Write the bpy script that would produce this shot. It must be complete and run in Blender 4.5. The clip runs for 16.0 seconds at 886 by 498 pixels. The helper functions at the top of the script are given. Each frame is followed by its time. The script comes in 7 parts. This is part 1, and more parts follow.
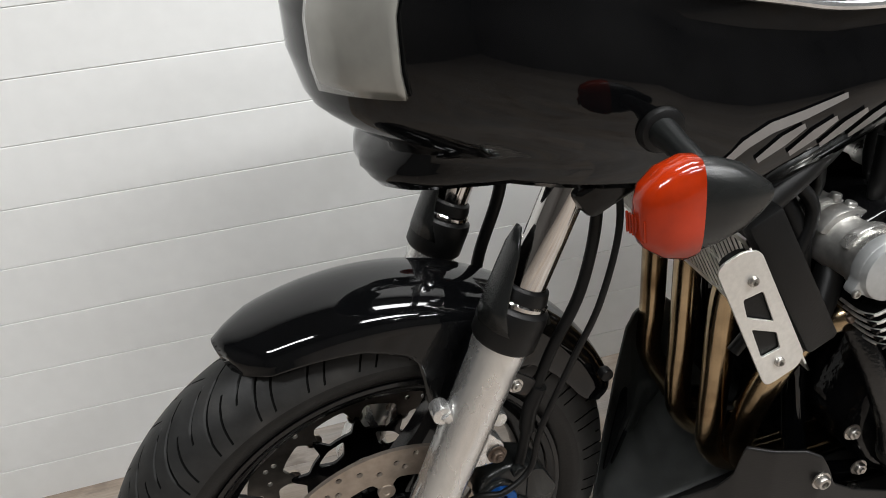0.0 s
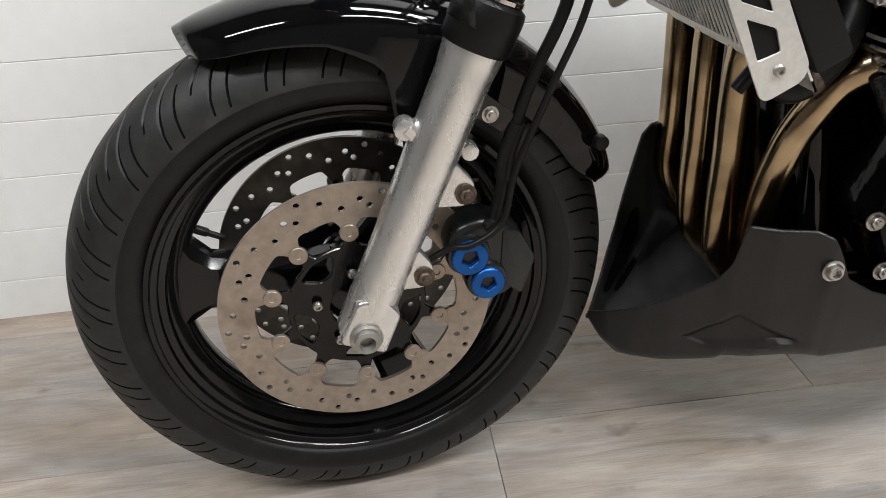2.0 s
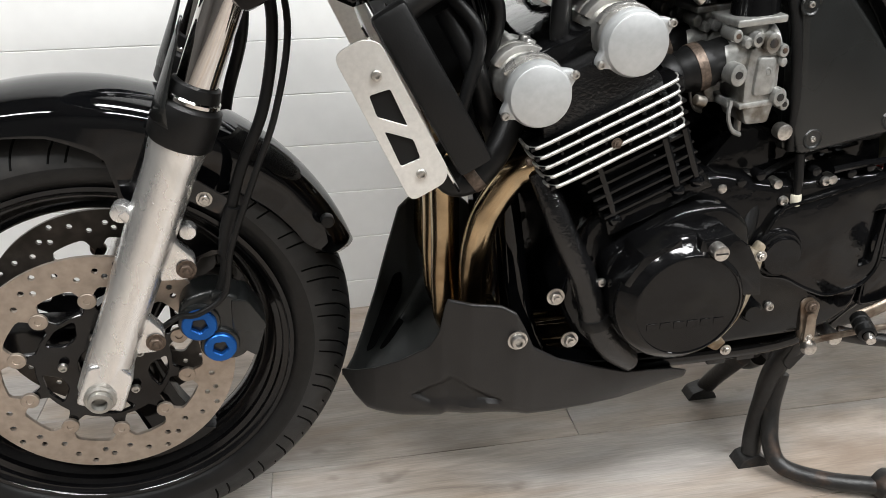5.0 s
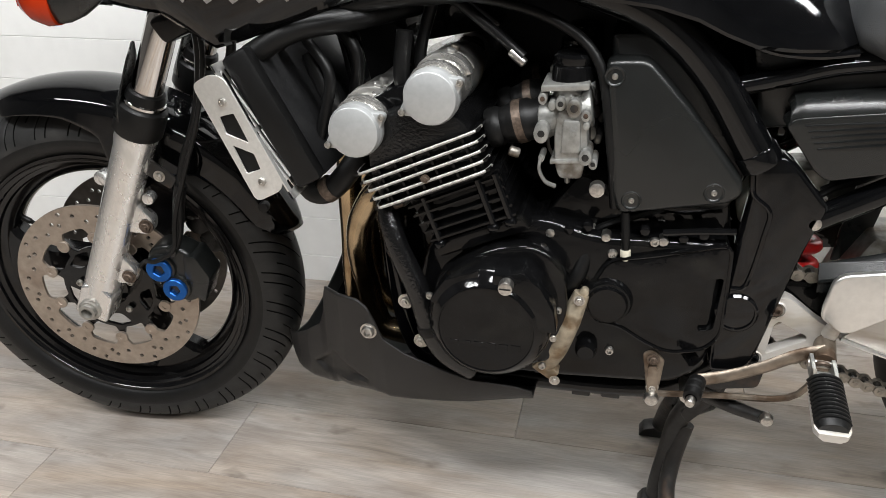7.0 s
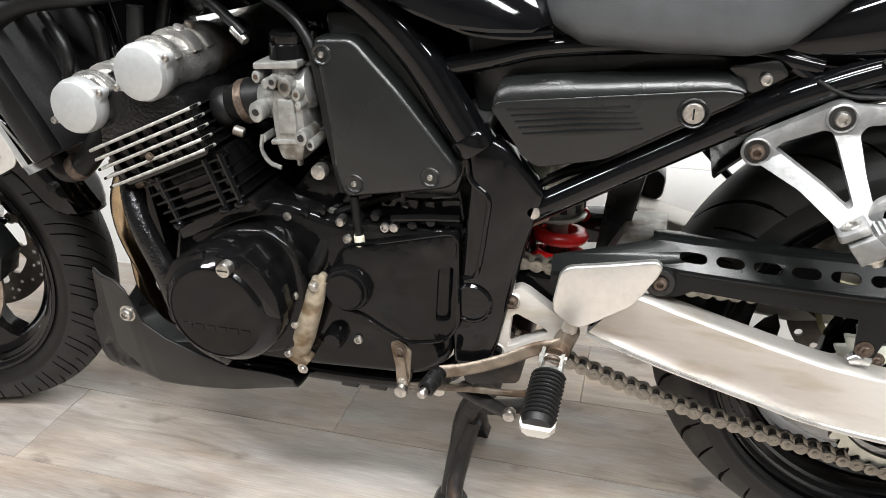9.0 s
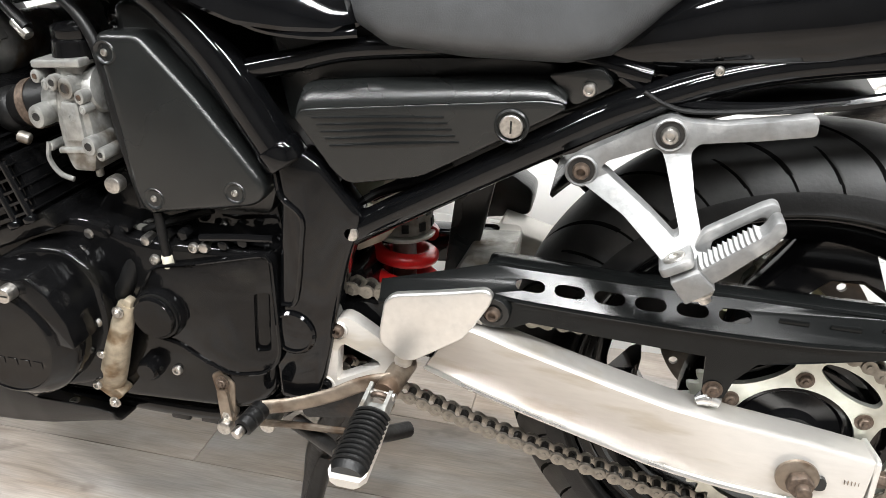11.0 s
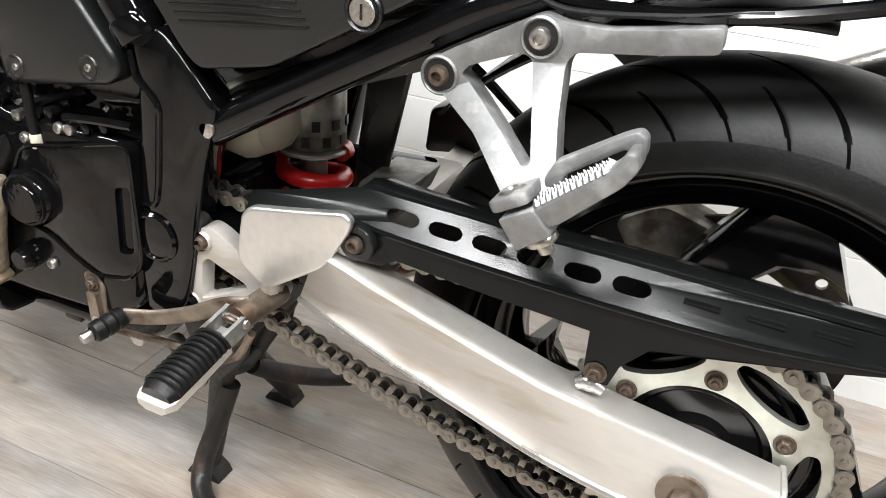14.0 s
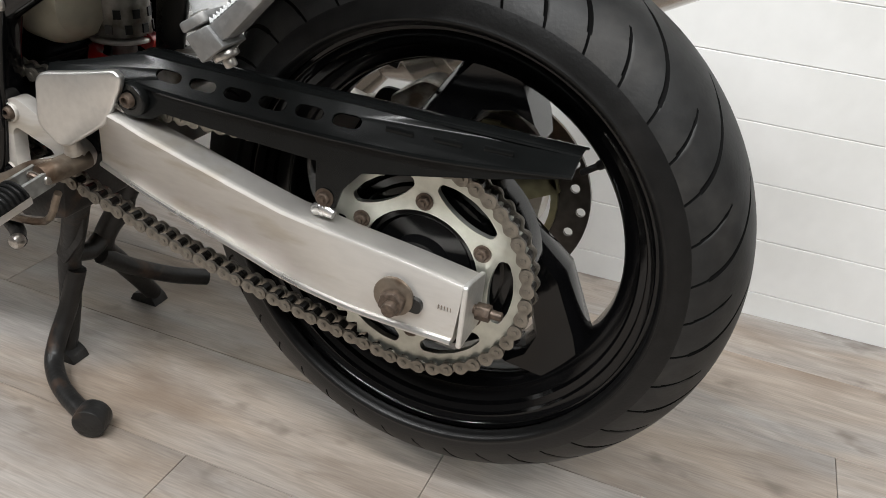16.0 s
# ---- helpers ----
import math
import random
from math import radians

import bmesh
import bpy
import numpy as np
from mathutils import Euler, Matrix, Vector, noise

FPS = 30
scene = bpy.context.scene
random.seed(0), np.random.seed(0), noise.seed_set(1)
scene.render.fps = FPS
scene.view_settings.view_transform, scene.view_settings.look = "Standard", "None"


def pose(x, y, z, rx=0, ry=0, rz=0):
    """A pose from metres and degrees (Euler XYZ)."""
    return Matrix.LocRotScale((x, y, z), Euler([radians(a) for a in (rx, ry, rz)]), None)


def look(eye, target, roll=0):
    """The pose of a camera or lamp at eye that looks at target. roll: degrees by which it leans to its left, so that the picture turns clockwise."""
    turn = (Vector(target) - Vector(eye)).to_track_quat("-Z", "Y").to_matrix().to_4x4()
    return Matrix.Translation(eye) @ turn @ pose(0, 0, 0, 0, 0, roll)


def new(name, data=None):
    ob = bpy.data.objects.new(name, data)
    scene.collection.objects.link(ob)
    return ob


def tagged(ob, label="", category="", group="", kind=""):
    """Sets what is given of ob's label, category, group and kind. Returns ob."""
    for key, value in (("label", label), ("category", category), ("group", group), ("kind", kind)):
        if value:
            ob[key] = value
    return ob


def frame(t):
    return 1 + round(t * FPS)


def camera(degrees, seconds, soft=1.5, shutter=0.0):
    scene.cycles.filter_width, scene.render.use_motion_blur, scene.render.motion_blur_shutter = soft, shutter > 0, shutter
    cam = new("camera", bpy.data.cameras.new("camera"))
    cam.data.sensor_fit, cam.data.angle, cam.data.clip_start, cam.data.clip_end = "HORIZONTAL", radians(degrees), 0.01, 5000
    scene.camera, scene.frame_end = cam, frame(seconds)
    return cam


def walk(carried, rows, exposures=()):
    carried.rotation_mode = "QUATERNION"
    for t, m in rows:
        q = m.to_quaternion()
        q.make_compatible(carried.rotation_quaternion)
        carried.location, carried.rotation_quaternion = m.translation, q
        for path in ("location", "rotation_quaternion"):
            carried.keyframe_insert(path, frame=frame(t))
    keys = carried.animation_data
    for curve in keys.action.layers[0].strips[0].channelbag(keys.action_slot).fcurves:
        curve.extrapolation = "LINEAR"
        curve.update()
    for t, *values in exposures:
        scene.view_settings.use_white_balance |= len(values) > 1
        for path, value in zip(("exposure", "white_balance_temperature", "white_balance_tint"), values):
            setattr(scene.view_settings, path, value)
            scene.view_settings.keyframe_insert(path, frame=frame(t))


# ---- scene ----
cam = camera(58.9, 16.0, 0.9)
PATH = [
    (0, (-0.045, -0.715, 1.029), (0.301, 1.013, 0.082), -5.9),
    (0.5, (0.014, -0.715, 0.908), (0.23, 1.004, -0.092), -5.5),
    (1, (0.052, -0.721, 0.816), (0.195, 0.998, -0.196), -5.2),
    (1.5, (0.043, -0.761, 0.772), (0.176, 0.979, -0.205), -4.5),
    (2, (0.033, -0.808, 0.75), (0.167, 0.958, -0.179), -3.9),
    (2.5, (0.022, -0.826, 0.735), (0.159, 0.953, -0.169), -3.4),
    (3, (0.031, -0.843, 0.728), (0.205, 0.94, -0.162), -2.8),
    (3.5, (0.088, -0.871, 0.741), (0.35, 0.911, -0.128), -2.1),
    (4, (0.147, -0.887, 0.764), (0.495, 0.889, -0.087), -1.7),
    (4.2, (0.161, -0.892, 0.774), (0.535, 0.881, -0.072), -1.6),
    (6.3, (0.603, -0.907, 0.878), (0.405, 0.858, -0.042), -1.5),
    (6.5, (0.655, -0.946, 0.881), (0.381, 0.81, -0.037), -1.6),
    (7, (0.781, -1.009, 0.906), (0.347, 0.729, 0.016), -1.4),
    (7.5, (0.917, -0.993, 0.895), (0.379, 0.723, 0.018), -1.1),
    (8, (1.02, -0.963, 0.879), (0.46, 0.745, 0.003), -0.9),
    (8.5, (1.069, -0.943, 0.868), (0.538, 0.772, -0.013), -0.7),
    (9, (1.102, -0.921, 0.868), (0.625, 0.814, -0.004), -0.4),
    (9.5, (1.142, -0.898, 0.87), (0.726, 0.857, 0.005), -0.1),
    (10, (1.18, -0.879, 0.874), (0.813, 0.889, 0.015), 0.1),
    (10.2, (1.193, -0.873, 0.877), (0.837, 0.897, 0.017), 0.2),
    (12.3, (1.248, -0.585, 0.782), (0.715, 1.105, -0.145), 4.0),
    (12.5, (1.246, -0.562, 0.777), (0.711, 1.122, -0.159), 4.5),
    (13, (1.25, -0.544, 0.769), (0.712, 1.122, -0.198), 5.2),
    (13.5, (1.308, -0.583, 0.767), (0.716, 1.065, -0.2), 5.2),
    (14, (1.409, -0.642, 0.777), (0.757, 0.989, -0.18), 5.2),
    (14.5, (1.492, -0.687, 0.8), (0.813, 0.94, -0.145), 5.0),
    (15, (1.55, -0.732, 0.8), (0.902, 0.909, -0.141), 5.2),
    (15.5, (1.619, -0.743, 0.775), (1.009, 0.903, -0.182), 5.2),
    (16, (1.667, -0.71, 0.729), (1.079, 0.937, -0.241), 5.1),
]
EXPOSURES = [(0, -0.45), (0.5, -0.2), (3, -0.15), (4, 0.08), (6.5, 0.12), (7, -0.05), (8, 0.08), (9, 0.45), (9.5, 0.55), (10, 0.58), (12.5, 0.6), (14, 0.4), (14.5, 0.35), (15, 0.05), (15.5, -0.2), (16, -0.38)]
walk(cam, [(t, look(eye, target, roll)) for t, eye, target, roll in PATH], EXPOSURES)

# ---- light ----
world = bpy.data.worlds.new("room_air")
scene.world = world
world.use_nodes = True
world.node_tree.nodes["Background"].inputs[0].default_value = (0.55, 0.6, 0.65, 1)
world.node_tree.nodes["Background"].inputs[1].default_value = 0.0


def area_lamp(name, m, sx, sy, watts, colour):
    data = bpy.data.lights.new(name, "AREA")
    data.shape, data.size, data.size_y, data.energy, data.color = "RECTANGLE", sx, sy, watts, colour
    ob = new(name, data)
    ob.matrix_world = m
    return tagged(ob, "cool white fluorescent tube light on the ceiling", "lamp", kind="structure")


LAMPS = [(-0.9, -1.5, 142), (0.8, -0.10, 100), (1.85, -2.1, 110), (2.7, -1.2, 122), (1.05, -1.25, 140)]
for lx, ly, lw in LAMPS:
    area_lamp("tube_lamp", pose(lx, ly, 2.5), 1.2, 0.24, lw * 0.46, (0.965, 0.975, 0.98))


# ---- materials ----
def mat(name, base, rough=0.5, metal=0.0, coat=0.0, var=0.25, scale=40.0, bump=0.0, bump_scale=200.0, rvar=0.15, second=None, mask=0.5, mask_scale=6.0, stretch=(1, 1, 1), randomize=0.0, spec=0.5):
    """Procedural surface: base colour with fine and coarse variation, optional second colour in patches."""
    m = bpy.data.materials.new(name)
    m.use_nodes = True
    nt = m.node_tree
    n, l = nt.nodes, nt.links
    p = n["Principled BSDF"]
    p.inputs["Metallic"].default_value = metal
    p.inputs["Coat Weight"].default_value = coat
    p.inputs["Specular IOR Level"].default_value = spec
    p.inputs["Coat Roughness"].default_value = 0.04
    co = n.new("ShaderNodeTexCoord")
    mp = n.new("ShaderNodeMapping")
    mp.inputs["Scale"].default_value = stretch
    l.new(co.outputs["Object"], mp.inputs[0])
    fine = n.new("ShaderNodeTexNoise")
    fine.inputs["Scale"].default_value, fine.inputs["Detail"].default_value = scale, 6
    l.new(mp.outputs[0], fine.inputs["Vector"])
    big = n.new("ShaderNodeTexNoise")
    big.inputs["Scale"].default_value, big.inputs["Detail"].default_value = mask_scale, 4
    l.new(mp.outputs[0], big.inputs["Vector"])
    r1 = n.new("ShaderNodeMapRange")
    r1.inputs[1].default_value, r1.inputs[2].default_value = 0.3, 0.7
    r1.inputs[3].default_value, r1.inputs[4].default_value = 1 - var, 1 + var
    l.new(fine.outputs[0], r1.inputs[0])
    mx = n.new("ShaderNodeMix")
    mx.data_type, mx.blend_type = "RGBA", "MULTIPLY"
    mx.inputs[0].default_value = 1
    mx.inputs[6].default_value = (*base, 1)
    if second:
        r2 = n.new("ShaderNodeMapRange")
        r2.inputs[1].default_value, r2.inputs[2].default_value = mask, mask + 0.12
        l.new(big.outputs[0], r2.inputs[0])
        sm = n.new("ShaderNodeMix")
        sm.data_type = "RGBA"
        sm.inputs[6].default_value, sm.inputs[7].default_value = (*base, 1), (*second, 1)
        l.new(r2.outputs[0], sm.inputs[0])
        l.new(sm.outputs[2], mx.inputs[6])
    l.new(r1.outputs[0], mx.inputs[7])
    out = mx.outputs[2]
    if randomize:
        oi = n.new("ShaderNodeObjectInfo")
        r3 = n.new("ShaderNodeMapRange")
        r3.inputs[3].default_value, r3.inputs[4].default_value = 1 - randomize, 1 + randomize
        l.new(oi.outputs["Random"], r3.inputs[0])
        m2 = n.new("ShaderNodeMix")
        m2.data_type, m2.blend_type = "RGBA", "MULTIPLY"
        m2.inputs[0].default_value = 1
        l.new(out, m2.inputs[6])
        l.new(r3.outputs[0], m2.inputs[7])
        out = m2.outputs[2]
    l.new(out, p.inputs["Base Color"])
    rr = n.new("ShaderNodeMapRange")
    rr.inputs[1].default_value, rr.inputs[2].default_value = 0.3, 0.7
    rr.inputs[3].default_value, rr.inputs[4].default_value = max(0.02, rough - rvar * rough), min(1, rough + rvar * rough)
    l.new(big.outputs[0], rr.inputs[0])
    l.new(rr.outputs[0], p.inputs["Roughness"])
    if bump:
        bn = n.new("ShaderNodeTexNoise")
        bn.inputs["Scale"].default_value, bn.inputs["Detail"].default_value = bump_scale, 3
        l.new(mp.outputs[0], bn.inputs["Vector"])
        b = n.new("ShaderNodeBump")
        b.inputs["Strength"].default_value, b.inputs["Distance"].default_value = bump, 0.002
        l.new(bn.outputs[0], b.inputs["Height"])
        l.new(b.outputs[0], p.inputs["Normal"])
    return m


GLOSS = mat("gloss_black_paint", (0.0022, 0.0023, 0.0026), 0.05, var=0.2, rvar=0.3, spec=0.36)
ENGBLK = mat("engine_black_enamel", (0.003, 0.003, 0.0032), 0.09, var=0.3, bump=0.35, bump_scale=45, rvar=0.5, spec=0.25, second=(0.006, 0.0058, 0.0052), mask=0.57, mask_scale=18)
SATIN = mat("satin_black_plastic", (0.0075, 0.0082, 0.0080), 0.27, var=0.15, bump=0.10, bump_scale=900, rvar=0.12, spec=0.48)
BELLY = mat("matt_black_belly", (0.010, 0.0094, 0.0091), 0.45, var=0.15, bump=0.15, bump_scale=500, rvar=0.2, spec=0.4)
# The pan's black made lighter: light on the far inside put into the colour
BELLYIN = mat("pan_inside_lightened", (0.026, 0.028, 0.027), 0.5, var=0.2, bump=0.1, bump_scale=400, rvar=0.2, spec=0.4)
RUBBER = mat("black_rubber", (0.0042, 0.0042, 0.0042), 0.42, var=0.2, bump=0.1, bump_scale=400, spec=0.25)
TYRE = mat("tyre_sidewall_rubber", (0.0048, 0.0048, 0.0048), 0.40, var=0.3, scale=70, bump=0.10, bump_scale=350, second=(0.0085, 0.008, 0.0076), mask=0.58, mask_scale=9, spec=0.3)
TREAD = mat("worn_tread_rubber", (0.0125, 0.0127, 0.0125), 0.52, var=0.35, scale=60, bump=0.10, bump_scale=300, second=(0.022, 0.021, 0.0195), mask=0.54, mask_scale=12, spec=0.4)
# Near-black rubber for groove faces: the shade in the cuts is put into colour
GROOVE_SHADE = mat("groove_rubber_shade", (0.002, 0.002, 0.002), 0.8, var=0.2, spec=0.1)
RIMBLK = mat("rim_black", (0.003, 0.003, 0.0033), 0.12, var=0.25, rvar=0.3, spec=0.4)
ALU = mat("worn_cast_aluminium", (0.74, 0.735, 0.72), 0.27, 0.88, var=0.03, scale=120, bump=0.035, bump_scale=120, second=(0.66, 0.655, 0.64), mask=0.60, mask_scale=45, rvar=0.3, stretch=(1, 1, 0.4))
BRUSHED = mat("brushed_aluminium", (0.60, 0.575, 0.54), 0.52, 0.65, var=0.035, scale=50, second=(0.53, 0.49, 0.43), mask=0.56, mask_scale=11, bump=0.05, stretch=(1, 1, 4))
CASTPOL = mat("polished_cast_aluminium", (0.235, 0.237, 0.235), 0.56, 0.8, var=0.10, scale=140, second=(0.34, 0.335, 0.325), mask=0.58, mask_scale=45, bump=0.16, bump_scale=260, rvar=0.35)
HEELM = mat("worn_polished_aluminium", (0.70, 0.69, 0.665), 0.33, 0.9, var=0.05, scale=120, bump=0.04, bump_scale=90, second=(0.58, 0.575, 0.56), mask=0.58, mask_scale=22, rvar=0.35)
PLATE = mat("satin_stainless_plate", (0.72, 0.71, 0.68), 0.40, 0.75, var=0.06, scale=200, bump=0.05)
SILVER = mat("silver_paint", (0.44, 0.45, 0.45), 0.40, 0.55, var=0.06, scale=150, bump=0.05)
CASTSIL = mat("dirty_silver_casting", (0.30, 0.29, 0.265), 0.42, 0.7, var=0.3, scale=70, bump=0.3, bump_scale=160, second=(0.12, 0.095, 0.07), mask=0.52, mask_scale=22)
CORRODED = mat("corroded_alloy", (0.34, 0.29, 0.215), 0.5, 0.5, var=0.3, scale=90, bump=0.3, bump_scale=200, second=(0.17, 0.115, 0.065), mask=0.54, mask_scale=26)
CAMM = mat("weathered_cam_casting", (0.50, 0.49, 0.465), 0.34, 0.85, var=0.25, scale=60, bump=0.15, bump_scale=140, second=(0.26, 0.20, 0.145), mask=0.55, mask_scale=16, rvar=0.4)
CARB = mat("grey_zinc_casting", (0.30, 0.30, 0.285), 0.38, 0.6, var=0.3, scale=80, bump=0.2, second=(0.13, 0.115, 0.095), mask=0.54, mask_scale=30)
SILENCER = mat("buffed_stainless", (0.56, 0.53, 0.50), 0.17, 1.0, var=0.06, scale=90, stretch=(6, 1, 1), bump=0.02, bump_scale=200)
CHROME = mat("chrome", (0.62, 0.60, 0.58), 0.07, 1.0, var=0.05)
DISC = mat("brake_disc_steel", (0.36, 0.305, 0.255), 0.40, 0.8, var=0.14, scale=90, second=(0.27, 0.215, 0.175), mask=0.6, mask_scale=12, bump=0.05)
# Far-side discs: darker disc steel with brown patches, shade put into the colour
DISCDK = mat("brake_disc_far_shade", (0.10, 0.09, 0.08), 0.4, 0.6, var=0.3, scale=60, second=(0.25, 0.15, 0.08), mask=0.62, mask_scale=10)
HEADER = mat("heat_tinted_steel", (0.43, 0.325, 0.20), 0.20, 1.0, var=0.3, scale=22, second=(0.20, 0.135, 0.075), mask=0.55, mask_scale=9, bump=0.05)
STEEL = mat("bolt_steel", (0.50, 0.48, 0.45), 0.35, 1.0, var=0.25, scale=300)
RUST = mat("rusty_bolt", (0.105, 0.078, 0.060), 0.45, 0.6, var=0.4, scale=250, bump=0.3)
STAINED = mat("stained_steel", (0.20, 0.165, 0.13), 0.42, 0.75, var=0.3, scale=60, bump=0.2, second=(0.09, 0.06, 0.04), mask=0.52, mask_scale=25)
ENGTEX = mat("wrinkle_black_enamel", (0.004, 0.004, 0.0042), 0.16, var=0.3, bump=0.5, bump_scale=260, rvar=0.5, spec=0.5)
GUARDM = mat("guard_black_plastic", (0.0048, 0.0053, 0.0053), 0.22, var=0.2, bump=0.03, bump_scale=600, rvar=0.3, spec=0.22)
BLUE = mat("blue_anodised", (0.010, 0.085, 0.32), 0.3, 0.75, var=0.1)
RED = mat("red_spring_paint", (0.55, 0.012, 0.012), 0.3, coat=0.3, var=0.15)
ORANGE = mat("amber_lens", (0.27, 0.018, 0.002), 0.14, spec=0.3, coat=0.25, var=0.3, scale=30)
LENS = mat("headlight_glass", (0.27, 0.265, 0.24), 0.15, 0.3, coat=1.0, var=0.25, scale=14)
GREY = mat("grey_decal", (0.19, 0.18, 0.175), 0.35, 0.2, var=0.08)
VINYL = mat("seat_vinyl", (0.052, 0.055, 0.058), 0.40, var=0.15, bump=0.25, bump_scale=700)
IRON = mat("dark_painted_iron", (0.011, 0.0105, 0.010), 0.42, 0.1, var=0.4, scale=60, bump=0.35, bump_scale=150, second=(0.055, 0.032, 0.020), mask=0.60, mask_scale=22)
CHAINM = mat("chain_steel", (0.235, 0.215, 0.185), 0.42, 0.85, var=0.3, scale=120)
CHAINDK = mat("oily_chain", (0.010, 0.009, 0.008), 0.3, 0.3, var=0.3)
SPROCK = mat("plated_sprocket", (0.50, 0.51, 0.46), 0.36, 0.85, var=0.15, scale=60, second=(0.36, 0.34, 0.27), mask=0.58, mask_scale=14)
CORE = mat("radiator_core", (0.014, 0.014, 0.0145), 0.45, 0.3, var=0.4, scale=300)
FINEDGE = mat("machined_fin_edge", (0.46, 0.45, 0.425), 0.48, 0.85, var=0.35, scale=140, bump=0.2, bump_scale=300)
MUFFLER = mat("brushed_stainless", (0.58, 0.54, 0.50), 0.25, 1.0, var=0.12, scale=40, stretch=(1, 1, 1))
TRIM = mat("screen_trim", (0.6, 0.6, 0.6), 0.2, 0.9)
SCREEN = mat("tinted_screen", (0.02, 0.022, 0.024), 0.05, coat=1.0)
BOTTLE = mat("cream_plastic_bottle", (0.55, 0.52, 0.42), 0.45, var=0.12, second=(0.36, 0.31, 0.2), mask=0.6, mask_scale=20)
GOLDC = mat("pale_gold_plating", (0.36, 0.335, 0.20), 0.4, 0.6, var=0.2, scale=60)
WALLW = mat("white_wall_paint", (0.80, 0.80, 0.785), 0.45, var=0.02, scale=30, bump=0.06, bump_scale=60, second=(0.76, 0.76, 0.74), mask=0.56, mask_scale=4)
# Surface of the unseen walls and ceiling, its darkness set for reflections
DARKW = mat("dark_unseen_surround", (0.085, 0.080, 0.075), 0.7, var=0.1)
CEILW = mat("ceiling_paint", (0.78, 0.78, 0.76), 0.8, var=0.03)


def laminate():
    m = mat("grey_oak_laminate", (0.40, 0.345, 0.30), 0.42, var=0.10, scale=9, stretch=(1.2, 14, 14), randomize=0.10)
    nt = m.node_tree
    n, l = nt.nodes, nt.links
    p = n["Principled BSDF"]
    co = n.new("ShaderNodeTexCoord")
    oi = n.new("ShaderNodeObjectInfo")
    off = n.new("ShaderNodeVectorMath")
    off.operation = "MULTIPLY_ADD"
    off.inputs[1].default_value = (37.0, 11.0, 0)
    l.new(oi.outputs["Random"], off.inputs[0])
    l.new(co.outputs["Object"], off.inputs[2])
    mp = n.new("ShaderNodeMapping")
    mp.inputs["Scale"].default_value = (1.6, 8.0, 1)
    l.new(off.outputs[0], mp.inputs[0])
    wv = n.new("ShaderNodeTexNoise")
    wv.inputs["Scale"].default_value, wv.inputs["Detail"].default_value, wv.inputs["Distortion"].default_value = 2.2, 9, 2.2
    l.new(mp.outputs[0], wv.inputs["Vector"])
    fine = n.new("ShaderNodeTexNoise")
    fine.inputs["Scale"].default_value, fine.inputs["Detail"].default_value = 9, 8
    mf = n.new("ShaderNodeMapping")
    mf.inputs["Scale"].default_value = (2.6, 46.0, 1)
    l.new(off.outputs[0], mf.inputs[0])
    l.new(mf.outputs[0], fine.inputs["Vector"])
    ramp = n.new("ShaderNodeValToRGB")
    e = ramp.color_ramp.elements
    e[0].position, e[0].color = 0.26, (0.225, 0.198, 0.175, 1)
    e[1].position, e[1].color = 0.66, (0.345, 0.311, 0.281, 1)
    mid = e.new(0.46)
    mid.color = (0.288, 0.258, 0.232, 1)
    l.new(wv.outputs[0], ramp.inputs[0])
    rf = n.new("ShaderNodeMapRange")
    rf.inputs[1].default_value, rf.inputs[2].default_value, rf.inputs[3].default_value, rf.inputs[4].default_value = 0.3, 0.7, 0.84, 1.13
    l.new(fine.outputs[0], rf.inputs[0])
    mul = n.new("ShaderNodeMix")
    mul.data_type, mul.blend_type = "RGBA", "MULTIPLY"
    mul.inputs[0].default_value = 1
    l.new(ramp.outputs[0], mul.inputs[6])
    l.new(rf.outputs[0], mul.inputs[7])
    r3 = n.new("ShaderNodeMapRange")
    r3.inputs[3].default_value, r3.inputs[4].default_value = 0.88, 1.1
    l.new(oi.outputs["Random"], r3.inputs[0])
    m2 = n.new("ShaderNodeMix")
    m2.data_type, m2.blend_type = "RGBA", "MULTIPLY"
    m2.inputs[0].default_value = 1
    l.new(mul.outputs[2], m2.inputs[6])
    l.new(r3.outputs[0], m2.inputs[7])
    knot = n.new("ShaderNodeTexNoise")
    knot.inputs["Scale"].default_value, knot.inputs["Detail"].default_value = 2.4, 7
    mk = n.new("ShaderNodeMapping")
    mk.inputs["Scale"].default_value = (1.7, 3.4, 1)
    l.new(off.outputs[0], mk.inputs[0])
    l.new(mk.outputs[0], knot.inputs["Vector"])
    rk = n.new("ShaderNodeMapRange")
    rk.inputs[1].default_value, rk.inputs[2].default_value, rk.inputs[4].default_value = 0.52, 0.78, 0.80
    l.new(knot.outputs[0], rk.inputs[0])
    m3 = n.new("ShaderNodeMix")
    m3.data_type = "RGBA"
    m3.inputs[7].default_value = (0.150, 0.112, 0.084, 1)
    l.new(rk.outputs[0], m3.inputs[0])
    l.new(m2.outputs[2], m3.inputs[6])
    # warm brown and cool grey stretches along the grain, and small dark knots
    tone = n.new("ShaderNodeTexNoise")
    tone.inputs["Scale"].default_value, tone.inputs["Detail"].default_value, tone.inputs["Distortion"].default_value = 1.6, 5, 0.8
    mt = n.new("ShaderNodeMapping")
    mt.inputs["Scale"].default_value, mt.inputs["Location"].default_value = (1.3, 5.0, 1), (3.1, 7.7, 0)
    l.new(off.outputs[0], mt.inputs[0])
    l.new(mt.outputs[0], tone.inputs["Vector"])
    warm = n.new("ShaderNodeMapRange")
    warm.inputs[1].default_value, warm.inputs[2].default_value = 0.36, 0.64
    l.new(tone.outputs[0], warm.inputs[0])
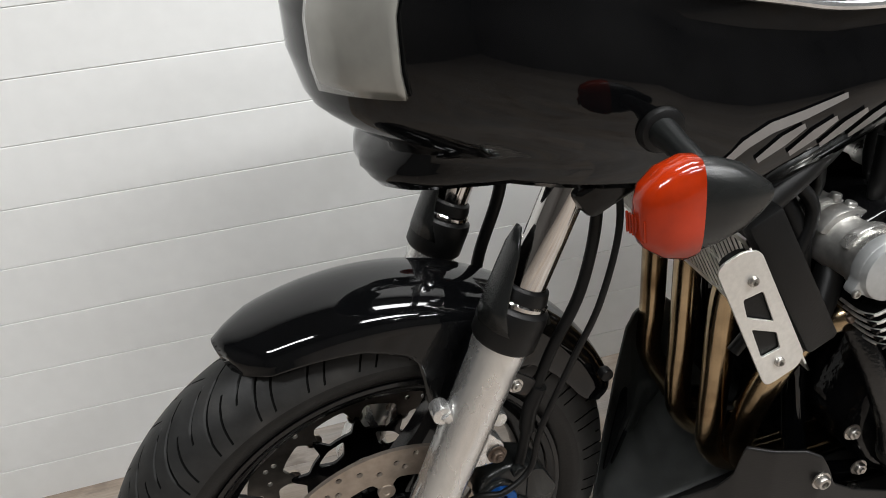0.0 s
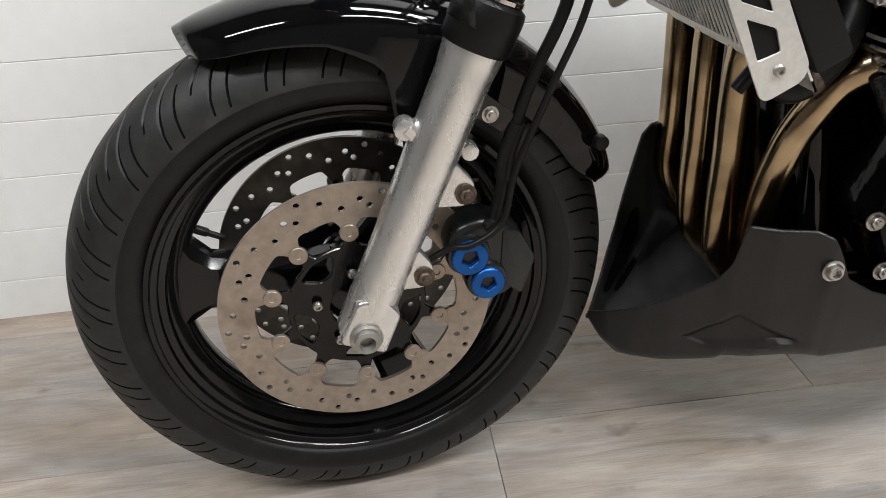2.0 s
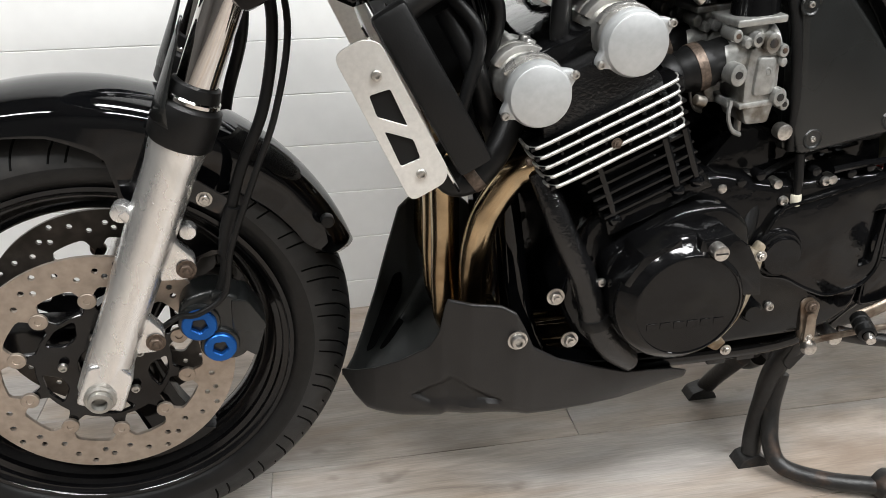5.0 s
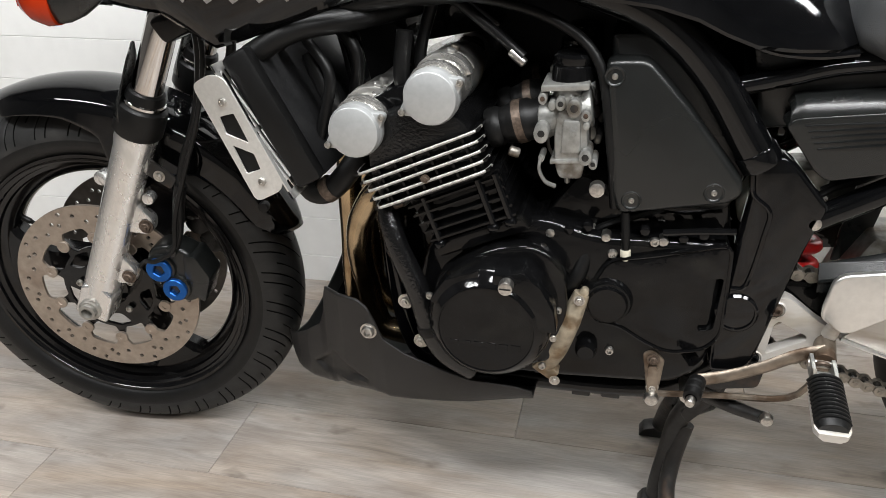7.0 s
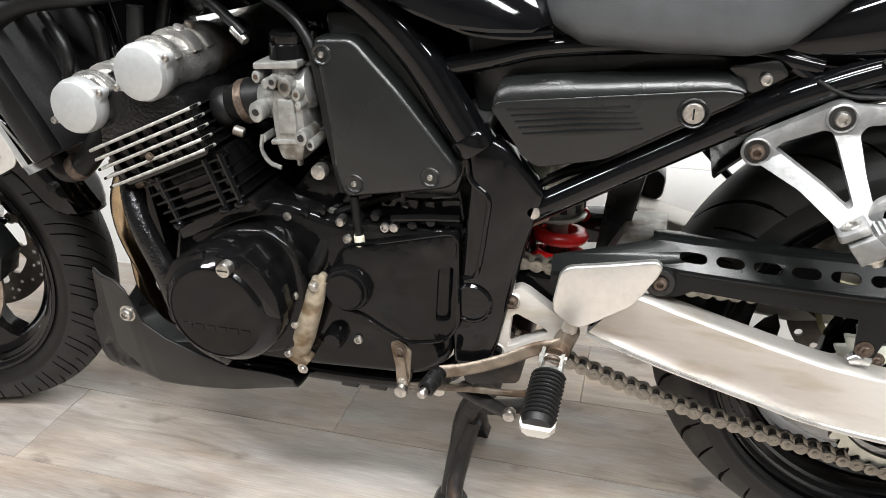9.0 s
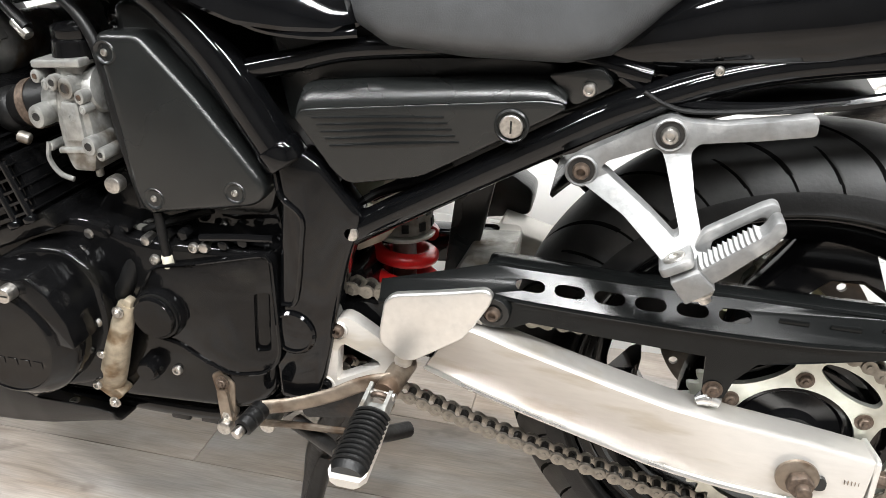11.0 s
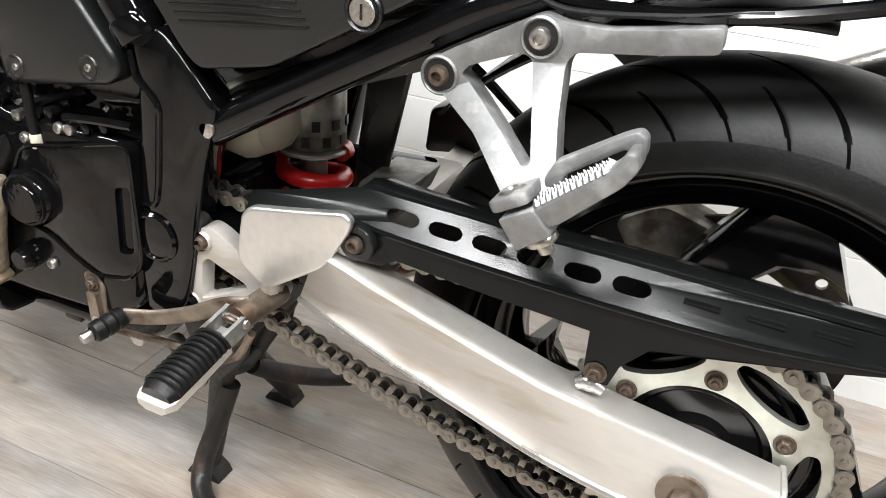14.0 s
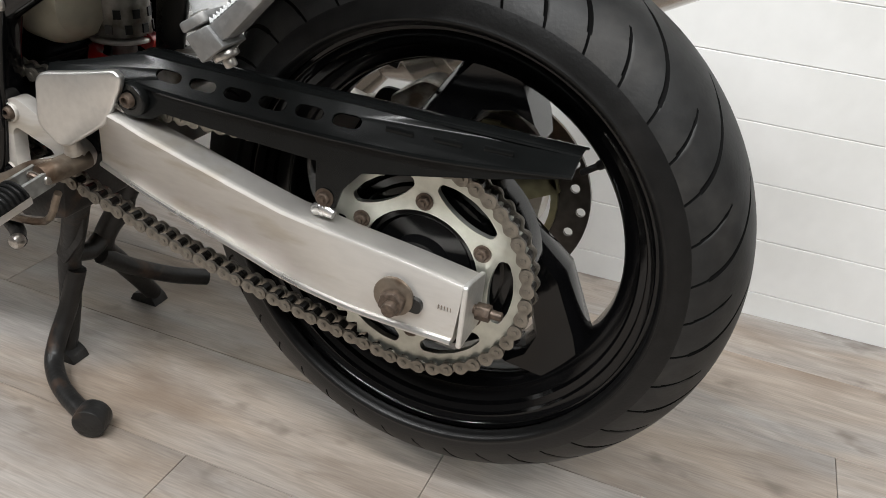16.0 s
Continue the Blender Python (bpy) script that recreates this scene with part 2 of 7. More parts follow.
    tint = n.new("ShaderNodeMix")
    tint.data_type = "RGBA"
    tint.inputs[6].default_value, tint.inputs[7].default_value = (0.97, 1.0, 1.03, 1), (1.05, 0.96, 0.86, 1)
    l.new(warm.outputs[0], tint.inputs[0])
    m4 = n.new("ShaderNodeMix")
    m4.data_type, m4.blend_type = "RGBA", "MULTIPLY"
    m4.inputs[0].default_value = 1
    l.new(m3.outputs[2], m4.inputs[6])
    l.new(tint.outputs[2], m4.inputs[7])
    dot = n.new("ShaderNodeTexNoise")
    dot.inputs["Scale"].default_value, dot.inputs["Detail"].default_value = 9.0, 3
    md = n.new("ShaderNodeMapping")
    md.inputs["Scale"].default_value = (1.0, 1.7, 1)
    l.new(off.outputs[0], md.inputs[0])
    l.new(md.outputs[0], dot.inputs["Vector"])
    rd = n.new("ShaderNodeMapRange")
    rd.inputs[1].default_value, rd.inputs[2].default_value, rd.inputs[4].default_value = 0.63, 0.72, 0.7
    l.new(dot.outputs[0], rd.inputs[0])
    m5 = n.new("ShaderNodeMix")
    m5.data_type = "RGBA"
    m5.inputs[7].default_value = (0.115, 0.092, 0.075, 1)
    l.new(rd.outputs[0], m5.inputs[0])
    l.new(m4.outputs[2], m5.inputs[6])
    l.new(m5.outputs[2], p.inputs["Base Color"])
    b = n.new("ShaderNodeBump")
    b.inputs["Strength"].default_value, b.inputs["Distance"].default_value = 0.15, 0.001
    l.new(fine.outputs[0], b.inputs["Height"])
    l.new(b.outputs[0], p.inputs["Normal"])
    return m


FLOORM = laminate()


# ---- mesh helpers ----
def part(name, bm, material, parent=None, label="", smooth=True, m=None, kind=""):
    """Links a bmesh as one mesh object under a thing or a part."""
    if m is not None:
        bmesh.ops.transform(bm, matrix=m, verts=bm.verts)
    bmesh.ops.recalc_face_normals(bm, faces=bm.faces)
    me = bpy.data.meshes.new(name)
    bm.to_mesh(me)
    bm.free()
    me.materials.append(material)
    if smooth:
        me.shade_smooth()
        me.set_sharp_from_angle(angle=radians(38))
    ob = new(name, me)
    ob.parent = parent
    if label:
        ob["label"] = label
    if kind:
        ob["kind"] = kind
    return ob


def put(name, mesh, m, parent, label=""):
    """A further object on a shared mesh."""
    ob = new(name, mesh)
    ob.parent = parent
    ob.matrix_basis = m
    if label:
        ob["label"] = label
    return ob


def thing(name, label, category, kind="", group=""):
    return tagged(new(name), label, category, group, kind)


def rounded(pts, r, n=4):
    """A polygon with its corners rounded."""
    out = []
    k = len(pts)
    for i in range(k):
        p, a, b = Vector(pts[i]), Vector(pts[i - 1]), Vector(pts[(i + 1) % k])
        da, db = (a - p), (b - p)
        rr = min(r, da.length * 0.45, db.length * 0.45)
        s, e = p + da.normalized() * rr, p + db.normalized() * rr
        for j in range(n + 1):
            t = j / n
            out.append(tuple(s * (1 - t) ** 2 + p * 2 * t * (1 - t) + e * t * t))
    return out


def circle(cx, cz, r, n=16, a0=0.0):
    return [(cx + r * math.cos(a0 + 2 * math.pi * i / n), cz + r * math.sin(a0 + 2 * math.pi * i / n)) for i in range(n)]


def plate(outer, y0, y1, holes=(), bevel=0.0, seg=2):
    """A plate: an outline in x, z with holes, from y0 to y1."""
    bm = bmesh.new()
    if not holes:
        f = bm.faces.new([bm.verts.new((x, y0, z)) for x, z in outer])
        faces = [f]
    else:
        edges = []
        for loop in (outer, *holes):
            vs = [bm.verts.new((x, y0, z)) for x, z in loop]
            edges += [bm.edges.new((vs[i - 1], vs[i])) for i in range(len(vs))]
        faces = [g for g in bmesh.ops.triangle_fill(bm, use_beauty=True, use_dissolve=False, edges=edges)["geom"] if isinstance(g, bmesh.types.BMFace)]
    ext = bmesh.ops.extrude_face_region(bm, geom=faces)
    bmesh.ops.translate(bm, vec=(0, y1 - y0, 0), verts=[g for g in ext["geom"] if isinstance(g, bmesh.types.BMVert)])
    bmesh.ops.recalc_face_normals(bm, faces=bm.faces)
    if bevel:
        es = [e for e in bm.edges if len(e.link_faces) == 2 and e.calc_face_angle(0) > 0.9]
        bmesh.ops.bevel(bm, geom=es, offset=bevel, segments=seg, profile=0.5, affect="EDGES", clamp_overlap=True)
    return bm


def block(x0, x1, y0, y1, z0, z1, bevel=0.003, seg=2):
    return plate([(x0, z0), (x1, z0), (x1, z1), (x0, z1)], y0, y1, bevel=bevel, seg=seg)


def lathe(profile, c=(0, 0, 0), axis=(0, 1, 0), n=32, closed=False):
    """Turns (radius, along) points round an axis through c."""
    bm = bmesh.new()
    q = Vector((0, 0, 1)).rotation_difference(Vector(axis).normalized())
    rings = []
    for r, h in profile:
        rings.append([bm.verts.new(Vector(c) + q @ Vector((r * math.cos(2 * math.pi * i / n), r * math.sin(2 * math.pi * i / n), h))) for i in range(n)] if r > 1e-6 else [bm.verts.new(Vector(c) + q @ Vector((0, 0, h)))])
    pairs = list(zip(rings, rings[1:])) + ([(rings[-1], rings[0])] if closed else [])
    for a, b in pairs:
        for i in range(n):
            j = (i + 1) % n
            if len(a) == 1 and len(b) > 1:
                bm.faces.new((a[0], b[i], b[j]))
            elif len(b) == 1 and len(a) > 1:
                bm.faces.new((a[i], b[0], a[j]))
            elif len(a) > 1:
                bm.faces.new((a[i], b[i], b[j], a[j]))
    return bm


def cyl(a, b, r, n=20, bevel=0.002, r2=None):
    """A solid round bar from a to b with softened rims."""
    a, b = Vector(a), Vector(b)
    h = (b - a).length
    r2 = r if r2 is None else r2
    k = min(bevel, r * 0.4, r2 * 0.4, h * 0.4)
    return lathe([(0, 0), (r - k, 0), (r - k * 0.3, k * 0.3), (r, k), (r2, h - k), (r2 - k * 0.3, h - k * 0.3), (r2 - k, h), (0, h)], a, b - a, n)


def smooth_path(pts, n=6):
    """Catmull-Rom through the points."""
    p = [Vector(q) for q in pts]
    p = [2 * p[0] - p[1]] + p + [2 * p[-1] - p[-2]]
    out = []
    for i in range(1, len(p) - 2):
        for j in range(n):
            t = j / n
            out.append(0.5 * (2 * p[i] + (p[i + 1] - p[i - 1]) * t + (2 * p[i - 1] - 5 * p[i] + 4 * p[i + 1] - p[i + 2]) * t * t + (3 * p[i] - p[i - 1] - 3 * p[i + 1] + p[i + 2]) * t ** 3))
    return out + [p[-2]]


def tube(pts, r, n=12, k=6, flat=1.0, smooth=True):
    """A bent round bar along points; r may be one radius or one for each point."""
    path = smooth_path(pts, k) if smooth else [Vector(q) for q in pts]
    rs = [r] * len(path) if not isinstance(r, (list, tuple)) else [float(np.interp(i / (len(path) - 1), np.linspace(0, 1, len(r)), r)) for i in range(len(path))]
    bm = bmesh.new()
    rings = []
    nrm = None
    for i, p in enumerate(path):
        t = (path[min(i + 1, len(path) - 1)] - path[max(i - 1, 0)]).normalized()
        if nrm is None:
            nrm = t.orthogonal().normalized() if abs(t.y) > 0.95 else (Vector((0, 1, 0)) - t * t.y).normalized()
        else:
            nrm = (nrm - t * nrm.dot(t)).normalized()
        bi = t.cross(nrm)
        rings.append([bm.verts.new(p + rs[i] * (flat * math.cos(2 * math.pi * j / n) * nrm + math.sin(2 * math.pi * j / n) * bi)) for j in range(n)])
    for a, b in zip(rings, rings[1:]):
        for j in range(n):
            bm.faces.new((a[j], a[(j + 1) % n], b[(j + 1) % n], b[j]))
    bm.faces.new(rings[0])
    bm.faces.new(rings[-1])
    return bm


def loft(rings, caps=True, closed=True):
    """Skins rings of equally many points."""
    bm = bmesh.new()
    vs = [[bm.verts.new(p) for p in ring] for ring in rings]
    k = len(vs[0])
    for a, b in zip(vs, vs[1:]):
        for j in range(k if closed else k - 1):
            bm.faces.new((a[j], a[(j + 1) % k], b[(j + 1) % k], b[j]))
    if caps and closed:
        bm.faces.new(vs[0])
        bm.faces.new(vs[-1])
    return bm


def join(*bms):
    """One bmesh out of several."""
    out = bmesh.new()
    me = bpy.data.meshes.new("join")
    for b in bms:
        b.to_mesh(me)
        out.from_mesh(me)
        b.free()
    bpy.data.meshes.remove(me)
    return out


def solid(ob, t, offset=-1.0):
    mod = ob.modifiers.new("thickness", "SOLIDIFY")
    mod.thickness, mod.offset = t, offset
    return ob


def mesh_of(name, bm, material, smooth=True):
    ob = part(name, bm, material, smooth=smooth)
    me = ob.data
    bpy.data.objects.remove(ob)
    return me


def socket_bolt(r=0.006, h=0.005):
    """A button-head screw with a hex socket, its head towards -y, seated at the origin."""
    rim = lathe([(r * 1.0, 0), (r * 0.98, -h * 0.5), (r * 0.8, -h * 0.9), (r * 0.5, -h), (r * 0.46, -h * 0.35), (0, -h * 0.3)], (0, 0, 0), (0, 1, 0), 18)
    return rim


def hex_bolt(r=0.007, h=0.006):
    hexa = plate(circle(0, 0, r, 6), -h, 0, bevel=r * 0.12, seg=1)
    washer = lathe([(r * 1.35, 0.0), (r * 1.35, -h * 0.25), (0, -h * 0.25)], (0, 0, 0), (0, 1, 0), 18)
    stud = lathe([(r * 0.45, -h), (r * 0.42, -h * 1.35), (0, -h * 1.35)], (0, 0, 0), (0, 1, 0), 10)
    return join(hexa, washer, stud)


SOCKET = {"steel": mesh_of("socket_screw", socket_bolt(), STEEL), "dark": mesh_of("socket_screw_dark", socket_bolt(), ENGBLK), "rust": mesh_of("socket_screw_rust", socket_bolt(), RUST)}
HEX = {"steel": mesh_of("hex_bolt", hex_bolt(), STEEL), "rust": mesh_of("hex_bolt_rust", hex_bolt(), RUST), "dark": mesh_of("hex_bolt_dark", hex_bolt(), ENGBLK)}


def bolt(parent, x, y, z, size=1.0, kind="steel", hexa=False, m=None, name="bolt"):
    t = Matrix.Translation((x, y, z)) @ Matrix.Diagonal((size, size, size, 1))
    return put(name, (HEX if hexa else SOCKET)[kind], t if m is None else m @ t, parent)


# ---- the room: floor, panelled wall, closing walls, ceiling ----
WALL_Y, WALL_TURN = 0.538, 1.43      # the panelled wall stands at y = 0.538 + 0.025 x
WM = pose(0, WALL_Y, 0, 0, 0, WALL_TURN)

floor_base = tagged(part("floor", block(-2.6, 4.0, -3.6, 0.75, -0.10, -0.008, 0), FLOORM, smooth=False), "grey-brown wood-effect laminate floor", "floor", kind="structure")
wall_back = tagged(part("wall_north", block(-2.8, 4.4, 0.012, 0.16, -0.10, 2.6, 0), WALLW, smooth=False, m=WM), "white-painted wall of horizontal boards", "wall", kind="structure")
# Unseen walls and ceiling, added dark so black paint reflects little
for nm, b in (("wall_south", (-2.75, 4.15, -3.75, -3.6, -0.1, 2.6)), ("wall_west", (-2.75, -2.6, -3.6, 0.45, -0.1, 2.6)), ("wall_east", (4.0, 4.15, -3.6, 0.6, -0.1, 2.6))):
    tagged(part(nm, block(*b, 0), DARKW, smooth=False), "unseen closing wall, dark to hold reflections down", "wall", kind="structure")
tagged(part("ceiling", block(-2.75, 4.15, -3.75, 0.9, 2.6, 2.7, 0), DARKW, smooth=False), "unseen closing ceiling, dark to hold reflections down", "ceiling", kind="structure")
for lx, ly, lw in LAMPS:
    lamp = tagged(part("ceiling_light", block(lx - 0.63, lx + 0.63, ly - 0.14, ly + 0.14, 2.515, 2.6, 0.01), CEILW), "white fluorescent batten on the ceiling", "lamp", group="ceiling lights")


# ---- the motorcycle ----
bike = thing("motorcycle", "black half-faired motorcycle standing on its centre stand", "motorcycle")

# The steered front end turns 7.5 degrees to its left round the steering axis.
RAKE = radians(24.9)
AX = Vector((-0.0155, 0, 0.3045))
UP = Vector((math.sin(RAKE), 0, math.cos(RAKE)))
PIVOT = AX + 0.035 * Vector((math.cos(RAKE), 0, -math.sin(RAKE)))
STEER = Matrix.Translation(PIVOT) @ Matrix.Rotation(radians(7.5), 4, UP) @ Matrix.Translation(-PIVOT)


def tyre_mesh(name, c, radius, width, bead, drop, pitches, lean, bow, grooves, per=44, nv=84, edge=1.03):
    """A tyre with cut grooves. Each of the pitches repeats the grooves (offset, from, to, half width); lean and bow curve them across the tread."""
    hw = width / 2
    nu = pitches * per
    pitch = 2 * math.pi * radius / pitches
    pts = []
    for j in range(nv + 1):
        a = -1 + 2 * j / nv
        w = abs(a)
        if w < 0.66:
            t = w / 0.66
            y, r = hw * 0.98 * math.sin(t * 1.42) / math.sin(1.42), radius - hw * drop * 0.9 * (1 - math.cos(t * 1.42)) / (1 - math.cos(1.42))
        else:
            t = (w - 0.66) / 0.34
            r0 = radius - hw * drop * 0.9
            r = r0 + (bead - r0) * t
            y = hw * (0.98 + 0.03 * math.sin(math.pi * t * 0.9)) - 0.012 * t * t
        pts.append((math.copysign(y, a), r, w / 0.66, math.copysign(1, a)))
    verts = np.zeros((nu, nv + 1, 3))
    cut = np.zeros((nu, nv + 1), bool)
    for j, (y, r, q, side) in enumerate(pts):
        t = min(1.0, max(0.0, q / 0.95))
        shear = lean * t + bow * math.sin(math.pi * t)
        for i in range(nu):
            s = (i % per) / per * pitch
            d = 0.0
            for o, q0, q1, half in grooves:
                if q0 <= q <= q1:
                    e = abs((s - o - (0.5 * pitch if side < 0 else 0) + pitch / 2) % pitch - pitch / 2)
                    u = (q - q0) / (q1 - q0)
                    h = half * min(1.0, 0.3 + 4 * u, 0.3 + 3 * (1 - u))
                    if e < h:
                        d = max(d, 0.0055 * min(1.0, (h - e) / (0.35 * h)))
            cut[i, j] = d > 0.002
            if 1.20 < q < 1.23 or 1.42 < q < 1.45:
                d = -0.0006
            th = (i * pitch / per + shear) / radius
            verts[i, j] = (c[0] + (r - d) * math.cos(th), c[1] + y, c[2] + (r - d) * math.sin(th))
    k = nv + 1
    faces = [(i * k + j, ((i + 1) % nu) * k + j, ((i + 1) % nu) * k + j + 1, i * k + j + 1) for i in range(nu) for j in range(nv)]
    me = bpy.data.meshes.new(name)
    me.from_pydata(verts.reshape(-1, 3).tolist(), [], faces)
    for mt in (TYRE, TREAD, GROOVE_SHADE):
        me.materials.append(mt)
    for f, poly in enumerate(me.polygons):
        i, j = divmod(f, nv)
        # faces touching a cut get the colour with painted shade
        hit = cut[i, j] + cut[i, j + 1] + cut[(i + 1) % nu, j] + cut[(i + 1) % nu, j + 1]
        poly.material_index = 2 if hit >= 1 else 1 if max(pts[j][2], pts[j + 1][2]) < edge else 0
    me.shade_smooth()
    me.set_sharp_from_angle(angle=radians(35))
    return me


def cast_wheel(name, label, c, width, r_fl, spokes, hub_r, hub_w, spoke_w, dish, m=None, sweep=0.0):
    """Cast wheel: barrel with flanges, three hollow-sided spokes, hub."""
    h = width / 2
    prof = [(r_fl, -h), (r_fl + 0.001, -h + 0.006), (r_fl - 0.010, -h + 0.012), (r_fl - 0.013, -h + 0.022), (r_fl - 0.030, -h + 0.034), (r_fl - 0.032, 0), (r_fl - 0.030, h - 0.034), (r_fl - 0.013, h - 0.022), (r_fl - 0.010, h - 0.012), (r_fl + 0.001, h - 0.006), (r_fl, h), (r_fl - 0.005, h), (r_fl - 0.007, h - 0.003), (r_fl - 0.013, h - 0.005), (r_fl - 0.0145, h - 0.010), (r_fl - 0.021, h - 0.013), (r_fl - 0.023, h - 0.019), (r_fl - 0.035, h - 0.026), (r_fl - 0.039, h - 0.032), (r_fl - 0.041, 0), (r_fl - 0.039, -h + 0.032), (r_fl - 0.035, -h + 0.026), (r_fl - 0.023, -h + 0.019), (r_fl - 0.021, -h + 0.013), (r_fl - 0.0145, -h + 0.010), (r_fl - 0.013, -h + 0.005), (r_fl - 0.007, -h + 0.003), (r_fl - 0.005, -h)]
    wheel = part(name, lathe(prof, c, (0, 1, 0), 128, closed=True), RIMBLK, bike, label, m=m)
    ri = r_fl - 0.038
    for a in spokes:
        a = radians(a)
        rings = []
        for r, w, y in ((hub_r * 0.6, spoke_w * 0.75, hub_w * 0.42), (hub_r * 1.1, spoke_w * 0.62, hub_w * 0.36), (ri * 0.62, spoke_w * 0.55, dish), (ri * 0.84, spoke_w * 0.62, dish * 0.92), (ri * 0.95, spoke_w * 0.95, dish * 0.95), (ri + 0.004, spoke_w * 1.5, dish * 1.0)):
            ring = []
            b = a - sweep * (r - 0.13)
            d = Vector((math.cos(b), 0, math.sin(b)))
            p = Vector((-math.sin(b - sweep * r * 0.6), 0, math.cos(b - sweep * r * 0.6)))
            for u, v in ((-1, -0.55), (-0.7, -1), (0.7, -1), (1, -0.55), (1, 0.55), (0.7, 1), (-0.7, 1), (-1, 0.55)):
                ring.append(Vector(c) + d * r + p * (u * w / 2) + Vector((0, v * y, 0)))
            rings.append(ring)
        part("spoke", loft(rings), RIMBLK, wheel, m=m)
    part("hub", lathe([(0.012, -hub_w), (hub_r * 0.7, -hub_w), (hub_r * 0.78, -hub_w + 0.006), (hub_r * 0.8, -hub_w * 0.6), (hub_r, -hub_w * 0.3), (hub_r, hub_w * 0.3), (hub_r * 0.8, hub_w * 0.6), (hub_r * 0.78, hub_w - 0.006), (hub_r * 0.7, hub_w), (0.012, hub_w)], c, (0, 1, 0), 48), RIMBLK, wheel, m=m)
    return wheel


def lobed(c, base, peak, n, width, a0=0.0, k=200):
    """A ring outline at radius base that reaches out (or in) to peak at n places."""
    pts = []
    for i in range(k):
        a = 2 * math.pi * i / k
        d = ((a - a0) * n / (2 * math.pi)) % 1.0
        d = min(d, 1 - d) * 2 * math.pi / n
        t = max(0.0, 1 - d / width)
        t = t * t * (3 - 2 * t)
        r = base + (peak - base) * t
        pts.append((c[0] + r * math.cos(a), c[2] + r * math.sin(a)))
    return pts


front_wheel = cast_wheel("front_wheel", "gloss black three-spoke cast wheel", AX, 0.090, 0.2235, (170, 50, 290), 0.045, 0.045, 0.105, 0.020, STEER)
ft = new("tyre", tyre_mesh("front_tyre", AX, 0.3030, 0.106, 0.222, 1.12, 30, 0.070, 0.014, ((0.0, 0.03, 0.92, 0.0016), (0.022, 0.14, 0.60, 0.0012), (0.043, 0.42, 0.92, 0.0012))))
ft.parent, ft.matrix_basis = front_wheel, STEER
ft["label"] = "worn black tyre with curved grooves"

RIVETS = [radians(18 + 36 * i) for i in range(10)]
RA0 = RIVETS[0]


def front_disc(side):
    y = side * 0.0625
    # the far disc takes the darker steel that holds its shade
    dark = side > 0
    holes = []
    for i in range(40):
        a = 2 * math.pi * (i + 0.25) / 40
        r = (0.141, 0.131, 0.122, 0.133)[i % 4]
        holes.append(circle(AX.x + r * math.cos(a), AX.z + r * math.sin(a), 0.0036, 10))
        if i % 4 == 0:
            a += math.pi / 40
            holes.append(circle(AX.x + 0.124 * math.cos(a), AX.z + 0.124 * math.sin(a), 0.0036, 10))
    inner = lobed(AX, 0.1105, 0.090, 10, 0.15, RA0)
    band = plate(circle(AX.x, AX.z, 0.149, 128), y - 0.0025, y + 0.0025, holes=[inner] + holes)
    part("brake_disc", band, DISCDK if dark else DISC, front_wheel, "drilled brown-stained steel brake disc" if not dark else "drilled far brake disc, coloured darker for shade", smooth=False, m=STEER)
    yc = y - side * 0.004
    out = lobed(AX, 0.076, 0.097, 10, 0.13, RA0)
    wins = []
    for i in range(5):
        a = RA0 + 2 * math.pi * (i + 0.5) / 5
        wins.append(rounded([(AX.x + r * math.cos(a + d), AX.z + r * math.sin(a + d)) for r, d in ((0.070, -0.34), (0.072, 0.0), (0.070, 0.34), (0.050, 0.16), (0.050, -0.16))], 0.006))
    part("disc_carrier", plate(out, yc - 0.003, yc + 0.003, holes=wins + [circle(AX.x, AX.z, 0.03, 32)], bevel=0.001, seg=1), RIMBLK, front_wheel, "black disc carrier", m=STEER)
    for a in RIVETS:
        put("rivet", RIVET, STEER @ Matrix.Translation((AX.x + 0.0935 * math.cos(a), y, AX.z + 0.0935 * math.sin(a))) @ Matrix.Diagonal((1, 1 if side < 0 else -1, 1, 1)), front_wheel)
    for i in range(5):
        a = RA0 + 2 * math.pi * i / 5 + 0.05
        bolt(front_wheel, AX.x + 0.045 * math.cos(a), y - 0.004 * (1 if side < 0 else -3), AX.z + 0.045 * math.sin(a), 0.95, m=STEER)


RIVET = mesh_of("rivet", lathe([(0.0100, 0.0), (0.0100, -0.0038), (0.0094, -0.0043), (0.0042, -0.0043), (0.0036, -0.0030), (0, -0.0030)], (0, 0, 0), (0, 1, 0), 20), DISC)
front_disc(-1)
front_disc(1)
VALVE = join(cyl((0, 0, 0), (0, 0, -0.018), 0.005, 12), cyl((0, 0, -0.016), (0, 0, -0.036), 0.0035, 12))
a = radians(150)
part("valve_stem", VALVE, RUBBER, front_wheel, m=STEER @ Matrix.Translation((AX.x + 0.186 * math.cos(a), 0.0, AX.z + 0.186 * math.sin(a))) @ Matrix.Rotation(math.pi / 2 - a, 4, "Y"))


def along(d, y, side=0.0):
    """A point d metres up the fork's axis, shifted to the rear by side."""
    p = AX + UP * d + Vector((math.cos(RAKE), 0, -math.sin(RAKE))) * side
    return Vector((p.x, y, p.z))


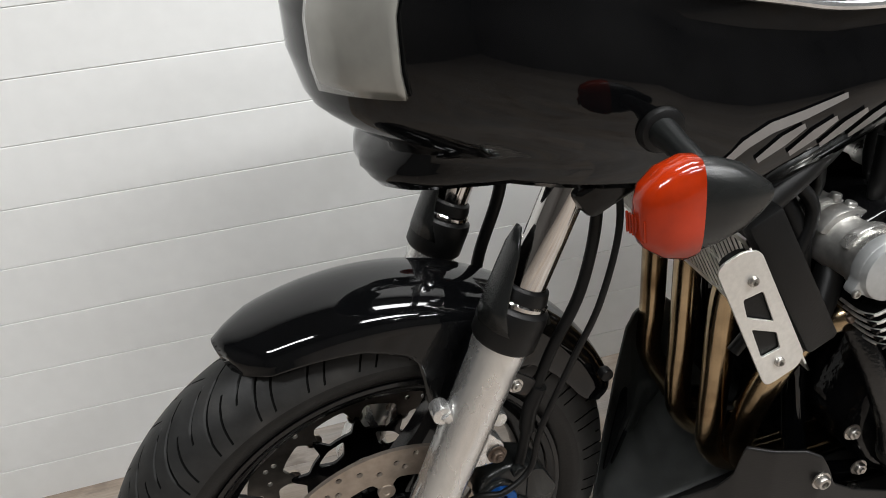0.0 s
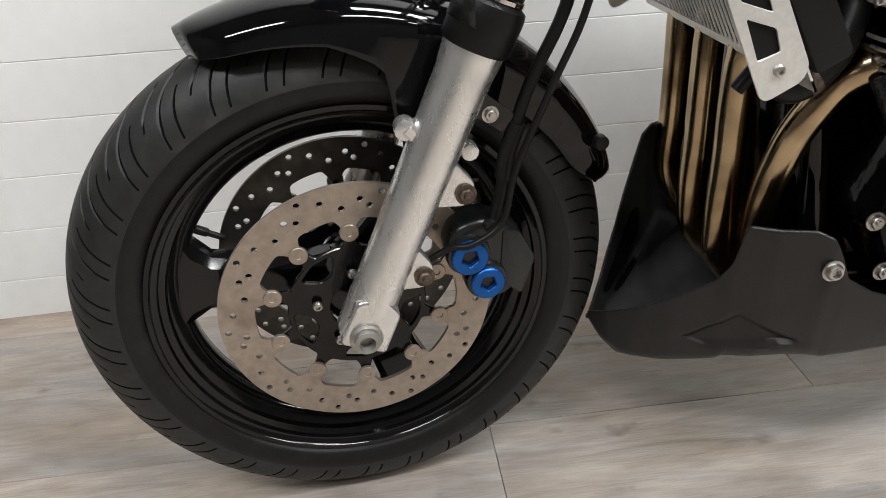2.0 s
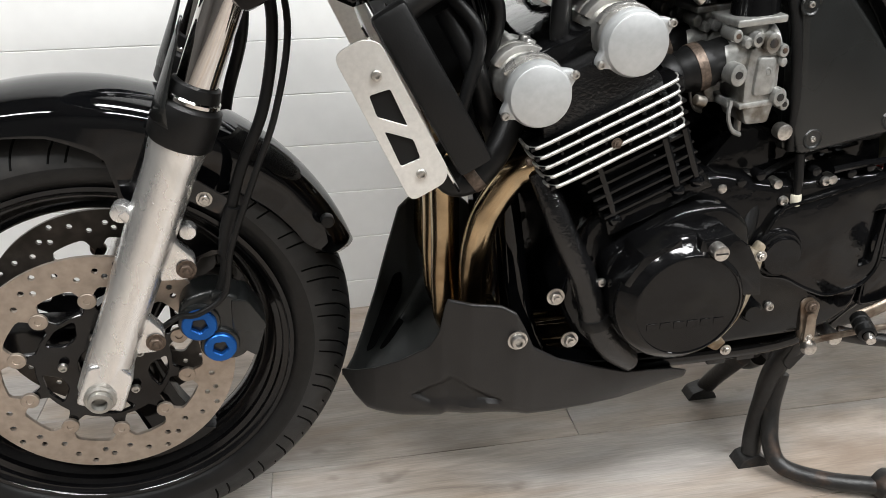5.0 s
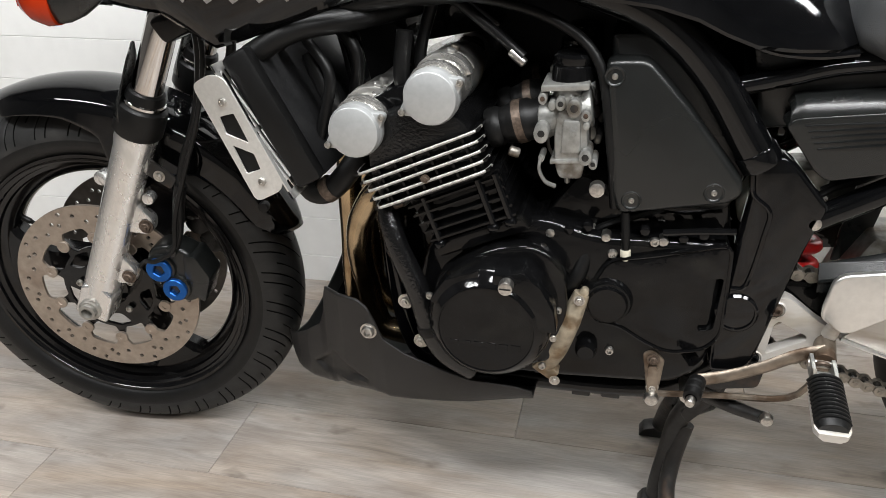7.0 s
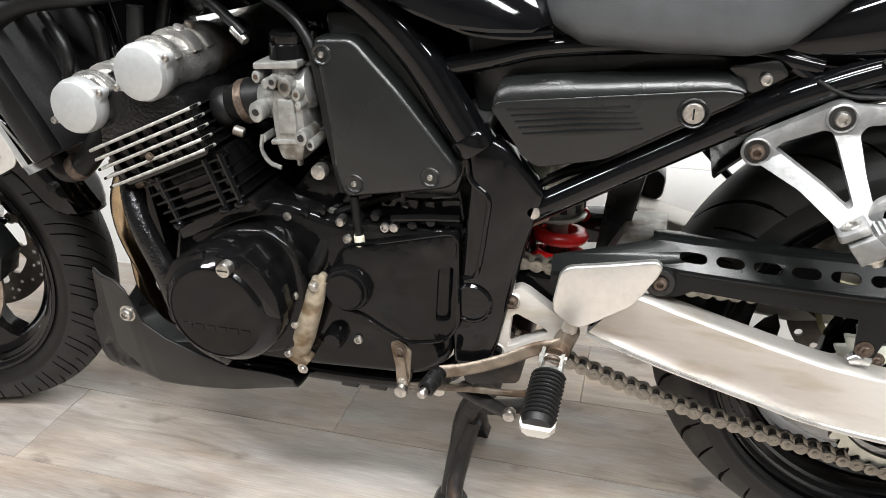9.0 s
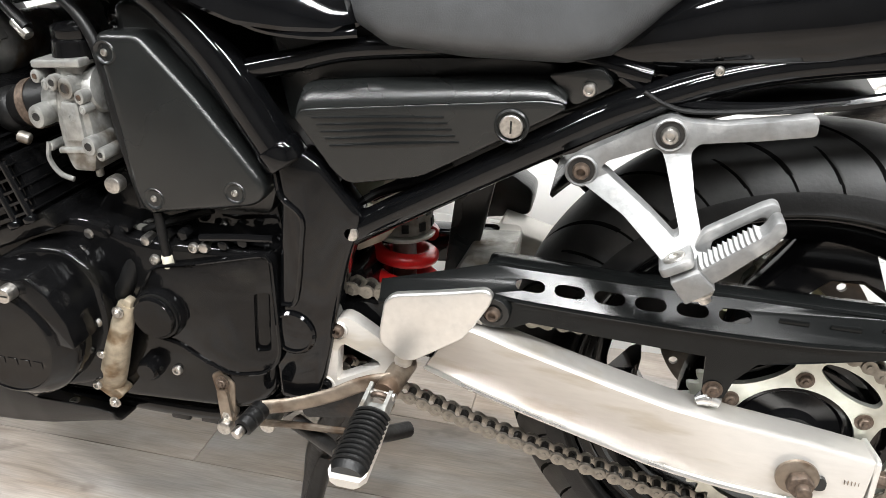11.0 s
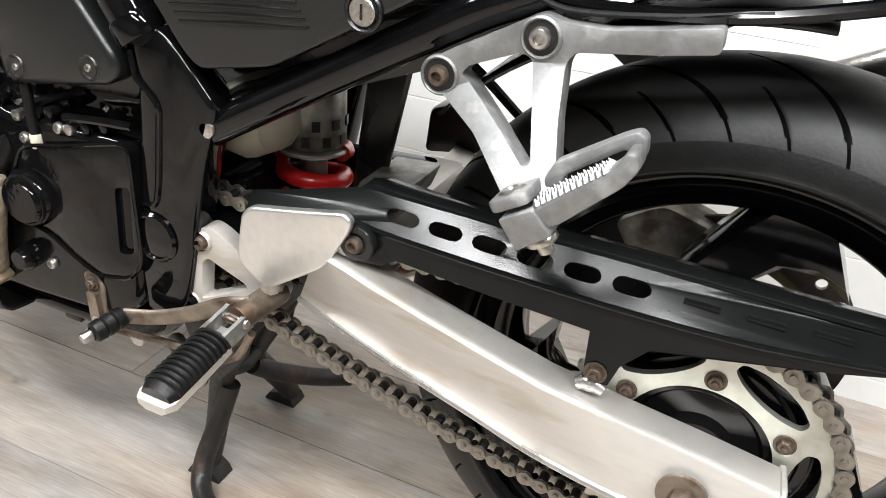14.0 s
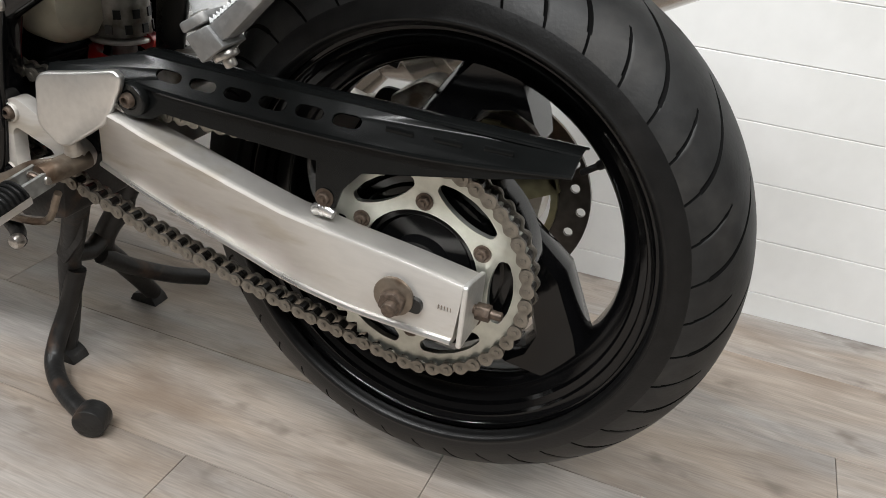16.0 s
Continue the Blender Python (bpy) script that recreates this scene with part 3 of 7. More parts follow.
def fork(sy):
    y = sy * 0.098
    body = lathe([(0.0, -0.018), (0.019, -0.017), (0.0255, -0.006), (0.0262, 0.03), (0.0255, 0.10), (0.0268, 0.20), (0.0272, 0.285), (0.0290, 0.300), (0.0300, 0.318), (0.0, 0.318)], along(0, y), UP, 40)
    clamp = plate(rounded([(-0.0255, -0.020), (0.0255, -0.020), (0.0250, 0.030), (0.0, 0.046), (-0.0250, 0.034)], 0.006), y - 0.0245, y + 0.022, bevel=0.009, seg=3)
    bmesh.ops.transform(clamp, matrix=Matrix.Translation((AX.x + 0.004, 0, AX.z + 0.002)) @ Matrix.Rotation(RAKE, 4, "Y"), verts=clamp.verts)
    boss = [cyl(along(0.218, y - 0.006, -0.034), along(0.218, y + 0.014, -0.032), 0.0105, 16), tube([along(0.222, y, -0.032), along(0.212, y, -0.014), along(0.20, y, 0.0)], 0.0105, 10, 3)]
    lugs = []
    for d0, off in ((0.175, 0.046), (0.076, 0.040)):
        lugs += [plate(rounded([(along(d, y, o).x, along(d, y, o).z) for d, o in ((d0 - 0.028, 0.010), (d0 - 0.012, off + 0.010), (d0 + 0.012, off + 0.008), (d0 + 0.034, 0.012))], 0.010), y - 0.008, y + 0.012, bevel=0.003)]
    lugs.append(cyl(along(0.215, y - 0.004, 0.036), along(0.215, y + 0.012, 0.036), 0.009, 14))
    leg = part("fork_leg", join(body, clamp, *boss, *lugs), ALU, bike, "weathered silver cast fork slider", m=STEER)
    part("stanchion", cyl(along(0.31, y), along(0.62, y), 0.0205, 40), CHROME, leg, "polished chrome fork tube", m=STEER)
    seal = lathe([(0.0305, 0.310), (0.0335, 0.314), (0.0338, 0.345), (0.0325, 0.352), (0.0265, 0.356), (0.0265, 0.366), (0.0245, 0.374), (0.0208, 0.376)], along(0, y), UP, 40)
    part("dust_seal", seal, RUBBER, leg, m=STEER)
    part("seal_ring", lathe([(0.0266, 0.355), (0.0285, 0.357), (0.0285, 0.3605), (0.0266, 0.362)], along(0, y), UP, 40), CHROME, leg, m=STEER)
    rings = []
    for d, half, r in ((0.330, 1.1, 0.0345), (0.350, 0.8, 0.0345), (0.38, 0.62, 0.034), (0.41, 0.45, 0.0335), (0.432, 0.12, 0.033)):
        ring = []
        for i in range(13):
            t = -half + 2 * half * i / 12
            ring.append(along(d, 0) + Vector((-math.cos(RAKE), 0, math.sin(RAKE))) * (r * math.cos(t)) + Vector((0, y + sy * -0.0 + r * math.sin(t), 0)))
        rings.append(ring)
    g = part("fork_guard", loft(rings, closed=False), SATIN, leg, "matt black stone guard", m=STEER)
    solid(g, 0.0025)
    axle = join(lathe([(0.0175, 0.0), (0.0175, 0.004), (0.0150, 0.006), (0.0130, 0.006), (0.0130, 0.012), (0.0085, 0.013), (0.0070, 0.003), (0, 0.003)], (AX.x, y + sy * 0.024, AX.z), (0, -sy * 1.0 * -1, 0), 24))
    if sy < 0:
        part("axle_nut", axle, CASTSIL, leg, m=STEER)
    for d0, off in ((0.175, 0.046), (0.076, 0.040)):
        q = along(d0, y + sy * 0.009, off)
        if sy < 0:
            bolt(leg, q.x, q.y, q.z, 1.15, "rust", True, m=STEER)
    if sy < 0:
        q = along(0.262, y, 0.03)
        part("hose_bracket", plate(rounded([(along(d, y, o).x, along(d, y, o).z) for d, o in ((0.25, 0.02), (0.242, 0.062), (0.262, 0.066), (0.275, 0.02))], 0.004), y + 0.004, y + 0.008), IRON, leg, m=STEER)
        q = along(0.255, y + 0.004, 0.042)
        bolt(leg, q.x, q.y, q.z, 0.9, "steel", True, m=STEER)
    return leg


fork(-1)
fork(1)


def caliper(sy):
    y = sy * 0.075
    shell = rounded([(0.078, 0.372), (0.088, 0.400), (0.120, 0.408), (0.152, 0.392), (0.158, 0.350), (0.150, 0.312), (0.128, 0.306), (0.105, 0.330)], 0.012)
    body = plate(shell, y - 0.022, y + 0.022, bevel=0.006, seg=3)
    lobe = [cyl((0.102, y, 0.369), (0.102, y - 0.028, 0.369), 0.0235, 28, 0.004), cyl((0.1205, y, 0.335), (0.1205, y - 0.028, 0.335), 0.0225, 28, 0.004)]
    bridge = plate(rounded([(0.140, 0.392), (0.158, 0.388), (0.176, 0.352), (0.160, 0.308), (0.135, 0.330)], 0.005), y - 0.024, y + 0.024, bevel=0.004)
    pin = cyl((0.127, y - 0.02, 0.400), (0.127, y - 0.031, 0.400), 0.008, 14)
    cal = part("brake_caliper", join(body, *lobe, bridge, pin), SATIN, bike, "grimy black brake caliper", m=STEER)
    if sy < 0:
        for cx, cz, r in ((0.102, 0.369, 0.0195), (0.1205, 0.335, 0.0185)):
            star = [(cx + (r * (0.52 if i % 2 else 0.40)) * math.cos(i * math.pi / 5 + 0.3), cz + (r * (0.52 if i % 2 else 0.40)) * math.sin(i * math.pi / 5 + 0.3)) for i in range(10)]
            cap = plate(circle(cx, cz, r, 36), y - 0.034, y - 0.026, holes=[rounded(star, 0.002, 2)], bevel=0.0012, seg=1)
            well = cyl((cx, y - 0.026, cz), (cx, y - 0.0275, cz), r * 0.8, 24)
            part("piston_cap", cap, BLUE, cal, "blue anodised piston cap with a star socket", m=STEER)
            part("cap_recess", well, SATIN, cal, m=STEER)
    return cal


caliper(-1)
caliper(1)

# front mudguard: arc round the wheel with side skirts that reach down to the fork
def mudguard():
    rings = []
    k = 44
    for i in range(k + 1):
        a = radians(114 + (16.5 - 114) * i / k)
        t = i / k
        half = 0.050 + 0.014 * math.sin(math.pi * min(1, t * 1.2 + 0.05))
        if t < 0.07:
            half *= 0.40 + 0.60 * math.sqrt(t / 0.07)
        if t > 0.93:
            half *= 0.45 + 0.55 * math.sqrt(max(0, (1 - t) / 0.07))
        rt = 0.3335 - 0.006 * t
        drop = float(np.interp(t, (0, 0.06, 0.25, 0.36, 0.42, 0.53, 0.59, 0.68, 0.9, 1.0), (0.013, 0.018, 0.030, 0.050, 0.115, 0.125, 0.080, 0.045, 0.036, 0.010)))
        ring = []
        for j in range(25):
            u = -1 + 2 * j / 24
            v = abs(u)
            if v < 0.55:
                q = v / 0.55
                y, r = half * math.sin(q * math.pi / 2 * 0.92), rt - 0.030 * (1 - math.cos(q * math.pi / 2 * 0.92))
            else:
                q = (v - 0.55) / 0.45
                y, r = half * (0.992 + 0.05 * q), rt - 0.027 - (drop - 0.012) * q
            ring.append((AX.x + r * math.cos(a), math.copysign(y, u), AX.z + r * math.sin(a)))
        rings.append(ring)
    return loft(rings, closed=False)


guard = part("front_mudguard", mudguard(), GLOSS, bike, "glossy black front mudguard", m=STEER)
solid(guard, 0.003)
for sy in (-1, 1):
    arm = tube([(0.105, sy * 0.066, 0.570), (0.092, sy * 0.070, 0.545), (0.075, sy * 0.074, 0.505), (0.060, sy * 0.080, 0.480)], [0.012, 0.014, 0.013, 0.008], 10, 4)
    part("mudguard_stay", arm, GLOSS, guard, m=STEER)
part("stay_plug", cyl((0.262, -0.050, 0.455), (0.262, -0.0625, 0.455), 0.008, 18), RUBBER, guard, m=STEER)

HOSES = [
    ("brake_hose", [(0.215, -0.085, 0.78), (0.222, -0.092, 0.70), (0.204, -0.095, 0.615), (0.170, -0.092, 0.542), (0.148, -0.09, 0.475), (0.140, -0.09, 0.430), (0.130, -0.095, 0.402)], 0.0062, RUBBER),
    ("speedo_cable", [(0.225, -0.10, 0.78), (0.235, -0.112, 0.70), (0.214, -0.118, 0.615), (0.184, -0.115, 0.545), (0.150, -0.112, 0.465), (0.136, -0.112, 0.410), (0.104, -0.112, 0.388), (0.080, -0.10, 0.380), (0.045, -0.075, 0.345)], 0.0036, RUBBER),
    ("brake_hose", [(0.205, 0.075, 0.78), (0.198, 0.078, 0.66), (0.165, 0.082, 0.56), (0.150, 0.085, 0.45), (0.140, 0.09, 0.40)], 0.0075, RUBBER),
]
for nm, pts, r, mt in HOSES:
    part(nm, tube(pts, r, 10, 8), mt, bike, m=STEER)
part("hose_sleeve", tube([(0.158, -0.092, 0.505), (0.148, -0.09, 0.475), (0.143, -0.09, 0.447)], 0.0088, 10, 4), RUBBER, bike, m=STEER)


# ---- half fairing with headlight, indicator and screen ----
def nose_x(z):
    return float(np.interp(z, (0.726, 0.738, 0.754, 0.772, 0.787, 0.80, 0.825, 0.87, 0.91, 1.0, 1.08), (0.064, 0.036, 0.022, 0.022, 0.026, 0.008, -0.015, -0.025, -0.024, 0.02, 0.09)))


def fairing_point(u, v):
    """u: 0 at the nose to 1 at the rear end of one side; v: 0 at the lower edge to 1."""
    if u < 0.45:
        t = u / 0.45
        fx, fy = 0.5 * (1 - math.cos(t * math.pi / 2)) * 2, math.sin(t * math.pi / 2)
        xs, ys = 0.235 * fx, 0.196 * fy ** 1.0
    else:
        t = (u - 0.45) / 0.55
        xs, ys = 0.235 + 0.265 * t, 0.196 + 0.006 * math.sin(math.pi * t) - 0.012 * t
    zb = float(np.interp(u, (0, 0.12, 0.30, 0.45, 0.56, 0.60, 0.66, 0.80, 1.0), (0.730, 0.748, 0.767, 0.753, 0.722, 0.715, 0.722, 0.745, 0.775)))
    zt = float(np.interp(u, (0, 0.3, 0.5, 0.75, 1.0), (1.03, 0.99, 0.915, 0.885, 0.872)))
    z = zb + (zt - zb) * v
    blend = max(0.0, 1 - u / 0.62)
    x = xs + 0.0 + nose_x(z) * blend
    bulge = 0.014 * math.sin(math.pi * min(1, v * 1.2)) * min(1, u * 3)
    chin = 0.016 * math.exp(-((z - 0.79) / 0.016) ** 2) * max(0.0, 1 - u * 2.2)
    tuck = 0.020 * (1 - v) ** 3 * min(1, u * 4)
    return x + chin, ys + bulge - tuck, z


def fairing_bm(u0=0.0, u1=1.0, v0=0.0, v1=1.0, nu=60, nv=30, off=0.0, both=True):
    rings = []
    for j in range(nv + 1):
        v = v0 + (v1 - v0) * j / nv
        ring = []
        us = [u0 + (u1 - u0) * i / nu for i in range(nu + 1)]
        if both:
            ring += [(lambda p: (p[0], p[1], p[2]))(fairing_point(u, v)) for u in reversed(us[1:])]
        for u in us:
            x, y, z = fairing_point(u, v)
            if off:
                x2, y2, _ = fairing_point(u + 0.01, v)
                x1, y1, _ = fairing_point(max(0, u - 0.01), v)
                d = Vector((x2 - x1, y2 - y1)).normalized()
                x, y = x - d.y * off, y + d.x * off
            ring.append((x, -y, z))
        rings.append(ring)
    return loft(rings, closed=False)


fairing = part("fairing", fairing_bm(), GLOSS, bike, "glossy black half fairing round the headlight")
solid(fairing, 0.004)

# headlight, trim, lettering shapes and screen
LENS_PTS = fairing_bm(0.103, 0.225, 0.375, 0.98, 16, 14, 0.004, False)
headlight = part("headlight", LENS_PTS, LENS, fairing, "rectangular clear glass headlight")
solid(headlight, 0.004, 0.0)
screen = part("windscreen", fairing_bm(0.47, 1.0, 1.0, 1.35, 24, 6, -0.004, True), SCREEN, fairing, "dark tinted windscreen")
solid(screen, 0.003)


def fair_xyz(u, v, off=0.003):
    x, y, z = fairing_point(u, v)
    return (x, -(y + off), z)


part("screen_trim", tube([fair_xyz(0.46 + 0.54 * i / 10, 0.985 + 0.01 * (i == 0)) for i in range(11)], 0.0035, 8, 3), TRIM, fairing, "thin silver screen edge")


def side_v(u, z):
    """The v at which the fairing's side has height z."""
    a, b = fairing_point(u, 0.0)[2], fairing_point(u, 1.0)[2]
    return (z - a) / (b - a)


def fair_u(x):
    lo, hi = 0.3, 1.0
    for _ in range(30):
        mid = (lo + hi) / 2
        lo, hi = (mid, hi) if fairing_point(mid, 0.3)[0] < x else (lo, mid)
    return lo


def decal_stroke(pts, w):
    """A flat brush-like stroke laid on the fairing's side: points are x, z."""
    rings = []
    k = len(pts)
    for i, (x, z) in enumerate(pts):
        a, b = pts[max(0, i - 1)], pts[min(k - 1, i + 1)]
        d = Vector((b[0] - a[0], b[1] - a[1])).normalized()
        h = w * (0.35 + 0.65 * math.sin(math.pi * (0.12 + 0.8 * i / (k - 1))))
        ring = []
        for sgn in (-1, 1):
            px, pz = x - d.y * h * sgn * 0.5, z + d.x * h * sgn * 0.5
            u = fair_u(px)
            ring.append(fair_xyz(u, side_v(u, pz), 0.0022))
        rings.append(ring)
    return loft(rings, caps=False, closed=False)


STROKES = [
    ([(0.288, 0.772), (0.305, 0.790), (0.325, 0.800), (0.355, 0.806), (0.392, 0.815)], 0.010),
    ([(0.318, 0.772), (0.338, 0.786), (0.356, 0.796)], 0.011),
    ([(0.348, 0.772), (0.368, 0.786), (0.386, 0.797)], 0.011),
    ([(0.378, 0.773), (0.398, 0.787), (0.416, 0.798)], 0.011),
    ([(0.408, 0.774), (0.428, 0.788), (0.446, 0.800)], 0.011),
    ([(0.440, 0.775), (0.462, 0.790), (0.488, 0.803)], 0.010),
]
part("decal", join(*[decal_stroke(p, w) for p, w in STROKES]), GREY, fairing, "grey brush-stroke decal", kind="stuff")

# front indicators on short stalks
def indicator(sy):
    body_ring = []
    for x, hy, hz, cz in ((0.206, 0.014, 0.034, 0.797), (0.220, 0.018, 0.032, 0.797), (0.238, 0.017, 0.025, 0.797), (0.252, 0.012, 0.015, 0.796), (0.262, 0.006, 0.007, 0.796)):
        body_ring.append([(x, sy * 0.300 + hy * math.cos(t), cz + hz * math.sin(t)) for t in [2 * math.pi * i / 20 for i in range(20)]])
    ob = part("indicator", loft(body_ring), SATIN, bike, "front turn indicator with an amber lens")
    lens = []
    for x, hy, hz in ((0.166, 0.006, 0.014), (0.170, 0.012, 0.022), (0.182, 0.017, 0.031), (0.198, 0.017, 0.036), (0.207, 0.015, 0.035)):
        lens.append([(x, sy * 0.300 + math.copysign(abs(math.cos(t)) ** 0.6, math.cos(t)) * hy, 0.797 + math.copysign(abs(math.sin(t)) ** 0.7, math.sin(t)) * hz) for t in [2 * math.pi * i / 24 for i in range(24)]])
    part("lens", loft(lens), ORANGE, ob, "amber plastic lens")
    part("stalk", tube([(0.232, sy * 0.195, 0.815), (0.230, sy * 0.24, 0.811), (0.226, sy * 0.29, 0.802)], [0.013, 0.0095, 0.011], 14, 4), SATIN, ob, "black rubber stalk")
    part("stalk_base", cyl((0.234, sy * 0.180, 0.815), (0.233, sy * 0.212, 0.813), 0.019, 20, 0.006), RUBBER, ob)
    for i in range(7):
        part("lens_rib", tube([(0.1655 + 0.0005 * i, sy * (0.3 - 0.010 + 0.0032 * i), 0.782), (0.1645 + 0.0005 * i, sy * (0.3 - 0.010 + 0.0032 * i), 0.797)], 0.0009, 6, 2), ORANGE, ob)
    return ob


indicator(-1)
indicator(1)

# ---- radiator with guard ----
RT = math.atan2(0.382 - 0.311, 0.691 - 0.555)
RDIR = Vector((math.sin(RT), 0, -math.cos(RT)))          # down along the radiator
RNRM = Vector((-math.cos(RT), 0, -math.sin(RT)))         # its front
RTOP = Vector((0.318, 0, 0.700))


def rad_pt(d, out, y):
    p = RTOP + RDIR * d + RNRM * out
    return (p.x, y, p.z)


def rad_box(d0, d1, o0, o1, y0, y1, bevel=0.003):
    bm = plate([(0, 0), (1, 0), (1, 1), (0, 1)], y0, y1)
    for v in bm.verts:
        d, o = d0 + (d1 - d0) * v.co.x, o0 + (o1 - o0) * v.co.z
        v.co = rad_pt(d, o, v.co.y)
    bmesh.ops.recalc_face_normals(bm, faces=bm.faces)
    if bevel:
        bmesh.ops.bevel(bm, geom=bm.edges[:], offset=bevel, segments=2, profile=0.5, affect="EDGES")
    return bm


radiator = part("radiator", rad_box(0.0, 0.168, -0.040, -0.012, -0.180, 0.180), CORE, bike, "dark finned radiator behind a slotted guard")
for y0, y1 in ((-0.200, -0.178), (0.178, 0.200)):
    part("side_tank", rad_box(-0.004, 0.168, -0.042, -0.006, y0, y1, 0.006), RUBBER, radiator)
# Dark sheet added so the plate's cut-outs look as deep shade
part("cutout_backing", plate(rounded([(0.296, 0.680), (0.313, 0.689), (0.327, 0.686), (0.382, 0.568), (0.379, 0.558), (0.352, 0.543)], 0.008), -0.2055, -0.196), RUBBER, radiator, "added dark sheet behind the plate cut-outs")
PL = rounded([(0.287, 0.680), (0.312, 0.693), (0.329, 0.690), (0.387, 0.568), (0.383, 0.555), (0.350, 0.538)], 0.010)
HOLES = [rounded([(0.3165, 0.643), (0.3355, 0.648), (0.350, 0.613), (0.3225, 0.623)], 0.002, 2), rounded([(0.3285, 0.609), (0.3545, 0.600), (0.3605, 0.581), (0.342, 0.5745)], 0.002, 2)]
side_guard = part("guard_side_plate", plate(PL, -0.209, -0.2065, holes=HOLES, bevel=0.0006, seg=1), PLATE, radiator, "brushed stainless plate with two cut-outs")
part("guard_side_plate", plate(PL, 0.2065, 0.209), PLATE, radiator)
bolt(radiator, 0.324, -0.209, 0.661, 0.85)
bolt(radiator, 0.361, -0.209, 0.566, 0.85)


def grille():
    """Front guard sheet with slanting slots left between thin bars."""
    bars = [rad_box(-0.004, 0.006, 0.001, 0.0030, -0.207, 0.207, 0), rad_box(0.164, 0.175, 0.001, 0.0030, -0.207, 0.207, 0), rad_box(-0.004, 0.175, 0.001, 0.0030, -0.207, -0.199, 0), rad_box(-0.004, 0.175, 0.001, 0.0030, 0.199, 0.207, 0), rad_box(0.080, 0.086, 0.001, 0.0030, -0.2, 0.2, 0)]
    for row in range(2):
        for i in range(38):
            y = -0.195 + 0.0104 * i
            d0, d1 = 0.006 + row * 0.080, 0.080 + row * 0.084
            lean = 0.006
            bm = bmesh.new()
            v = [bm.verts.new(rad_pt(d, o, yy)) for o in (0.0015, 0.0030) for d, yy in ((d0, y - lean), (d1, y + lean), (d1, y + lean + 0.0028), (d0, y - lean + 0.0028))]
            for f in ((0, 1, 2, 3), (7, 6, 5, 4), (0, 4, 5, 1), (1, 5, 6, 2), (2, 6, 7, 3), (3, 7, 4, 0)):
                bm.faces.new([v[k] for k in f])
            bars.append(bm)
    return join(*bars)


part("guard_grille", grille(), PLATE, radiator, "slotted stainless radiator guard", smooth=False)
part("hose_elbow", tube([(0.385, -0.150, 0.552), (0.402, -0.150, 0.532), (0.425, -0.150, 0.538), (0.450, -0.145, 0.565), (0.470, -0.13, 0.60)], 0.015, 14, 5), RUBBER, radiator, "black coolant hose")
part("hose_clip", cyl((0.416, -0.150, 0.534), (0.426, -0.150, 0.541), 0.0172, 18, 0.001), RUST, radiator, "rusty hose clip")
part("filler_hose", tube([(0.345, -0.17, 0.705), (0.40, -0.16, 0.735), (0.46, -0.12, 0.742), (0.52, -0.06, 0.75)], 0.014, 12, 5), RUBBER, radiator)
part("engine_cable", tube([(0.40, -0.12, 0.70), (0.425, -0.13, 0.65), (0.44, -0.12, 0.60), (0.46, -0.10, 0.55)], 0.012, 10, 5), RUBBER, bike)
part("engine_cable", tube([(0.42, -0.10, 0.74), (0.455, -0.11, 0.70), (0.445, -0.10, 0.64), (0.43, -0.09, 0.58)], 0.008, 10, 5), RUBBER, bike)

# ---- exhaust ----
PIPES = [(-0.140, -0.125), (-0.050, -0.045), (0.045, 0.036), (0.135, 0.118)]
for i, (y, yl) in enumerate(PIPES):
    if i == 0:
        pts = [(0.512, y, 0.545), (0.490, -0.135, 0.540), (0.470, -0.122, 0.522), (0.446, -0.111, 0.480), (0.436, -0.100, 0.440), (0.433, -0.086, 0.400), (0.435, -0.072, 0.360), (0.438, -0.060, 0.310), (0.465, -0.055, 0.275), (0.60, -0.04, 0.26)]
    else:
        pts = [(0.512, y, 0.570), (0.470, y, 0.590), (0.432, y, 0.585), (0.413, y * 0.5 + yl * 0.5, 0.552), (0.408, yl, 0.50), (0.407, yl, 0.42), (0.405, yl, 0.35), (0.412 + 0.016 * (i == 3), yl * 0.92, 0.30), (0.46, yl * 0.8, 0.264), (0.60, yl * 0.6, 0.26)]
    ex = part("exhaust_pipe", tube(pts, 0.0172, 20, 6), HEADER, bike, "gold-brown heat-tinted exhaust header pipe")
    part("port_flange", cyl((0.505, y, 0.548), (0.497, y, 0.540), 0.031, 20, 0.002), CASTSIL, ex, "discoloured clamp flange")
    for dz in (-0.03, 0.03):
        part("flange_stud", cyl((0.508 + dz * 0.4, y - 0.018, 0.545 - dz * 0.5), (0.488 + dz * 0.4, y - 0.018, 0.535 - dz * 0.5), 0.005, 10), RUST, ex)
part("collector_pipe", tube([(0.60, 0.0, 0.26), (0.85, 0.08, 0.235), (1.05, 0.155, 0.262), (1.16, 0.190, 0.360), (1.24, 0.205, 0.448)], 0.022, 16, 6), MUFFLER, bike)
SIL = ((1.235, 0.205, 0.446), (0.891, 0.0, 0.454))
silencer = part("silencer", lathe([(0.0, 0.0), (0.028, 0.0), (0.036, 0.018), (0.052, 0.05), (0.055, 0.055), (0.055, 0.445), (0.057, 0.447), (0.057, 0.462), (0.054, 0.466), (0.048, 0.470), (0.026, 0.472), (0.024, 0.44), (0, 0.44)], *SIL, 48), SILENCER, bike, "polished stainless round silencer")
part("silencer_band", lathe([(0.0551, 0.09), (0.0562, 0.091), (0.0562, 0.104), (0.0551, 0.105)], *SIL, 48), MUFFLER, silencer)

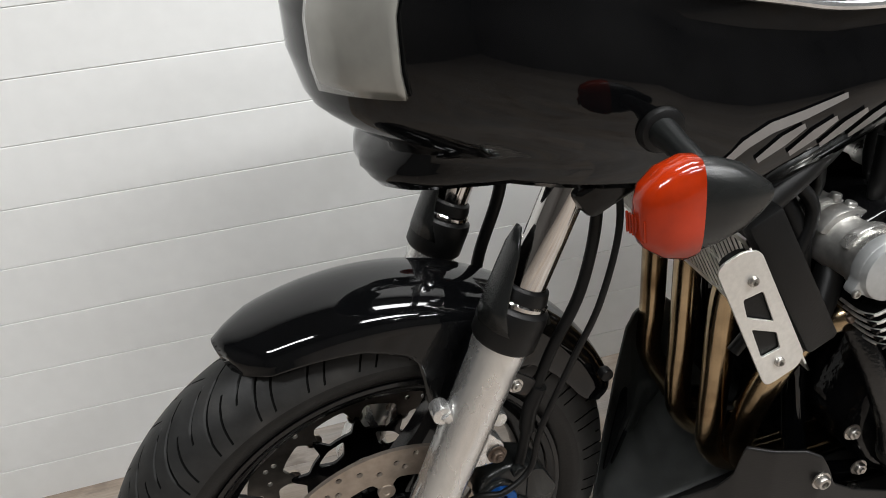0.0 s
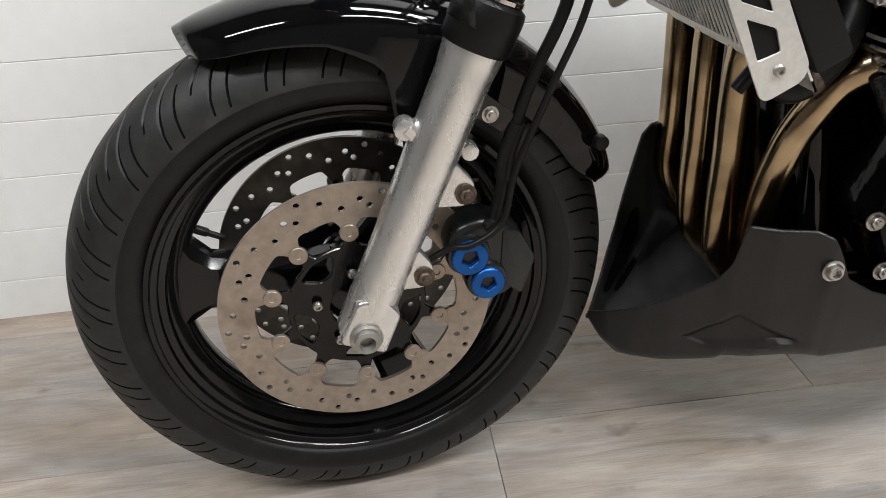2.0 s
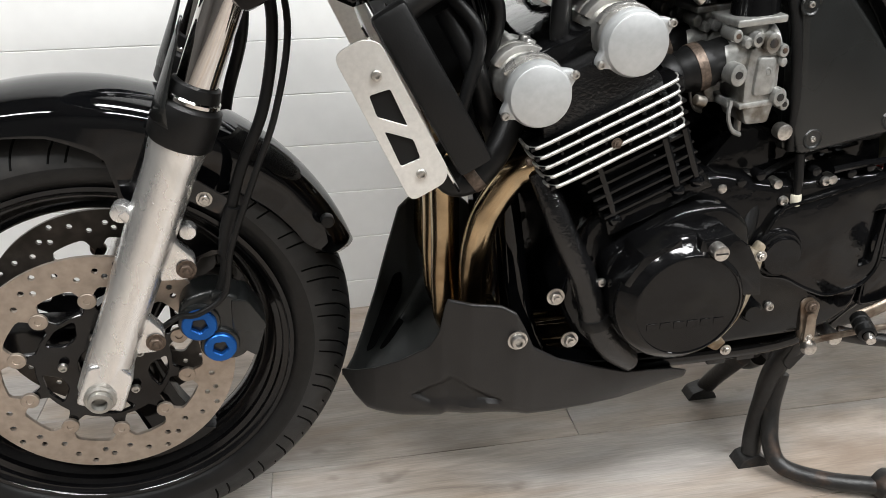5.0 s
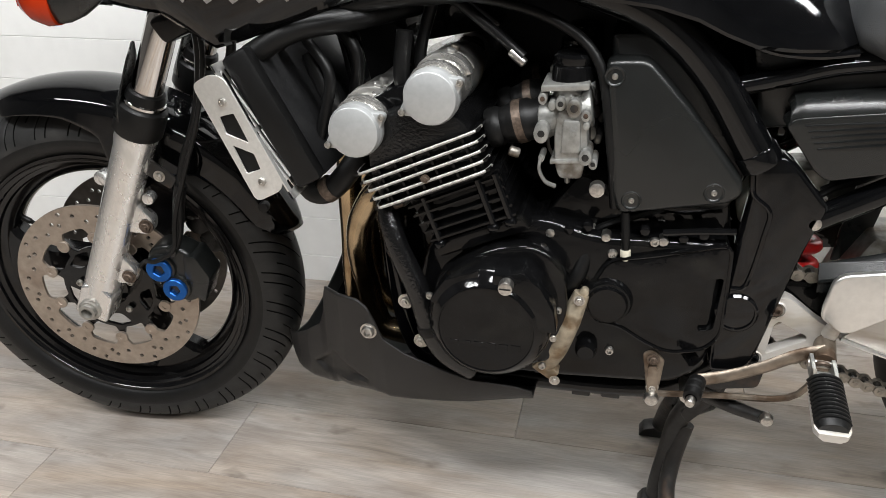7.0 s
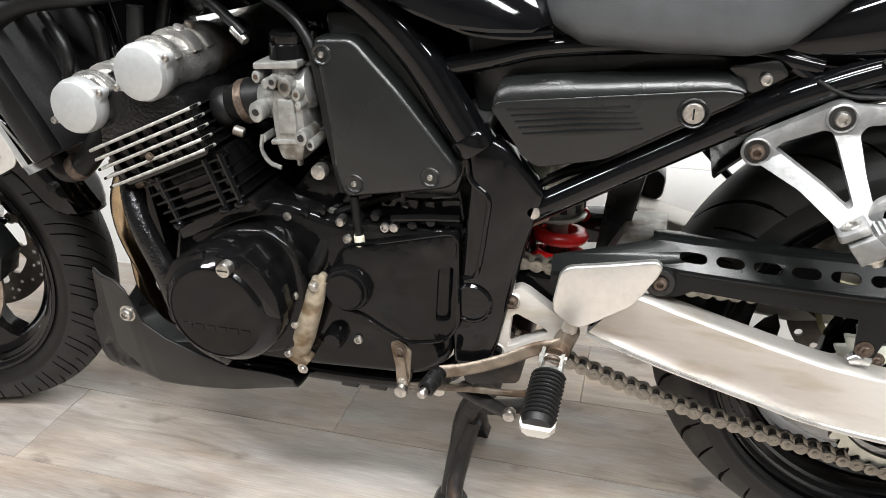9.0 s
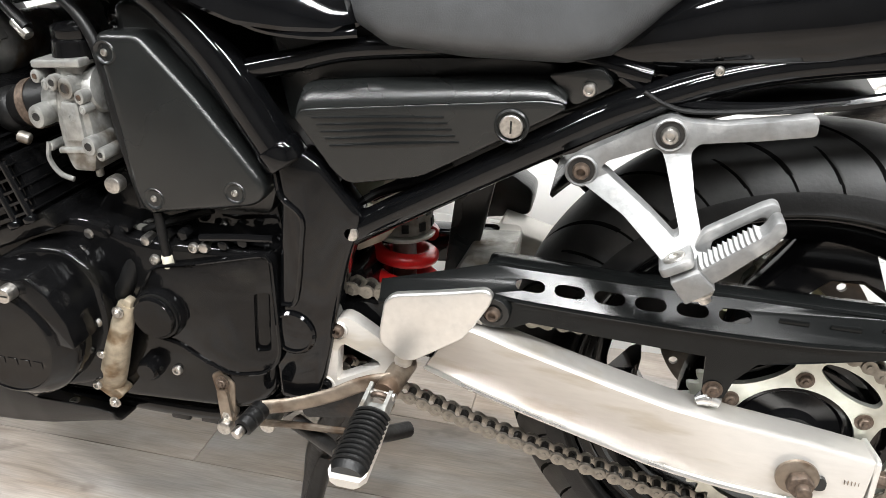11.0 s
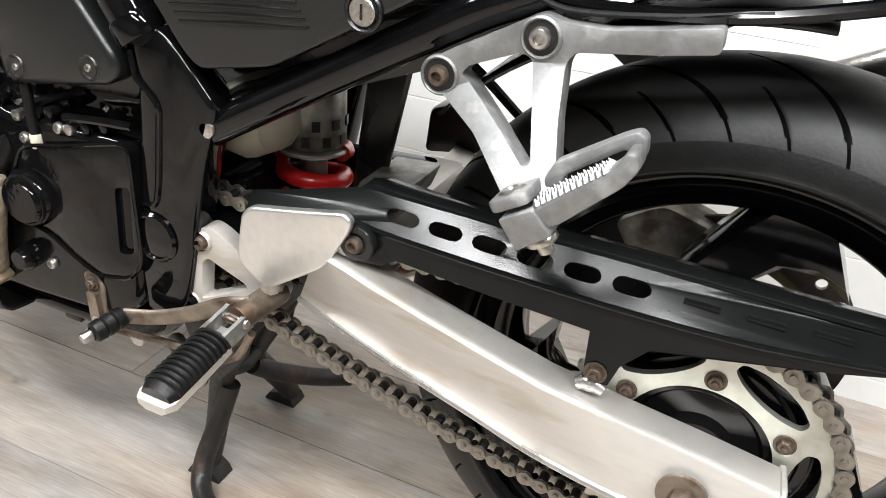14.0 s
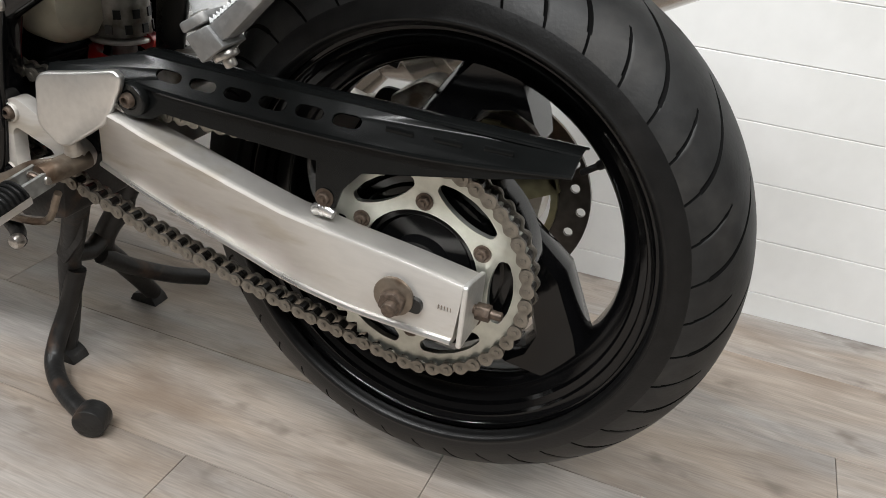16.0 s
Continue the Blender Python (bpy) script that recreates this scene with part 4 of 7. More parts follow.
# ---- belly pan ----
RIM = ((0.269, 0.220), (0.300, 0.247), (0.340, 0.282), (0.374, 0.313), (0.386, 0.340), (0.391, 0.372), (0.394, 0.386), (0.450, 0.388), (0.466, 0.380), (0.476, 0.360), (0.486, 0.334), (0.515, 0.315), (0.60, 0.283), (0.665, 0.271), (0.685, 0.264))
RIM_FAR = ((0.269, 0.205), (0.285, 0.215), (0.300, 0.240), (0.325, 0.295), (0.345, 0.350), (0.365, 0.402), (0.380, 0.410), (0.450, 0.400), (0.476, 0.372), (0.486, 0.334), (0.515, 0.315), (0.60, 0.283), (0.685, 0.264))
HALF = ((0.269, 0.003), (0.285, 0.030), (0.310, 0.062), (0.340, 0.091), (0.374, 0.115), (0.391, 0.132), (0.42, 0.152), (0.467, 0.170), (0.56, 0.170), (0.60, 0.166), (0.685, 0.150))
KEEL = ((0.269, 0.212), (0.283, 0.185), (0.298, 0.168), (0.33, 0.170), (0.40, 0.182), (0.50, 0.202), (0.60, 0.222), (0.685, 0.240))


def curve(table, x):
    return float(np.interp(x, [p[0] for p in table], [p[1] for p in table]))


# the dent in each side of the pan: a point and the inward direction for each of its edges
DENT = ((0.398, 0.283, 0.707, -0.707), (0.398, 0.283, -0.437, -0.899), (0.375, 0.221, -0.31, 0.951), (0.346, 0.231, 0.355, 0.935))


def belly_half(sy):
    """One side of the pan, from the sharp nose back, with its curved-under bottom."""
    rings = []
    for i in range(151):
        x = 0.269 + (0.685 - 0.269) * (i / 150) ** 1.15
        zt, half, zb = curve(RIM if sy < 0 else RIM_FAR, x), curve(HALF, x), curve(KEEL, x)
        ring = []
        for j in range(49):
            q = j / 48
            if q < 0.65:
                z = zt + (zb + 0.30 * (zt - zb) - zt) * q / 0.65
                y = half * (1 - 0.07 * (q / 0.65) ** 2)
            else:
                a = (q - 0.65) / 0.35 * math.pi / 2
                z = zb + 0.30 * (zt - zb) * (1 - math.sin(a))
                y = half * 0.93 * math.cos(a)
            e = min((nx * (x - px) + nz * (z - pz)) for px, pz, nx, nz in DENT)
            e = min(1.0, max(0.0, e / 0.010))
            y -= 0.0075 * e * e * (3 - 2 * e)
            ring.append((x, sy * y, z))
        rings.append(ring)
    return loft(rings, closed=False)


belly = part("belly_pan", belly_half(-1), BELLY, bike, "matt black belly pan under the engine")
solid(belly, 0.003, 0)
# The far half takes the lightened black so its inner face looks lit
b2 = part("belly_side", belly_half(1), BELLYIN, belly, "inner face of the pan, lightened to look lit")
solid(b2, 0.003, 0)


def inner_inset(pts):
    """A glossy recess on the inside of the pan's far front wall: points are x, z."""
    bm = plate(rounded(pts, 0.006, 3), -0.0015, 0.0015)
    for v in bm.verts:
        x, t, z = v.co
        q = (curve(RIM_FAR, x) - z) / max(0.01, curve(RIM_FAR, x) - curve(KEEL, x))
        v.co = (x, curve(HALF, x) * (1 - 0.07 * min(1.0, max(0.0, q / 0.7)) ** 2) - 0.004 + t, z)
    return bm


part("pan_recess", inner_inset([(0.303, 0.210), (0.352, 0.305), (0.364, 0.305), (0.362, 0.268), (0.315, 0.208)]), GLOSS, belly)
part("pan_recess", inner_inset([(0.322, 0.200), (0.376, 0.255), (0.390, 0.250), (0.388, 0.218), (0.345, 0.196)]), GLOSS, belly)
bolt(belly, 0.467, -0.1725, 0.346, 1.5)
put("washer", mesh_of("washer", lathe([(0.0115, 0), (0.0115, -0.0015), (0.004, -0.0015)], (0, 0, 0), (0, 1, 0), 24), STEEL), Matrix.Translation((0.467, -0.1715, 0.346)), belly)
put("screw", SOCKET["steel"], Matrix.Translation((0.588, -0.10, 0.222)) @ Matrix.Rotation(-math.pi / 2, 4, "X") @ Matrix.Diagonal((1.4, 1.4, 1.4, 1)), belly)


# ---- engine ----
EA = radians(23.3)
E1, E2 = Vector((math.cos(EA), 0, math.sin(EA))), Vector((-math.sin(EA), 0, math.cos(EA)))
EO = Vector((0.560, 0, 0.575))        # the middle of the finned head


def eng(a, b, y):
    p = EO + E1 * a + E2 * b
    return (p.x, y, p.z)


def eng_plate(poly, y0, y1, bevel=0.0, holes=()):
    bm = plate(poly, y0, y1, holes=holes, bevel=bevel)
    for v in bm.verts:
        v.co = eng(v.co.x, v.co.z, v.co.y)
    return bm


case_side = rounded([(0.520, 0.375), (0.548, 0.478), (0.600, 0.500), (0.690, 0.520), (0.760, 0.500), (0.905, 0.505), (0.900, 0.330), (0.860, 0.300), (0.720, 0.292), (0.600, 0.285), (0.548, 0.315)], 0.02)
engine = part("engine", plate(case_side, -0.150, 0.150, bevel=0.010, seg=3), ENGBLK, bike, "black four-cylinder engine with silver fin edges")
cyl_block = part("cylinder_block", eng_plate(rounded([(-0.034, -0.086), (0.072, -0.086), (0.078, -0.020), (-0.045, -0.020)], 0.006), -0.166, 0.166, 0.004), ENGBLK, engine, "black finned cylinder block")
for i in range(5):
    b = -0.080 + 0.0122 * i
    part("block_fin", eng_plate(rounded([(-0.037 - 0.002 * i, b), (0.077, b), (0.077, b + 0.0026), (-0.037 - 0.002 * i, b + 0.0026)], 0.001, 2), -0.176, 0.176), ENGBLK, cyl_block)
for a, y in ((-0.026, -0.172), (0.046, -0.174), (0.068, -0.174)):
    part("block_post", tube([eng(a, -0.088, y), eng(a + 0.002, -0.055, y), eng(a + 0.004, -0.024, y)], 0.0045, 10, 4), GLOSS, cyl_block)
    part("post_boss", cyl(eng(a - 0.001, -0.090, y - 0.002), eng(a - 0.001, -0.082, y - 0.002), 0.0075, 14), GLOSS, cyl_block)
part("block_base", eng_plate(rounded([(-0.040, -0.105), (0.085, -0.105), (0.080, -0.084), (-0.036, -0.084)], 0.005), -0.170, 0.170, 0.004), ENGBLK, cyl_block)
part("cylinder_head", eng_plate(rounded([(-0.066, -0.022), (0.066, -0.022), (0.066, 0.045), (0.030, 0.085), (-0.045, 0.085), (-0.068, 0.030)], 0.010), -0.180, 0.180, 0.005), ENGTEX, engine, "black cylinder head")
for i in range(5):
    b = 0.0335 - 0.01175 * i
    a0, a1 = -0.082 + 0.001 * i, 0.081 - 0.0018 * i
    poly = rounded([(a0, b - 0.0016), (a1, b - 0.0016), (a1, b + 0.0016), (a0, b + 0.0016)], 0.0012, 2)
    fin = part("cooling_fin", eng_plate(poly, -0.190, 0.190), ENGBLK, engine, "black fin with a bare metal edge")
    edge = tube([eng(a0 - 0.0005, b, -0.150), eng(a0 - 0.0005, b, -0.172), eng(a0 + 0.004, b, -0.186), eng(a0 + 0.016, b, -0.1912), eng(0.0, b, -0.1912), eng(a1 - 0.016, b, -0.1912), eng(a1 - 0.004, b, -0.186), eng(a1 - 0.001, b, -0.174)], 0.0019, 8, 4)
    part("fin_edge", edge, FINEDGE, fin, "bare machined edge")
for k in range(6):
    a = -0.055 + 0.022 * k
    part("fin_web", eng_plate(rounded([(a, -0.016), (a + 0.003, -0.016), (a + 0.003, 0.033), (a, 0.033)], 0.001, 2), -0.186, -0.17), ENGBLK, engine)
bolt(engine, 0.558, -0.192, 0.576, 0.6, "rust", True)

# cam housings: two stout round tubes across the head with silver end caps
def cam_housing(cx, cz):
    prof = [(0.0, -0.186), (0.031, -0.186), (0.031, -0.172), (0.0285, -0.165), (0.0285, -0.140), (0.031, -0.134), (0.031, -0.100), (0.033, -0.095), (0.033, -0.06), (0.029, -0.05), (0.029, 0.05), (0.033, 0.06), (0.033, 0.095), (0.029, 0.10), (0.029, 0.14), (0.033, 0.15), (0.032, 0.178), (0, 0.178)]
    h = part("cam_cover", lathe(prof, (cx, 0, cz), (0, 1, 0), 36), CAMM, engine, "weathered silver cam cover")
    outline = lobed((cx, 0, cz), 0.0318, 0.0405, 2, 0.34, radians(28), 120)
    cap = [plate(outline, -0.196, -0.182, bevel=0.002), lathe([(0.0, -0.2025), (0.0282, -0.2025), (0.0294, -0.2017), (0.0300, -0.1995), (0.0312, -0.1955), (0.0312, -0.190)], (cx, 0, cz), (0, 1, 0), 48)]
    part("cam_end_cap", join(*cap), SILVER, h, "silver painted round end cap")
    for a in (208, 28):
        a = radians(a)
        bolt(h, cx + 0.0378 * math.cos(a), -0.1962, cz + 0.0378 * math.sin(a), 0.72)
    for y0, y1, lift in ((-0.172, -0.160, 0.004), (-0.138, -0.118, 0.006), (-0.108, -0.088, 0.004)):
        poly = [(cx + (0.0305 + lift) * math.cos(t), cz + (0.0305 + lift) * math.sin(t)) for t in [0.35 + 2.3 * i / 9 for i in range(10)]] + [(cx + 0.026 * math.cos(t), cz + 0.026 * math.sin(t)) for t in (2.65, 1.5, 0.35)]
        part("casting_rib", plate(poly, y0, y1, bevel=0.002), CAMM, h, "worn bright casting step")
    for yy in (-0.104, -0.126):
        part("casting_boss", cyl((cx + 0.006, yy, cz + 0.030), (cx + 0.009, yy, cz + 0.039), 0.006, 14), CAMM, h)


cam_housing(0.477, 0.630)
cam_housing(0.568, 0.673)
part("cam_bridge", eng_plate(rounded([(-0.075, 0.045), (0.045, 0.045), (0.035, 0.105), (-0.06, 0.105)], 0.01), -0.150, 0.150, 0.006), ENGBLK, engine)
part("plug_lead", tube([(0.52, -0.12, 0.73), (0.515, -0.125, 0.68), (0.52, -0.12, 0.645)], 0.010, 10, 5), RUBBER, engine)
part("plug_lead", tube([(0.545, -0.08, 0.76), (0.53, -0.09, 0.70), (0.535, -0.10, 0.65)], 0.0075, 10, 5), RUBBER, engine)

# left crank cover
cc = Vector((0.636, 0, 0.403))
part("cover_base", plate(rounded([(0.560, 0.440), (0.600, 0.470), (0.640, 0.492), (0.692, 0.496), (0.722, 0.470), (0.728, 0.410), (0.718, 0.340), (0.660, 0.318), (0.600, 0.322), (0.565, 0.360)], 0.02), -0.182, -0.14, bevel=0.006, seg=3), ENGBLK, engine, "gloss black crankcase cover")
cover = part("crank_cover", lathe([(0.0755, -0.170), (0.0755, -0.207), (0.0735, -0.214), (0.0690, -0.219), (0.0600, -0.229), (0.0580, -0.2305), (0.0574, -0.2305), (0.0568, -0.2290), (0.0, -0.2290)], (cc.x, 0, cc.z), (0, 1, 0), 64), ENGBLK, engine, "round gloss black crank cover")
step_out = [(cc.x + r * math.cos(radians(a)), cc.z + r * math.sin(radians(a))) for r, a in ((0.060, 5), (0.083, 2), (0.085, 22), (0.088, 45), (0.090, 62), (0.079, 72), (0.076, 84), (0.058, 84), (0.060, 60), (0.060, 30))]
part("cover_step", plate(rounded(step_out, 0.003), -0.226, -0.17, bevel=0.004, seg=2), ENGBLK, cover, "stepped angular part of the cover")
step_left = [(cc.x + r * math.cos(radians(a)), cc.z + r * math.sin(radians(a))) for r, a in ((0.059, 100), (0.077, 98), (0.078, 130), (0.076, 158), (0.059, 160), (0.059, 130))]
part("cover_step", plate(rounded(step_left, 0.003), -0.221, -0.17, bevel=0.0045, seg=2), ENGBLK, cover)
slot = join(cyl((0.660, -0.215, 0.467), (0.660, -0.2395, 0.467), 0.0085, 20, 0.001))
part("slotted_plug", slot, STEEL, cover, "slotted steel plug")
part("plug_slot", block(0.6535, 0.6665, -0.2402, -0.2390, 0.4662, 0.4678, 0), SATIN, cover)
for i in range(6):
    part("raised_mark", block(0.592 + 0.0150 * i, 0.603 + 0.0150 * i, -0.2298, -0.2288, 0.378, 0.386, 0.0003, 1), ENGBLK, cover)
for bx, bz, k in ((0.629, 0.470, "rust"), (0.556, 0.416, "steel"), (0.716, 0.413, "steel"), (0.700, 0.330, "steel"), (0.568, 0.340, "dark"), (0.640, 0.321, "dark")):
    bolt(engine, bx, -0.182, bz, 0.85, k)
for bx, bz in ((0.515, 0.386), (0.534, 0.327)):
    bolt(engine, bx, -0.152, bz, 1.1, "steel", True)

# coolant pipes
part("coolant_pipe", tube([(0.492, -0.150, 0.535), (0.503, -0.165, 0.505), (0.516, -0.172, 0.470), (0.540, -0.175, 0.415), (0.556, -0.175, 0.360), (0.575, -0.172, 0.325), (0.605, -0.16, 0.295)], [0.012, 0.013, 0.0145, 0.0155, 0.0165, 0.0155, 0.014], 16, 6), ENGTEX, engine, "thick black coolant pipe")
part("pipe_joint", cyl((0.553, -0.175, 0.372), (0.557, -0.175, 0.358), 0.0185, 18), RUBBER, engine)
water = part("water_pipe", tube([(0.743, -0.165, 0.430), (0.730, -0.170, 0.392), (0.715, -0.168, 0.352), (0.702, -0.160, 0.322)], [0.010, 0.014, 0.016, 0.015], 14, 5), CORRODED, engine, "corroded silver water pipe")
part("pipe_flange", plate(rounded([(0.732, 0.418), (0.744, 0.440), (0.752, 0.436), (0.746, 0.412)], 0.004), -0.172, -0.160, bevel=0.002), CORRODED, water)
part("pipe_foot", plate(rounded([(0.684, 0.318), (0.696, 0.330), (0.722, 0.312), (0.710, 0.300)], 0.005), -0.172, -0.150, bevel=0.003), CORRODED, water)
for bx, bz in ((0.741, 0.428), (0.712, 0.372), (0.716, 0.308)):
    bolt(water, bx, -0.180, bz, 0.72, "steel", True)
part("oil_hose", tube([(0.745, -0.14, 0.475), (0.735, -0.15, 0.445), (0.720, -0.15, 0.43), (0.700, -0.15, 0.432)], 0.010, 12, 5), RUBBER, engine)
part("hose_clip", cyl((0.712, -0.152, 0.446), (0.708, -0.152, 0.432), 0.0125, 14, 0.001), STEEL, engine)

# sprocket cover with its round plug
sprc = rounded([(0.755, 0.440), (0.772, 0.474), (0.815, 0.482), (0.908, 0.506), (0.910, 0.385), (0.893, 0.362), (0.850, 0.352), (0.815, 0.368), (0.790, 0.385), (0.760, 0.388), (0.748, 0.412)], 0.014)
recess = rounded([(0.886, 0.458), (0.904, 0.462), (0.900, 0.392), (0.882, 0.388)], 0.005)
sprocket_cover = part("sprocket_cover", plate(sprc, -0.156, -0.120, holes=[recess], bevel=0.004), ENGBLK, engine, "black front sprocket cover")
part("cover_rim", tube([(x, -0.156, z) for x, z in sprc] + [(sprc[0][0], -0.156, sprc[0][1])], 0.0022, 6, 1, smooth=False), ENGBLK, sprocket_cover)
part("shaft_plug", lathe([(0.030, -0.140), (0.030, -0.158), (0.027, -0.163), (0.025, -0.163), (0.024, -0.168), (0.022, -0.171), (0, -0.171)], (0.774, 0, 0.419), (0, 1, 0), 32), ENGBLK, sprocket_cover, "round black plug")
part("plug_ring", lathe([(0.0235, -0.163), (0.0245, -0.166), (0.0265, -0.166), (0.0265, -0.163)], (0.774, 0, 0.419), (0, 1, 0), 32), RUBBER, sprocket_cover)
for bx, bz in ((0.775, 0.480), (0.822, 0.500), (0.781, 0.343)):
    bolt(engine, bx, -0.150, bz, 1.0, "steel")
part("crankcase_ridge", tube([(0.83, -0.150, 0.512), (0.87, -0.150, 0.517), (0.91, -0.150, 0.520)], 0.004, 8, 3), ENGBLK, engine)
part("sump", plate(rounded([(0.60, 0.300), (0.88, 0.310), (0.86, 0.262), (0.66, 0.245), (0.60, 0.262)], 0.014), -0.090, 0.090, bevel=0.008, seg=2), ENGBLK, engine, "black oil sump")
part("engine_mount", plate(rounded([(0.822, 0.345), (0.834, 0.352), (0.850, 0.338), (0.846, 0.288), (0.832, 0.286)], 0.005), -0.152, -0.140, bevel=0.002), STAINED, engine, "grubby bracket")
bolt(engine, 0.836, -0.153, 0.338, 0.85, "rust", True)
bolt(engine, 0.838, -0.153, 0.296, 0.85, "steel", True)
for pts, r in (([(0.700, -0.13, 0.345), (0.74, -0.14, 0.335), (0.775, -0.13, 0.315), (0.83, -0.12, 0.318)], 0.004), ([(0.76, -0.13, 0.36), (0.79, -0.14, 0.33), (0.82, -0.13, 0.325)], 0.003)):
    part("wire", tube(pts, r, 8, 5), RUBBER, engine)
part("oil_switch", lathe([(0, -0.168), (0.010, -0.168), (0.014, -0.160), (0.014, -0.14)], (0.752, 0, 0.345), (0, 1, 0), 18), ENGBLK, engine)
part("wire", tube([(0.725, -0.12, 0.470), (0.752, -0.13, 0.500), (0.780, -0.125, 0.512), (0.83, -0.12, 0.530)], 0.0045, 8, 5), RUBBER, engine)
part("wire_clamp", block(0.735, 0.752, -0.135, -0.120, 0.478, 0.505, 0.002), CASTSIL, engine)
for k in range(9):
    x, z = 0.70 + 0.022 * k, 0.50 + 0.006 * (k % 3)
    part("stud", cyl((x, -0.135, z), (x, -0.152, z), 0.006, 8), ENGBLK if k % 3 else STEEL, engine)
part("starter_cover", plate(rounded([(0.68, 0.50), (0.73, 0.565), (0.80, 0.545), (0.90, 0.555), (0.91, 0.50)], 0.01), -0.12, 0.12, bevel=0.008), ENGBLK, engine)

# carburettor with rubber intake boot


def carburettor(y):
    body = [cyl((0.668, y, 0.640), (0.750, y, 0.658), 0.024, 24, 0.004), plate(rounded([(0.698, 0.660), (0.744, 0.660), (0.748, 0.605), (0.743, 0.590), (0.740, 0.576), (0.705, 0.575), (0.697, 0.592), (0.694, 0.625)], 0.007), y - 0.029, y + 0.026, bevel=0.005, seg=2), plate(rounded([(0.708, 0.650), (0.735, 0.650), (0.737, 0.610), (0.706, 0.608)], 0.006), y - 0.0335, y + 0.026, bevel=0.003, seg=2), cyl((0.712, y, 0.640), (0.710, y, 0.690), 0.024, 24, 0.003), plate(rounded([(0.672, 0.688), (0.745, 0.692), (0.745, 0.684), (0.672, 0.680)], 0.003), y - 0.030, y + 0.030, bevel=0.002), plate(rounded([(0.690, 0.600), (0.752, 0.604), (0.752, 0.598), (0.690, 0.594)], 0.002), y - 0.031, y + 0.029, bevel=0.0015)]
    for bx, bz, r, l in ((0.675, 0.672, 0.007, 0.030), (0.690, 0.665, 0.006, 0.032), (0.703, 0.668, 0.008, 0.034), (0.724, 0.664, 0.011, 0.036), (0.742, 0.656, 0.007, 0.036), (0.744, 0.644, 0.005, 0.036), (0.676, 0.634, 0.012, 0.040), (0.724, 0.634, 0.006, 0.034), (0.745, 0.607, 0.010, 0.038), (0.757, 0.598, 0.007, 0.034), (0.676, 0.600, 0.005, 0.03)):
        body.append(cyl((bx, y, bz), (bx, y - l, bz), r, 14, 0.0015))
        body.append(lathe([(r * 0.55, -l - 0.0005), (r * 0.5, -l + 0.004), (0, -l + 0.004)], (bx, y, bz), (0, 1, 0), 12))
    body.append(tube([(0.676, y - 0.030, 0.605), (0.674, y - 0.032, 0.588), (0.684, y - 0.030, 0.572), (0.70, y - 0.026, 0.565)], 0.0028, 8, 4))
    body.append(cyl((0.714, y, 0.580), (0.716, y, 0.560), 0.005, 10))
    shape = join(*body)
    for v in shape.verts:
        v.co.x, v.co.z = 0.7165 + (v.co.x - 0.7165) * 0.72, 0.573 + (v.co.z - 0.573) * 0.96
    ob = part("carburettor", shape, CARB, bike, "grey cast metal carburettor")
    for bx, bz, r, l in ((0.675, 0.672, 0.007, 0.030), (0.703, 0.668, 0.008, 0.034), (0.724, 0.664, 0.011, 0.036), (0.742, 0.656, 0.007, 0.036), (0.676, 0.634, 0.010, 0.040), (0.745, 0.607, 0.010, 0.038), (0.757, 0.598, 0.007, 0.034)):
        hx, hz = 0.7165 + (bx - 0.7165) * 0.72, 0.573 + (bz - 0.573) * 0.96
        if y < -0.1:
            part("jet_socket", cyl((hx, y - l + 0.002, hz), (hx, y - l - 0.0002, hz), r * 0.42, 10, 0.0003), IRON, ob)
    part("diaphragm_cap", lathe([(0.0, 0.714), (0.019, 0.714), (0.0225, 0.711), (0.0225, 0.704), (0.021, 0.702), (0.0230, 0.700), (0.0245, 0.684)], (0.717, y, 0.0), (0, 0, 1), 28), ENGBLK, ob, "black round cap")
    part("intake_boot", lathe([(0.022, 0), (0.0235, 0.004), (0.0235, 0.014), (0.0205, 0.018), (0.0225, 0.024), (0.0225, 0.028), (0.0245, 0.031), (0.0245, 0.052), (0.0215, 0.056), (0.0215, 0.072)], (0.622, y, 0.622), (0.96, 0, 0.28), 28), RUBBER, ob, "black rubber intake boot")
    part("boot_clip", lathe([(0.0246, 0.034), (0.0256, 0.034), (0.0256, 0.044), (0.0246, 0.044)], (0.622, y, 0.622), (0.96, 0, 0.28), 28), RUST, ob, "rusty clamp band")
    if y < -0.1:
        part("clip_screw", cyl((0.662, y - 0.024, 0.602), (0.650, y - 0.026, 0.606), 0.006, 10), CASTSIL, ob)
        part("fuel_screw", cyl((0.752, y - 0.02, 0.566), (0.752, y - 0.034, 0.566), 0.009, 14), STEEL, ob)
    return ob


for y in (-0.135, -0.045, 0.045, 0.135):
    carburettor(y)

# ---- frame ----
def tube_part(name, pts, r, label="", material=GLOSS, n=20, k=7, parent=None, flat=1.0):
    return part(name, tube(pts, r, n, k, flat), material, parent or bike, label)


